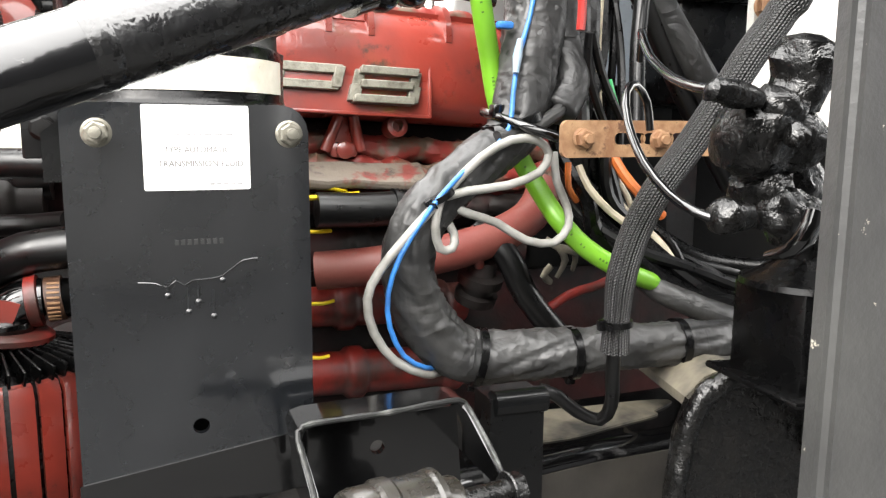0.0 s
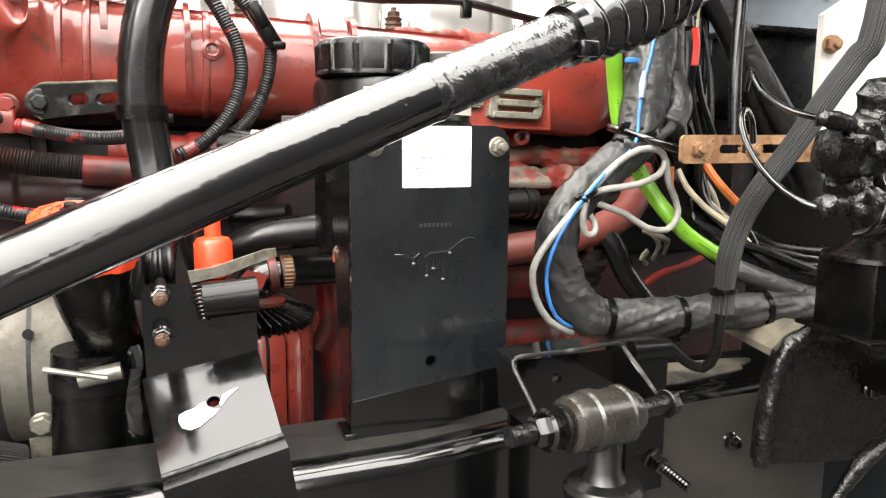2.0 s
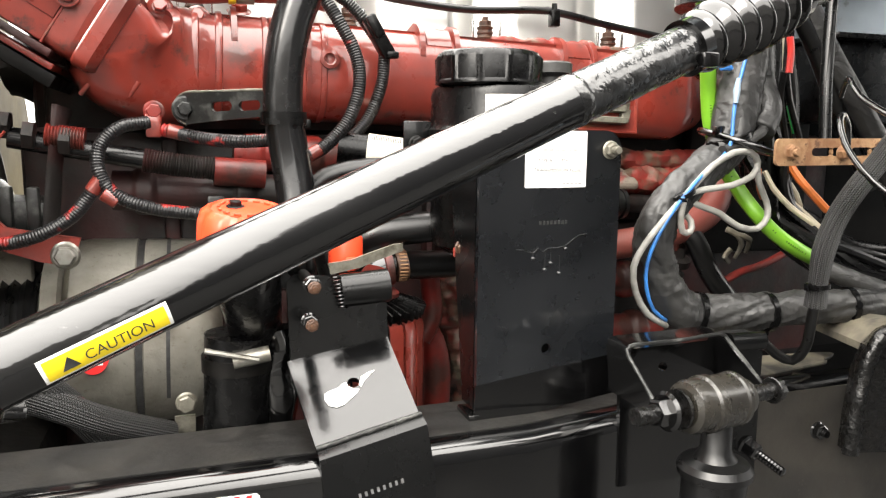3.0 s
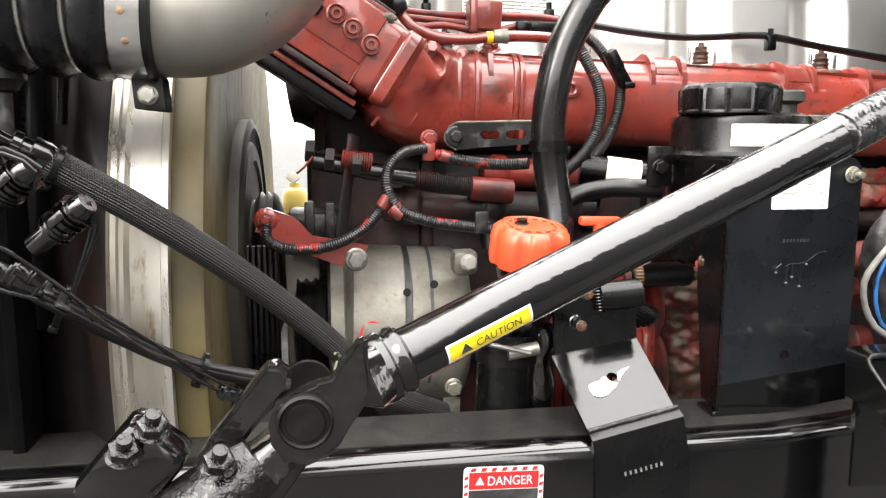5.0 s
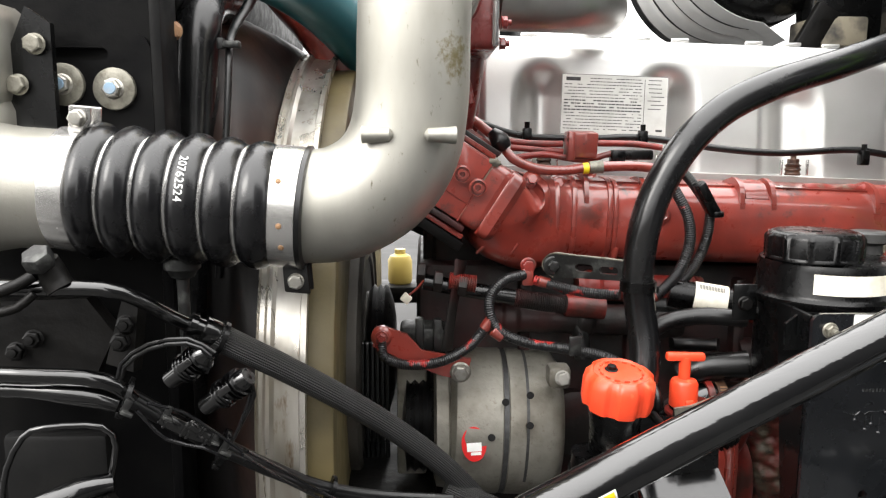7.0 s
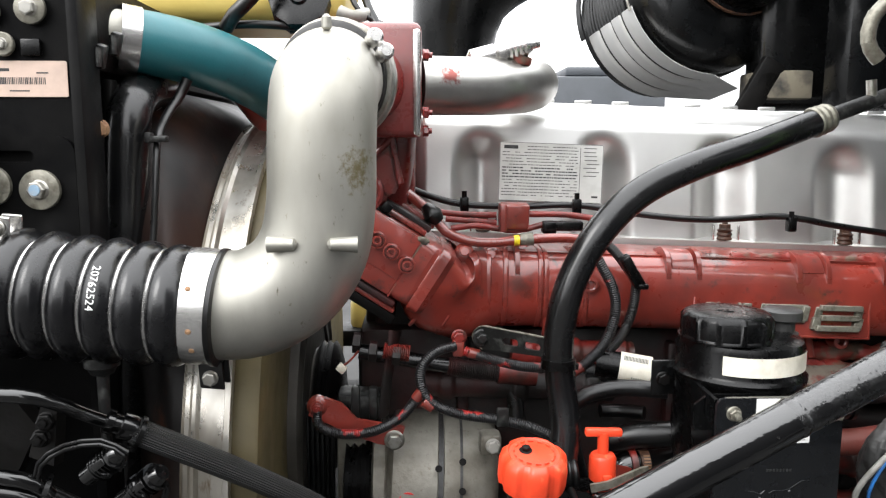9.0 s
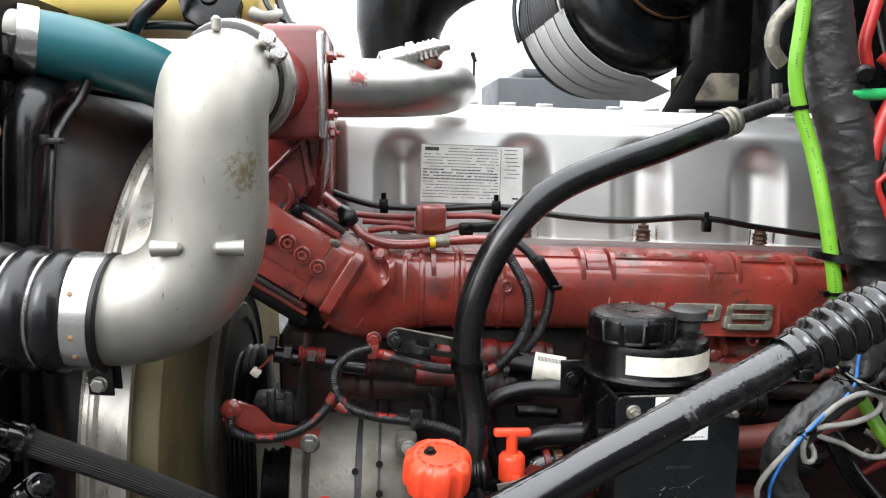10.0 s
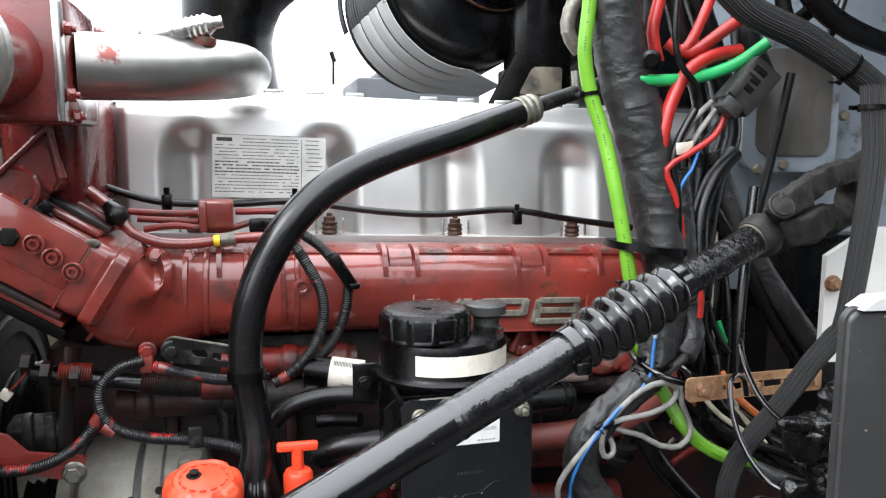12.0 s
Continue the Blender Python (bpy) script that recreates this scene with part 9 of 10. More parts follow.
# thin wires at the relay plug
for pts, r, m, lb in (([(0.4215, 0.6700, 1.6732), (0.4040, 0.6700, 1.6428), (0.3941, 0.6700, 1.6089), (0.4015, 0.6700, 1.5815), (0.4053, 0.6700, 1.5330), (0.4075, 0.6750, 1.4700), (0.4040, 0.6950, 1.4200)], 0.005, RUBBER, "thin black wires tied to the loom"),
                      ([(0.4642, 0.6650, 1.6768), (0.4468, 0.6650, 1.6428), (0.4097, 0.6650, 1.6191), (0.3857, 0.6680, 1.6022), (0.3990, 0.6680, 1.5677), (0.4120, 0.6720, 1.5253), (0.4135, 0.6760, 1.4650), (0.4080, 0.6950, 1.4150)], 0.004, RED_WIRE, "thin red wires tied to the loom"),
                      ([(0.4274, 0.6640, 1.6326), (0.4188, 0.6660, 1.6020), (0.4057, 0.6680, 1.5815), (0.4014, 0.6700, 1.5331), (0.4090, 0.6750, 1.4829)], 0.0022, BLUE, "thin blue wire beside the red wires"),
                      ([(0.4553, 0.6750, 1.6772), (0.4335, 0.6750, 1.6498), (0.4156, 0.6750, 1.6224)], 0.0035, GREYW, "grey wire to the relay plug"),
                      ([(0.4504, 0.6800, 1.6842), (0.4245, 0.6800, 1.6601), (0.4104, 0.6800, 1.6327)], 0.0035, GREYW, "grey wire to the relay plug"),
                      ([(0.4654, 0.6720, 1.6704), (0.4399, 0.6720, 1.6395), (0.4218, 0.6720, 1.6156)], 0.003, DULL, "black wire to the relay plug")):
    cable("cab_cable", pts, r, m, lb, "cable", seg=12)
# pipes, rod and hoses
for pts, r, m, lb in (([(0.3864, 0.6600, 1.8110), (0.3851, 0.6600, 1.7600), (0.3925, 0.6600, 1.7280), (0.4177, 0.6600, 1.6991)], 0.004, RUBBER, "black cable crossing the red cables"),
                      ([(0.3094, 0.8000, 1.7772), (0.3111, 0.8000, 1.8062), (0.3281, 0.8000, 1.8285), (0.3516, 0.8000, 1.8511)], 0.0095, NUT, "grey metal pipe behind the green hose"),
                      ([(0.3260, 0.8000, 1.7559), (0.3136, 0.8000, 1.7701), (0.3082, 0.8000, 1.7916), (0.3164, 0.8000, 1.8172)], 0.0095, NUT, "grey metal pipe behind the green hose"),
                      ([(0.6067, 0.7400, 1.7271), (0.5939, 0.7400, 1.6596), (0.5662, 0.7300, 1.5689), (0.5558, 0.7300, 1.5271)], 0.006, DULL, "black rod before the firewall"),
                      ([(0.4550, 0.7300, 1.6390), (0.4840, 0.7250, 1.5550), (0.5340, 0.7200, 1.4820), (0.5890, 0.7200, 1.3910), (0.6630, 0.7300, 1.2990)], 0.010, RUBBER, "dark hose behind the steering joint"),
                      ([(0.5020, 0.6600, 1.5790), (0.4820, 0.6400, 1.5040), (0.4630, 0.6200, 1.4260), (0.4580, 0.6100, 1.3620)], 0.0065, SATIN, "black rod below the steering joint"),
                      ([(0.4910, 0.7400, 1.6220), (0.5190, 0.7300, 1.5470), (0.5560, 0.7200, 1.4760), (0.6000, 0.7100, 1.4110), (0.6560, 0.7100, 1.3430), (0.7030, 0.7200, 1.2770)], 0.0155, WRAP, "dark wrapped hose behind the steering joint")):
    cable("cab_cable", pts, r, m, lb, "cable", seg=12)
for pts, r, lb in (([(0.5841, 0.7000, 1.8350), (0.6202, 0.7000, 1.8018), (0.6741, 0.7000, 1.7755), (0.7471, 0.7000, 1.7560)], 0.014, "black hose before the firewall's top"),
                   ([(0.5737, 0.7300, 1.8406), (0.5942, 0.7300, 1.7914), (0.6521, 0.7300, 1.8300), (0.7304, 0.7300, 1.8555)], 0.010, "black hose before the firewall's top"),
                   ([(0.6693, 0.7200, 1.8360), (0.6478, 0.7200, 1.7774), (0.6327, 0.7300, 1.7416)], 0.006, "black cable before the firewall's top"),
                   ([(0.4211, 0.7400, 1.8283), (0.4444, 0.7400, 1.7592), (0.4726, 0.7400, 1.6880), (0.4666, 0.7300, 1.5999), (0.4566, 0.7200, 1.5118)], 0.012, "black cable bundle behind the red cables"),
                   ([(0.4592, 0.7500, 1.8320), (0.4921, 0.7500, 1.7547), (0.5165, 0.7400, 1.6516), (0.4887, 0.7300, 1.5774), (0.4698, 0.7200, 1.4964)], 0.016, "black cable bundle behind the red cables"),
                   ([(0.5062, 0.7100, 1.6220), (0.4757, 0.7050, 1.5933), (0.4548, 0.7000, 1.5433), (0.4502, 0.6900, 1.4791)], 0.011, "black twisted cable beside the loom"),
                   ([(0.5534, 0.7600, 1.8384), (0.5484, 0.7600, 1.7797), (0.5788, 0.7600, 1.7133)], 0.02, "thick black hose behind the relay plug")):
    cable("black_cable", pts, r, RUBBER, lb, "cable", seg=14, lumps=0.05)
rl_ = thing("relay_plug", (0.4759, 0.6600, 1.6834), "black plastic relay plug hanging on its wires", "connector")
rr = (Vector((0.4977, 0.6500, 1.7164)) - Vector((0.4502, 0.6600, 1.6596))).to_track_quat("X", "Z").to_matrix()
bm = BM()
box(bm, (0.4807, 0.6550, 1.6999), (0.062, 0.036, 0.04), rr, 0.003)
part("shell", bm, SHELL, rl_)
# keyways are small blocks, near black in place of shaded slots
for k in (-0.012, 0.0, 0.012):
    bm = BM()
    box(bm, Vector((0.4807, 0.6550, 1.6999)) + rr @ Vector((0.006 + k, -0.0185, 0.006)), (0.007, 0.003, 0.018), rr, 0.0008)
    part("keyway", bm, NEAR_BLACK, rl_)
bm = BM()
box(bm, (0.4541, 0.6500, 1.6759), (0.018, 0.026, 0.026), rr, 0.003)
box(bm, (0.4588, 0.6370, 1.7014), (0.03, 0.006, 0.01), rr, 0.001)
part("latch", bm, SHELL, rl_)
bm = BM()
box(bm, (0.4082, 0.6670, 1.6279), (0.028, 0.002, 0.014), Euler((0, -0.1, 0.3)).to_matrix(), 0.001)
solo("paper_tag", bm, CREAM_LABEL, "cream paper tag on the red wires", "tag")
bm = BM()
lathe(bm, [(0.008, 0), (0.012, 0.002), (0.012, 0.014), (0.008, 0.016), (0.008, 0.024), (0, 0.024)], align((0.3714, 0.6900, 1.7340), (-0.5, -1, -0.2)), 20)
solo("air_fitting", bm, PLASTIC, "round black air fitting", "fitting")

bs = thing("braided_hose", (0.4533, 0.5500, 1.3268), "black braided sleeve hose with a bare end", "hose")
bm = BM()
tube(bm, [(0.4892, 0.4700, 1.6889), (0.4967, 0.4700, 1.6071), (0.4886, 0.4800, 1.4595), (0.4825, 0.4900, 1.4326), (0.4683, 0.5000, 1.4058), (0.4536, 0.5100, 1.3744), (0.4380, 0.5200, 1.3439), (0.4215, 0.5300, 1.3143), (0.4150, 0.5450, 1.2828), (0.4095, 0.5520, 1.2487), (0.4098, 0.5560, 1.2180), (0.4105, 0.5580, 1.1904)], [0.0115, 0.0115, 0.0112, 0.011, 0.011, 0.0108, 0.0105, 0.0108, 0.011, 0.0112, 0.0095, 0.0112], seg=24, step=0.006)
part("sleeve", bm, BRAID, bs)
cable_tie(bs, (0.4100, 0.5560, 1.2128), (-0.05, 0, 1), 0.0103)
bm = BM()
tube(bm, [(0.4100, 0.5580, 1.2001), (0.4141, 0.5650, 1.1710), (0.4245, 0.5800, 1.1396), (0.4278, 0.6000, 1.1185), (0.4079, 0.6050, 1.1267), (0.3889, 0.6050, 1.1426), (0.3759, 0.6100, 1.1473)], 0.0055, seg=14)
part("bare_tube", bm, RUBBER, bs)
b2 = thing("braided_hose", (0.5097, 0.6000, 1.7527), "thick black braided hose across the firewall", "hose")
bm = BM()
tube(bm, [(0.3984, 0.6000, 1.8117), (0.4425, 0.6000, 1.7778), (0.5097, 0.6000, 1.7527), (0.5808, 0.6000, 1.7169), (0.6565, 0.6000, 1.6692)], 0.0165, seg=24, step=0.006)
part("sleeve", bm, BRAID_FINE, b2)
cable_tie(b2, (0.5727, 0.6000, 1.7211), (0.8, 0, -0.5), 0.0172)
cable_tie(bs, (0.4918, 0.4700, 1.6674), (0, 0, 1), 0.0122)

# steel brake lines and the tarry valve
bl = thing("brake_valve", (0.44, 0.45, 1.25), "tar-coated black brake valve with steel lines", "brake valve")
for pts in ([(0.4230, 0.5600, 1.4050), (0.4130, 0.5450, 1.4200), (0.4016, 0.5300, 1.4179), (0.3946, 0.5100, 1.4018), (0.3822, 0.4700, 1.3852), (0.3765, 0.4400, 1.3779), (0.3749, 0.4200, 1.3753)],
            [(0.4267, 0.5500, 1.3554), (0.4195, 0.5450, 1.3750), (0.4024, 0.5350, 1.3856), (0.3880, 0.5250, 1.3791), (0.3805, 0.5100, 1.3585), (0.3723, 0.4800, 1.3342), (0.3729, 0.4550, 1.3171), (0.3753, 0.4350, 1.3090), (0.3848, 0.4250, 1.3044)]):
    bm = BM()
    tube(bm, pts, 0.0029, seg=12)
    part("steel_line", bm, GLOSS, bl)


def lump(p0, p1, r, mat=TAR, name="union", k=0.22):
    bm = BM()
    a, b = Vector(p0), Vector(p1)
    tube(bm, [a, a.lerp(b, 0.08), a.lerp(b, 0.35), a.lerp(b, 0.66), a.lerp(b, 0.92), b], [r * 0.25, r * 0.8, r * 1.05, r * 0.9, r * 0.8, r * 0.3], seg=26, step=0.003, lumps=k * 1.7)
    return part(name, bm, mat, bl)


lump((0.3656, 0.4200, 1.3756), (0.4040, 0.4200, 1.3715), 0.0075)
lump((0.4048, 0.4250, 1.3717), (0.4330, 0.4200, 1.3644), 0.010)
lump((0.4368, 0.4200, 1.4076), (0.4350, 0.4300, 1.3647), 0.0165)
lump((0.3922, 0.4400, 1.3516), (0.4539, 0.4300, 1.3487), 0.0225, k=0.14)
lump((0.4118, 0.4100, 1.3518), (0.4228, 0.4050, 1.3501), 0.007)
lump((0.4184, 0.4400, 1.3321), (0.4377, 0.4400, 1.3084), 0.017)
lump((0.3789, 0.4250, 1.3046), (0.4065, 0.4250, 1.3075), 0.0095)
lump((0.4151, 0.4300, 1.3100), (0.4589, 0.4300, 1.3019), 0.016)
lump((0.4526, 0.4500, 1.3485), (0.4739, 0.4600, 1.2835), 0.02, k=0.1)
bm = BM()
lathe(bm, [(0.012, 0.075), (0.014, 0.055), (0.02, 0.036), (0.034, 0.027), (0.046, 0.022), (0.047, 0.018), (0.034, 0.017)], align((0.5046, 0.4700, 1.2348), (0, 0, 1)), 40)
box(bm, (0.5046, 0.4750, 1.2200), (0.066, 0.066, 0.072), bevel=0.006)
box(bm, (0.5046, 0.4720, 1.1835), (0.096, 0.084, 0.005), Euler((0.05, 0.08, 0)).to_matrix(), 0.002)
part("canister", bm, PLASTIC, bl, "flanged satin black housing")
bm = BM()
tube(bm, [(0.4258, 0.4000, 1.3094), (0.4210, 0.4000, 1.2972), (0.4181, 0.4100, 1.2881), (0.4140, 0.4200, 1.2846)], [0.012, 0.012, 0.009, 0.004], flat=0.5)
part("spout", bm, GLOSS, bl)
# ---- near bar at the cab's edge ----
pt = thing("fender_support", (0.36, 0.30, 1.17), "dark grey speckled plastic fender support panel", "panel")
pff = facing((0.400, 0.2745, 1.35), (1, -0.1, 0.0), (0.0, 0, 1))
bm = BM()
slab(bm, rounded(0.19, 0.335, 0.012), 0.014, pff)
bmesh.ops.bevel(bm, geom=[e for e in bm.edges if len(e.link_faces) == 2 and e.calc_face_angle(0) > 1.0], offset=0.004, segments=3, affect="EDGES")
part("panel", bm, GREYPOST, pt)
bm = BM()
slab(bm, [(-0.088, 0.0), (0.09, 0.0), (0.09, 0.012), (-0.076, 0.008)], 0.02, pff @ Matrix.Translation((0.002, 0.166, 0)))
part("top_cap", bm, PALE, pt, "pale top edge")
bm = BM()
slab(bm, [(-0.03, -0.12), (0.06, -0.13), (0.06, 0.02), (0.0, -0.03)], 0.006, pff @ Matrix.Translation((0.02, 0.0, 0.009)))
part("raised_web", bm, PALE, pt)
bm = BM()
tube(bm, [(0.47, 0.31, 1.22), (0.54, 0.42, 1.16), (0.60, 0.56, 1.10)], 0.02, seg=14)
part("support_arm", bm, DULL, pt)

# ---- hanger at the rail's right ----
hg = thing("spring_hanger", (0.55, 0.56, 0.9), "tar-coated black cast hanger with a dusty top", "hanger")
o3 = Vector((0.478, 0.552, 0.85))
HP = [Vector(p) for p in ((0.4623, 0.5520, 1.0284), (0.4637, 0.5520, 1.0668), (0.4686, 0.5520, 1.1181), (0.4787, 0.5520, 1.1448), (0.4940, 0.5500, 1.1612), (0.5114, 0.5450, 1.1678), (0.5492, 0.5000, 1.1618))]
fo = facing(o3, (1, -0.25, 0))
inv = fo.inverted()
outl = [tuple((inv @ p)[:2]) for p in HP]
bm = BM()
slab(bm, outl + [(outl[-1][0] + 0.1, outl[-1][1]), (outl[-1][0] + 0.1, outl[0][1])], 0.02, fo)
part("web", bm, TAR, hg)
bm = BM()
tube(bm, [fo @ Vector((a, b, 0.012)) for a, b in outl], 0.0085, seg=14, step=0.004, lumps=0.3)
part("rim", bm, TAR, hg, "lumpy tar-coated rim")
bm = BM()
rings(bm, [[fo @ Vector((a, b, 0.0)), fo @ Vector((a, b, -0.13)), fo @ Vector((a, b - 0.008, -0.13)), fo @ Vector((a, b - 0.008, 0.0))] for a, b in outl[3:7]])
part("top", bm, DUSTY, hg, "dust-covered top flange")
bm = BM()
tube(bm, [fo @ Vector((0.05, 0.10, 0.012)), fo @ Vector((0.09, 0.17, 0.014)), fo @ Vector((0.15, 0.22, 0.014)), fo @ Vector((0.24, 0.25, 0.012))], 0.008, seg=12, lumps=0.3)
part("rib", bm, TAR, hg)
for a, b in ((0.10, 0.255), (0.15, 0.19)):
    bolt(hg, fo @ Vector((a, b, 0.012)), fo.to_3x3() @ Vector((0, 0, 1)), 0.014, GLOSS, stud=0.006)
bm = BM()
random.seed(21)
slab(bm, [(0.11 * math.cos(t_) * (1 + 0.15 * math.sin(5 * t_)), 0.03 * math.sin(t_) * (1 + 0.2 * math.sin(3 * t_ + 1))) for t_ in [2 * math.pi * i / 40 for i in range(40)]], 0.002, Matrix.Translation((0.42, 0.645, 1.102)))
solo("dust_layer", bm, DUSTY, "pale dust lying on the frame rail", "dust", kind="stuff")
rs = thing("rail_studs", (0.46, 0.52, 1.03), "black studs and nuts on the frame rail", "stud")
bolt(rs, (0.4579, 0.5880, 1.0388), (0, -1, 0), 0.015, GLOSS, stud=0.006)
bolt(rs, (0.3455, 0.5720, 1.0427), (0.3, -1, -0.35), 0.017, GLOSS, stud=0.03, head=1.6)

# ---- shock absorber and its bracket ----
sk = thing("shock_bracket", (0.22, 0.53, 1.05), "black steel U-shaped shock absorber bracket", "bracket")
loop_f = [Vector(p) for p in ((0.1677, 0.4700, 1.1263), (0.1667, 0.4970, 1.1479), (0.1632, 0.5220, 1.1713), (0.1657, 0.5240, 1.1765), (0.1728, 0.5260, 1.1786), (0.2205, 0.5280, 1.1794), (0.2664, 0.5300, 1.1804), (0.2757, 0.5300, 1.1789), (0.2805, 0.5270, 1.1731), (0.2863, 0.5000, 1.1506), (0.2872, 0.4700, 1.1333))]
mid_ = sum(loop_f, Vector()) / len(loop_f)
cen = Vector((mid_.x, 0, mid_.z - 0.02))
bm = BM()
loops = []
for p in loop_f:
    inw = Vector((cen.x - p.x, 0, cen.z - p.z)).normalized() * 0.0045
    back = Vector((p.x, 0.556, p.z))
    loops.append([p, p + inw, back + inw, back])
rings(bm, loops)
part("channel", bm, GLOSS, sk)
bm = BM()
tube(bm, [p + Vector((cen.x - p.x, 0, cen.z - p.z)).normalized() * 0.002 for p in loop_f], 0.0019, seg=8, step=0.004, lumps=0.3)
part("worn_edge", bm, STRAP, sk, "worn bare front edge")
bm = BM()
slab(bm, [(-0.05, -0.14), (0.06, -0.14), (0.05, -0.002), (-0.052, -0.004)], 0.006, facing((0.228, 0.552, 1.17)), holes=[(-0.006, -0.024, 0.005, 0)])
part("back_plate", bm, GLOSS, sk)
bm = BM()
slab(bm, [(-0.022, -0.15), (0.022, -0.15), (0.022, 0.0), (-0.022, 0.0)], 0.03, facing(Vector((0.3361, 0.5700, 1.1599)) + Vector((0, 0.015, 0))))
tube(bm, [(0.3178, 0.5750, 1.1548), (0.3602, 0.5750, 1.1539)], 0.010, seg=14)
part("rolled_top", bm, SATIN, sk)
ba, bb_ = Vector((0.1243, 0.4450, 1.1446)), Vector((0.2771, 0.4680, 1.1432))
bx = (bb_ - ba).normalized()
sa = thing("shock_absorber", ba.lerp(bb_, 0.5), "glossy black shock absorber with bushing and bolt", "shock absorber")
bm = BM()
lathe(bm, [(0.012, 0), (0.0155, 0.002), (0.0165, 0.006), (0.0165, 0.016), (0.0178, 0.018), (0.0178, 0.024), (0.0165, 0.026), (0.0165, 0.044), (0.0172, 0.046), (0.0172, 0.049), (0.0125, 0.051), (0.0125, 0.058), (0.012, 0.06)], align(ba.lerp(bb_, 0.33), bx) @ Matrix.Diagonal((1.36, 1.36, 1.15, 1)), 36)
part("bushing", bm, BUSH, sa, angle=18)
bm = BM()
tube(bm, [ba, bb_], 0.0075, seg=16)
part("pin", bm, TAR, sa)
bolt(sa, ba.lerp(bb_, 0.22), -bx, 0.021, GLOSS, name="nut", washer=1.2, stud=0.012)
bm = BM()
lathe(bm, [(0.011, 0), (0.0165, 0.0), (0.0165, 0.003), (0.011, 0.003)], align(ba.lerp(bb_, 0.28), bx), 28)
part("washer", bm, TAR, sa)
bolt(sa, bb_, bx, 0.018, TAR, name="bolt_head")
sc_ = ba.lerp(bb_, 0.59)
bm = BM()
lathe(bm, [(0.027, -0.30), (0.027, -0.066), (0.031, -0.064), (0.0315, -0.058), (0.028, -0.053), (0.018, -0.050), (0.013, -0.042), (0.012, 0.0)], align(sc_, (0, 0, 1)), 40)
part("dust_tube", bm, RUBBER, sa)

# ---- plumbing before the radiator ----
pa = thing("hydraulic_line", (-0.6343, 0.4500, 1.4194), "black hydraulic pipe leading to a braided hose", "hydraulic line")
bm = BM()
tube(bm, [(-0.7510, 0.4400, 1.4285), (-0.6953, 0.4400, 1.4264), (-0.6414, 0.4450, 1.4244), (-0.6193, 0.4600, 1.4132), (-0.5995, 0.4850, 1.3910), (-0.5817, 0.5000, 1.3765)], 0.0068, seg=18)
part("pipe", bm, GLOSS, pa)
bd = Vector((-0.5587, 0.5100, 1.3650)) - Vector((-0.5842, 0.5000, 1.3787))
bm = BM()
lathe(bm, [(0.009, 0), (0.012, 0.001), (0.012, 0.007), (0.010, 0.008), (0.010, 0.014), (0.0135, 0.015), (0.0135, 0.026), (0.012, 0.03)], align((-0.5877, 0.4980, 1.3808), bd), 26)
part("fitting", bm, GLOSS, pa)
bm = BM()
tube(bm, [(-0.5729, 0.5050, 1.3724), (-0.5471, 0.5150, 1.3547), (-0.5086, 0.5350, 1.3270), (-0.4576, 0.5700, 1.2839), (-0.4067, 0.6100, 1.2347), (-0.3559, 0.6450, 1.1809), (-0.3144, 0.6700, 1.1289), (-0.2774, 0.6900, 1.0721)], 0.0132, seg=24, step=0.008)
part("braided_hose", bm, BRAID_FINE, pa, "fine braided black hose sleeve")
cable_tie(pa, (-0.5604, 0.5100, 1.3639), bd, 0.015)
hx = thing("hex_fitting", (-0.6840, 0.4300, 1.4474), "black hexagon plug fitting with elbow", "fitting")
bm = BM()
lathe(bm, [(0.011, 0), (0.0125, 0.002), (0.0125, 0.012), (0.011, 0.014), (0.004, 0.014)], align((-0.6818, 0.4300, 1.4474), (-0.1, -0.6, 0.8)), 6)
part("hexagon", bm, STRAP, hx)
bm = BM()
tube(bm, [(-0.6826, 0.4350, 1.4503), (-0.6783, 0.4400, 1.4351), (-0.6729, 0.4400, 1.4254)], 0.012, seg=18, lumps=0.08)
part("body", bm, DULL, hx)
bm = BM()
tube(bm, [(-0.6893, 0.4300, 1.4389), (-0.7009, 0.4250, 1.4319), (-0.7168, 0.4200, 1.4259)], 0.005, seg=10)
tube(bm, [(-0.6904, 0.4300, 1.4237), (-0.7024, 0.4250, 1.4130), (-0.7183, 0.4200, 1.4090)], 0.004, seg=10)
part("arm", bm, DULL, hx)
pb2 = thing("return_line", (-0.6677, 0.4600, 1.3411), "black return pipes leading into a tied cable loom", "hydraulic line")
bm = BM()
tube(bm, [(-0.7640, 0.4500, 1.3499), (-0.7064, 0.4500, 1.3476), (-0.6654, 0.4550, 1.3438), (-0.6431, 0.4650, 1.3330), (-0.6329, 0.4750, 1.3173)], 0.0072, seg=18)
part("pipe", bm, GLOSS, pb2)
bm = BM()
tube(bm, [(-0.7777, 0.4700, 1.3289), (-0.7170, 0.4680, 1.3282), (-0.6724, 0.4680, 1.3238), (-0.6450, 0.4730, 1.3128)], [0.007, 0.008, 0.012, 0.008], seg=18, lumps=0.1)
part("second_pipe", bm, GLOSS, pb2)
random.seed(31)
STRANDS = [(0, 0, 0.0058), (0.003, -0.007, 0.0055)] + [(0.0056 * math.cos(2.4 * i) * (0.5 + 0.05 * i), -0.002 - 0.007 * math.sin(2.4 * i) * (0.5 + 0.05 * i), random.uniform(0.0024, 0.0036)) for i in range(11)]
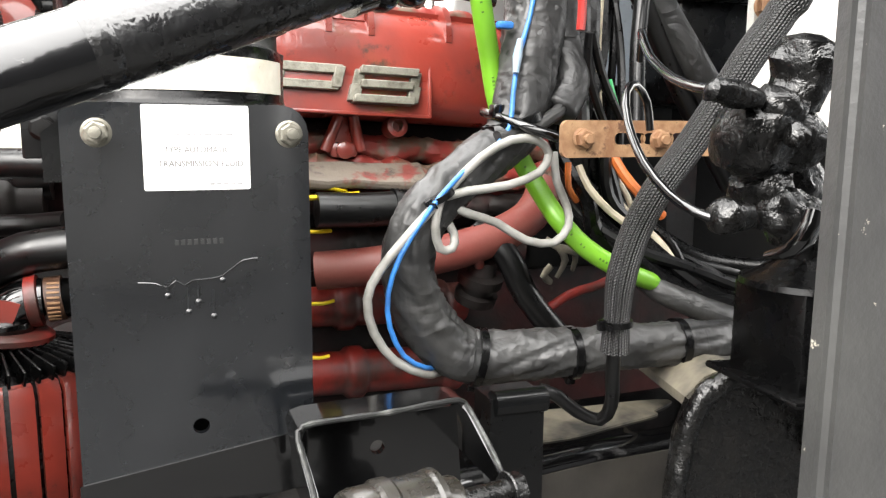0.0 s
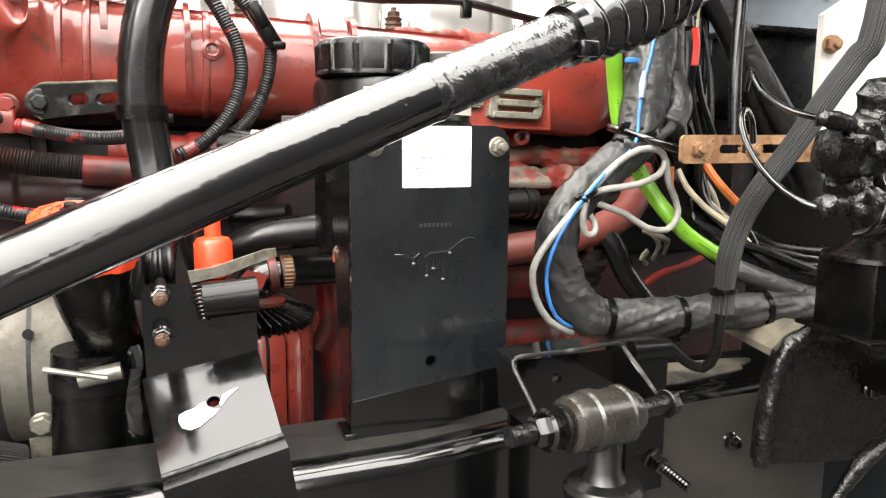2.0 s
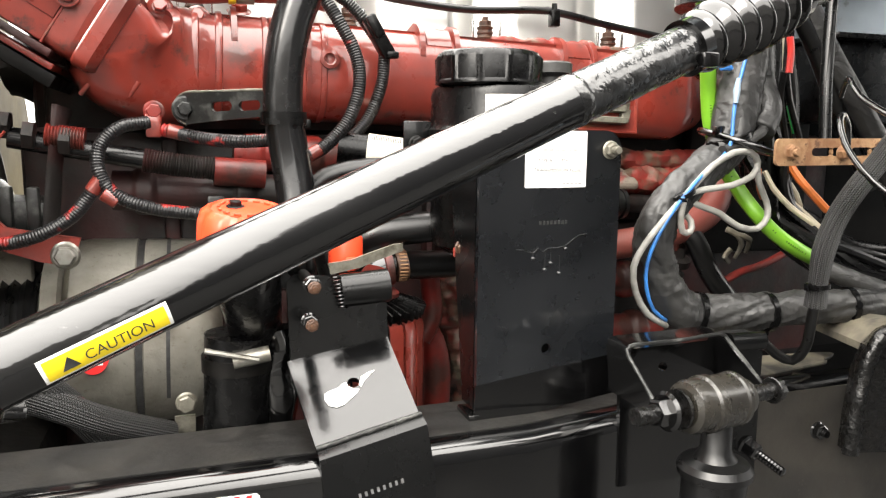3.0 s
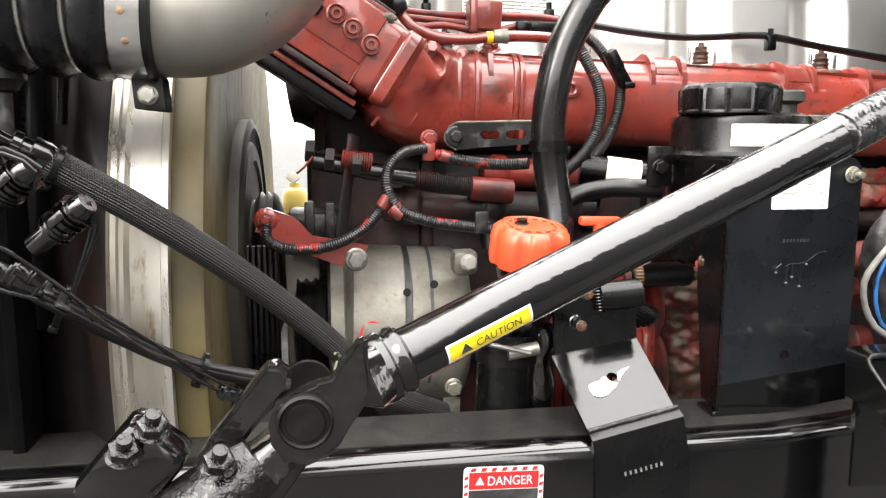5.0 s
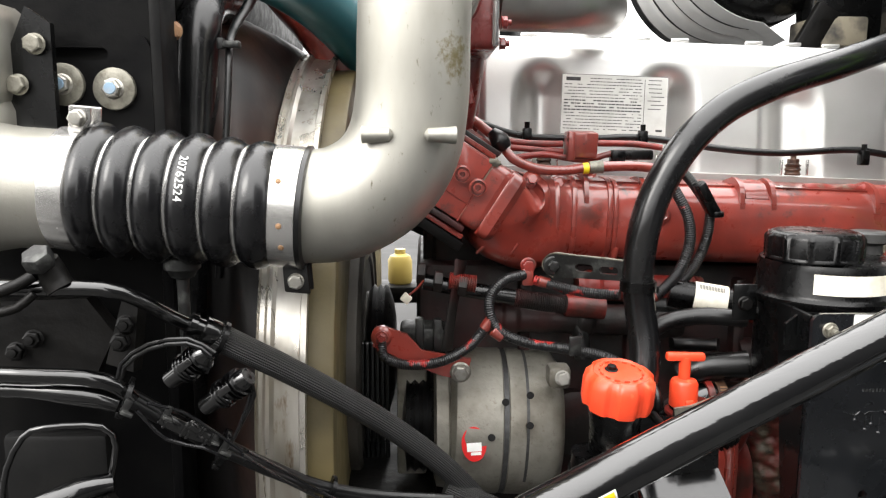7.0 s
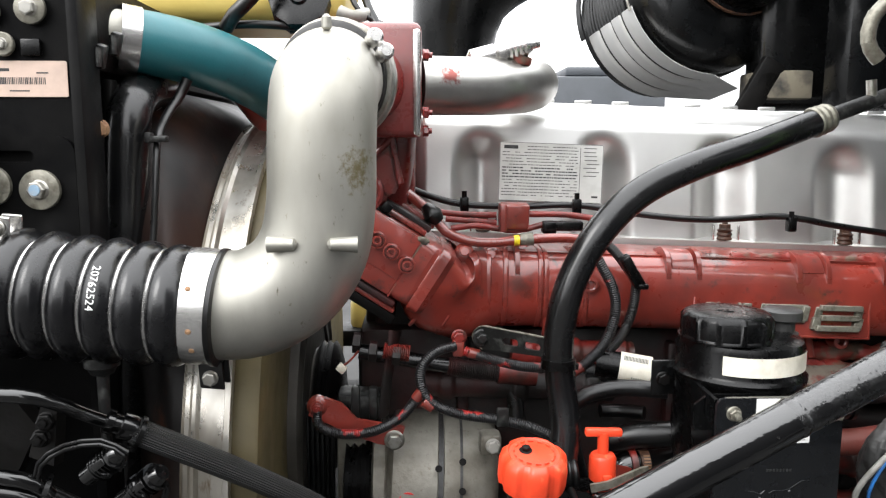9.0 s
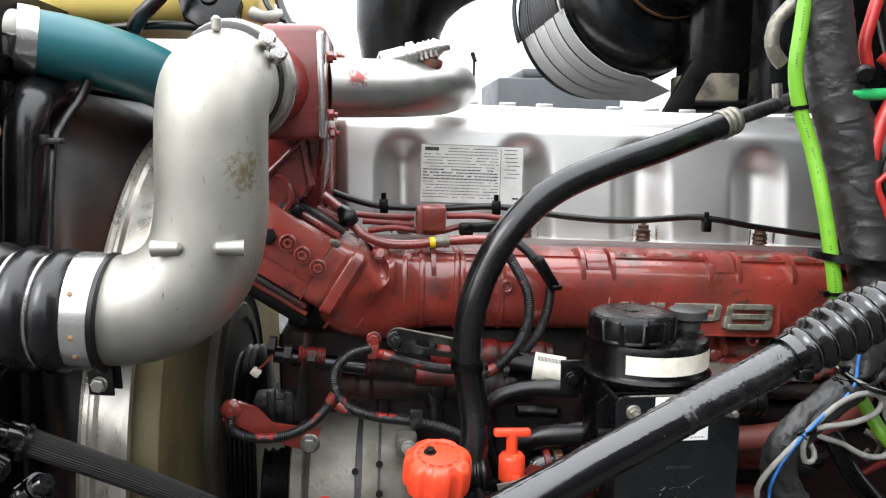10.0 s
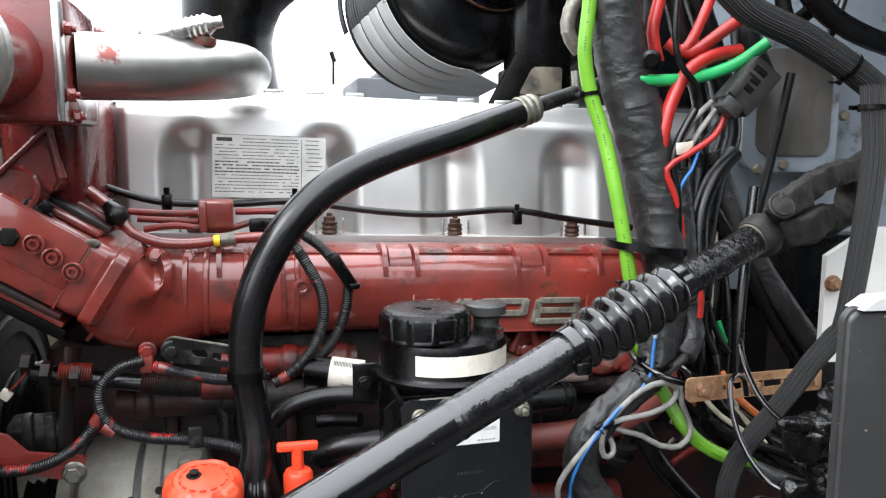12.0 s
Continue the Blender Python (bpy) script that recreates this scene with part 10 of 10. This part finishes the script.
STRAND_LINE = [(-0.6374, 0.4730, 1.3218), (-0.6073, 0.4920, 1.2916), (-0.5638, 0.5200, 1.2512), (-0.5269, 0.5500, 1.2158), (-0.4848, 0.5750, 1.1845), (-0.4265, 0.6000, 1.1596), (-0.3375, 0.6300, 1.1378)]
for dx, dz, r in STRANDS:
    bm = BM()
    tube(bm, [Vector(q) + Vector((dx, 0, dz)) * k for q, k in zip(STRAND_LINE, (1.0, 1.0, 1.0, 0.9, 0.7, 0.6, 0.6))], r)
    part("cable", bm, RUBBER, pb2)
for p, r in (((-0.6370, 0.4730, 1.3207), 0.016), ((-0.5659, 0.5200, 1.2504), 0.017), ((-0.4703, 0.5850, 1.1745), 0.013)):
    cable_tie(pb2, p, (0.8, 0.25, -0.35), r)
for a, b in (((-0.5991, 0.4750, 1.3331), (-0.5596, 0.4620, 1.3648)), ((-0.5733, 0.4900, 1.3022), (-0.5278, 0.4750, 1.3381))):
    a, b = Vector(a), Vector(b)
    bm = BM()
    m = align(a, b - a)
    ln = (b - a).length
    lathe(bm, [(0.006, 0), (0.009, 0.002), (0.009, ln * 0.35), (0.0125, ln * 0.37), (0.0125, ln * 0.55), (0.0105, ln * 0.57), (0.0105, ln * 0.9), (0.008, ln), (0, ln)], m, 22)
    box(bm, a.lerp(b, 0.55) + Vector((0, -0.012, 0.004)), (0.016, 0.006, 0.007), (b - a).to_track_quat("X", "Z").to_matrix(), 0.001)
    for h0, h1 in ((0.40, 0.43), (0.47, 0.50), (0.66, 0.68), (0.74, 0.76), (0.82, 0.84)):
        lathe(bm, [(0.008, ln * h0), (0.0138, ln * (h0 + 0.005)), (0.0138, ln * (h1 - 0.005)), (0.008, ln * h1)], m, 22)
    part("plug_connector", bm, GLOSS, pb2)
for pts in ([(-0.6384, 0.4650, 1.3288), (-0.6326, 0.4600, 1.3512), (-0.6077, 0.4550, 1.3690), (-0.5758, 0.4550, 1.3740), (-0.5572, 0.4600, 1.3612), (-0.5628, 0.4650, 1.3441)], [(-0.6427, 0.4670, 1.3282), (-0.6363, 0.4620, 1.3532), (-0.6097, 0.4570, 1.3725), (-0.5752, 0.4570, 1.3775), (-0.5537, 0.4620, 1.3632)], [(-0.5278, 0.4750, 1.3381), (-0.5245, 0.4800, 1.3176), (-0.5382, 0.4900, 1.2893), (-0.5577, 0.5100, 1.2558)]):
    bm = BM()
    tube(bm, pts, 0.0019, seg=8)
    part("thin_wire", bm, RUBBER, pb2)
# in-line connectors and metal clips along the loom
for a, b, w in (((-0.6120, 0.4820, 1.2979), (-0.5695, 0.4980, 1.2674), 0.013), ((-0.5877, 0.4860, 1.2900), (-0.5656, 0.4940, 1.2720), 0.009), ((-0.4552, 0.5750, 1.1555), (-0.4175, 0.5850, 1.1386), 0.012)):
    a, b = Vector(a), Vector(b)
    rot = (b - a).to_track_quat("X", "Z").to_matrix()
    ln = (b - a).length
    bm = BM()
    box(bm, a.lerp(b, 0.5), (ln, w, w), rot, 0.0015)
    for f in (0.12, 0.45, 0.55, 0.88):
        box(bm, a.lerp(b, f), (ln * 0.06, w * 1.2, w * 1.2), rot, 0.001)
    box(bm, a.lerp(b, 0.3) + Vector((0, -w * 0.6, 0.002)), (ln * 0.25, 0.004, w * 0.4), rot, 0.001)
    part("inline_connector", bm, GLOSS, pb2)
for p, w in (((-0.6309, 0.4550, 1.3167), 0.007), ((-0.5577, 0.4970, 1.2611), 0.007), ((-0.6005, 0.4700, 1.3057), 0.006), ((-0.5645, 0.4900, 1.2723), 0.005)):
    bm = BM()
    rot = Euler((0.1, 0.5, 0.2)).to_matrix()
    box(bm, p, (w, 0.003, w * 2.1), rot, 0.001)
    box(bm, Vector(p) + Vector((0.001, -0.003, -w * 0.8)), (w * 1.5, 0.005, w * 0.5), rot, 0.001)
    part("clip", bm, STRAP, pb2, "scuffed metal clip")
for pts in ([(-0.6249, 0.4620, 1.3104), (-0.6047, 0.4750, 1.2781), (-0.5742, 0.4870, 1.2639), (-0.5561, 0.4970, 1.2490)], [(-0.6149, 0.4620, 1.3174), (-0.5885, 0.4750, 1.3040), (-0.5676, 0.4850, 1.2837), (-0.5434, 0.5050, 1.2524)], [(-0.5435, 0.5050, 1.2491), (-0.5127, 0.5300, 1.2126), (-0.4793, 0.5600, 1.1764), (-0.4468, 0.5780, 1.1488)], [(-0.5382, 0.5050, 1.2524), (-0.5070, 0.5300, 1.2195), (-0.4734, 0.5600, 1.1812), (-0.4237, 0.5880, 1.1398)], [(-0.5321, 0.4780, 1.3438), (-0.5270, 0.4800, 1.3226), (-0.5373, 0.4870, 1.2944), (-0.5485, 0.4970, 1.2697)]):
    bm = BM()
    tube(bm, pts, 0.0017, seg=8)
    part("thin_wire", bm, HUMP, pb2)
sb = thing("steering_box_bracket", (-0.7135, 0.5000, 1.3115), "black cast bracket with bolts below the radiator", "bracket")
bm = BM()
slab(bm, [(-0.12, -0.04), (0.02, -0.05), (0.05, 0.01), (0.025, 0.045), (-0.12, 0.04)], 0.02, facing((-0.7139, 0.5300, 1.3550)))
part("web", bm, DULL, sb)
bm = BM()
slab(bm, [(-0.02, -0.03), (0.012, -0.035), (0.022, 0.028), (0.004, 0.034)], 0.012, facing((-0.6500, 0.5100, 1.3686), (1, -0.4, 0)))
part("lug", bm, DULL, sb)
for p in ((-0.7549, 0.5150, 1.3500), (-0.6444, 0.5000, 1.3799), (-0.6507, 0.5000, 1.3627), (-0.7381, 0.5150, 1.3621)):
    bolt(sb, p, (0.1, -1, 0.1), 0.014, DULL, stud=0.004)
bm = BM()
tube(bm, [(-0.7386, 0.4400, 1.2301), (-0.7308, 0.4400, 1.2666), (-0.7150, 0.4400, 1.2948), (-0.6951, 0.4400, 1.3039), (-0.6514, 0.4500, 1.3006), (-0.6424, 0.4550, 1.2801), (-0.6493, 0.4550, 1.2483), (-0.6484, 0.4550, 1.2213)], 0.0028, seg=12)
part("loop_bar", bm, GLOSS, sb)
bm = BM()
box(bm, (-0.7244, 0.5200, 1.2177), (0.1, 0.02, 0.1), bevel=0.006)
part("dark_plate", bm, NEAR_BLACK, sb)
bm = BM()
tube(bm, [(-0.6948, 0.4200, 1.2401), (-0.6653, 0.4300, 1.2512), (-0.6451, 0.4450, 1.2504)], [0.012, 0.011, 0.009], seg=16, lumps=0.1)
part("tie_rod", bm, GLOSS, sb)
bm = BM()
slab(bm, [(-0.0156, -0.0070), (-0.0136, -0.0440), (0.0154, -0.0450), (0.0204, -0.0230), (0.0124, 0.0390), (0.0054, 0.0480), (-0.0246, 0.0320)], 0.01, facing((-0.6494, 0.4400, 1.1960)))
part("arm", bm, DULL, sb)
bolt(sb, (-0.6352, 0.4300, 1.1754), (0, -1, 0), 0.016, GLOSS, washer=1.3)
bolt(sb, (-0.6263, 0.4600, 1.1729), (0, -1, 0), 0.022, DULL)
bm = BM()
lathe(bm, [(0.006, 0.03), (0.013, 0.028), (0.014, 0.014), (0.017, 0.012), (0.017, 0.002), (0.014, 0.0), (0.011, -0.006), (0.006, -0.008), (0.005, -0.08), (0, -0.08)], align((-0.5970, 0.5200, 1.4270), (0, 0, 1)), 20)
solo("drain_cock", bm, STRAP, "scuffed dark drain cock under the charge air hose", "drain cock")

# ---- unseen plain walls added behind the camera to shape reflections ----
bm = BM()
box(bm, (4.6, -2.7, 2.1), (7.4, 0.2, 4.2), bevel=0)
solo("wall_dark_unseen", bm, YARD, "unseen plain dark wall added behind the camera for dark reflections", "wall", kind="structure")
bm = BM()
box(bm, (-4.0, -6.2, 1.5), (11.0, 0.2, 3.0), bevel=0)
solo("wall_grey_unseen", bm, PALEWALL, "unseen plain grey wall added behind the camera for reflections", "wall", kind="structure")
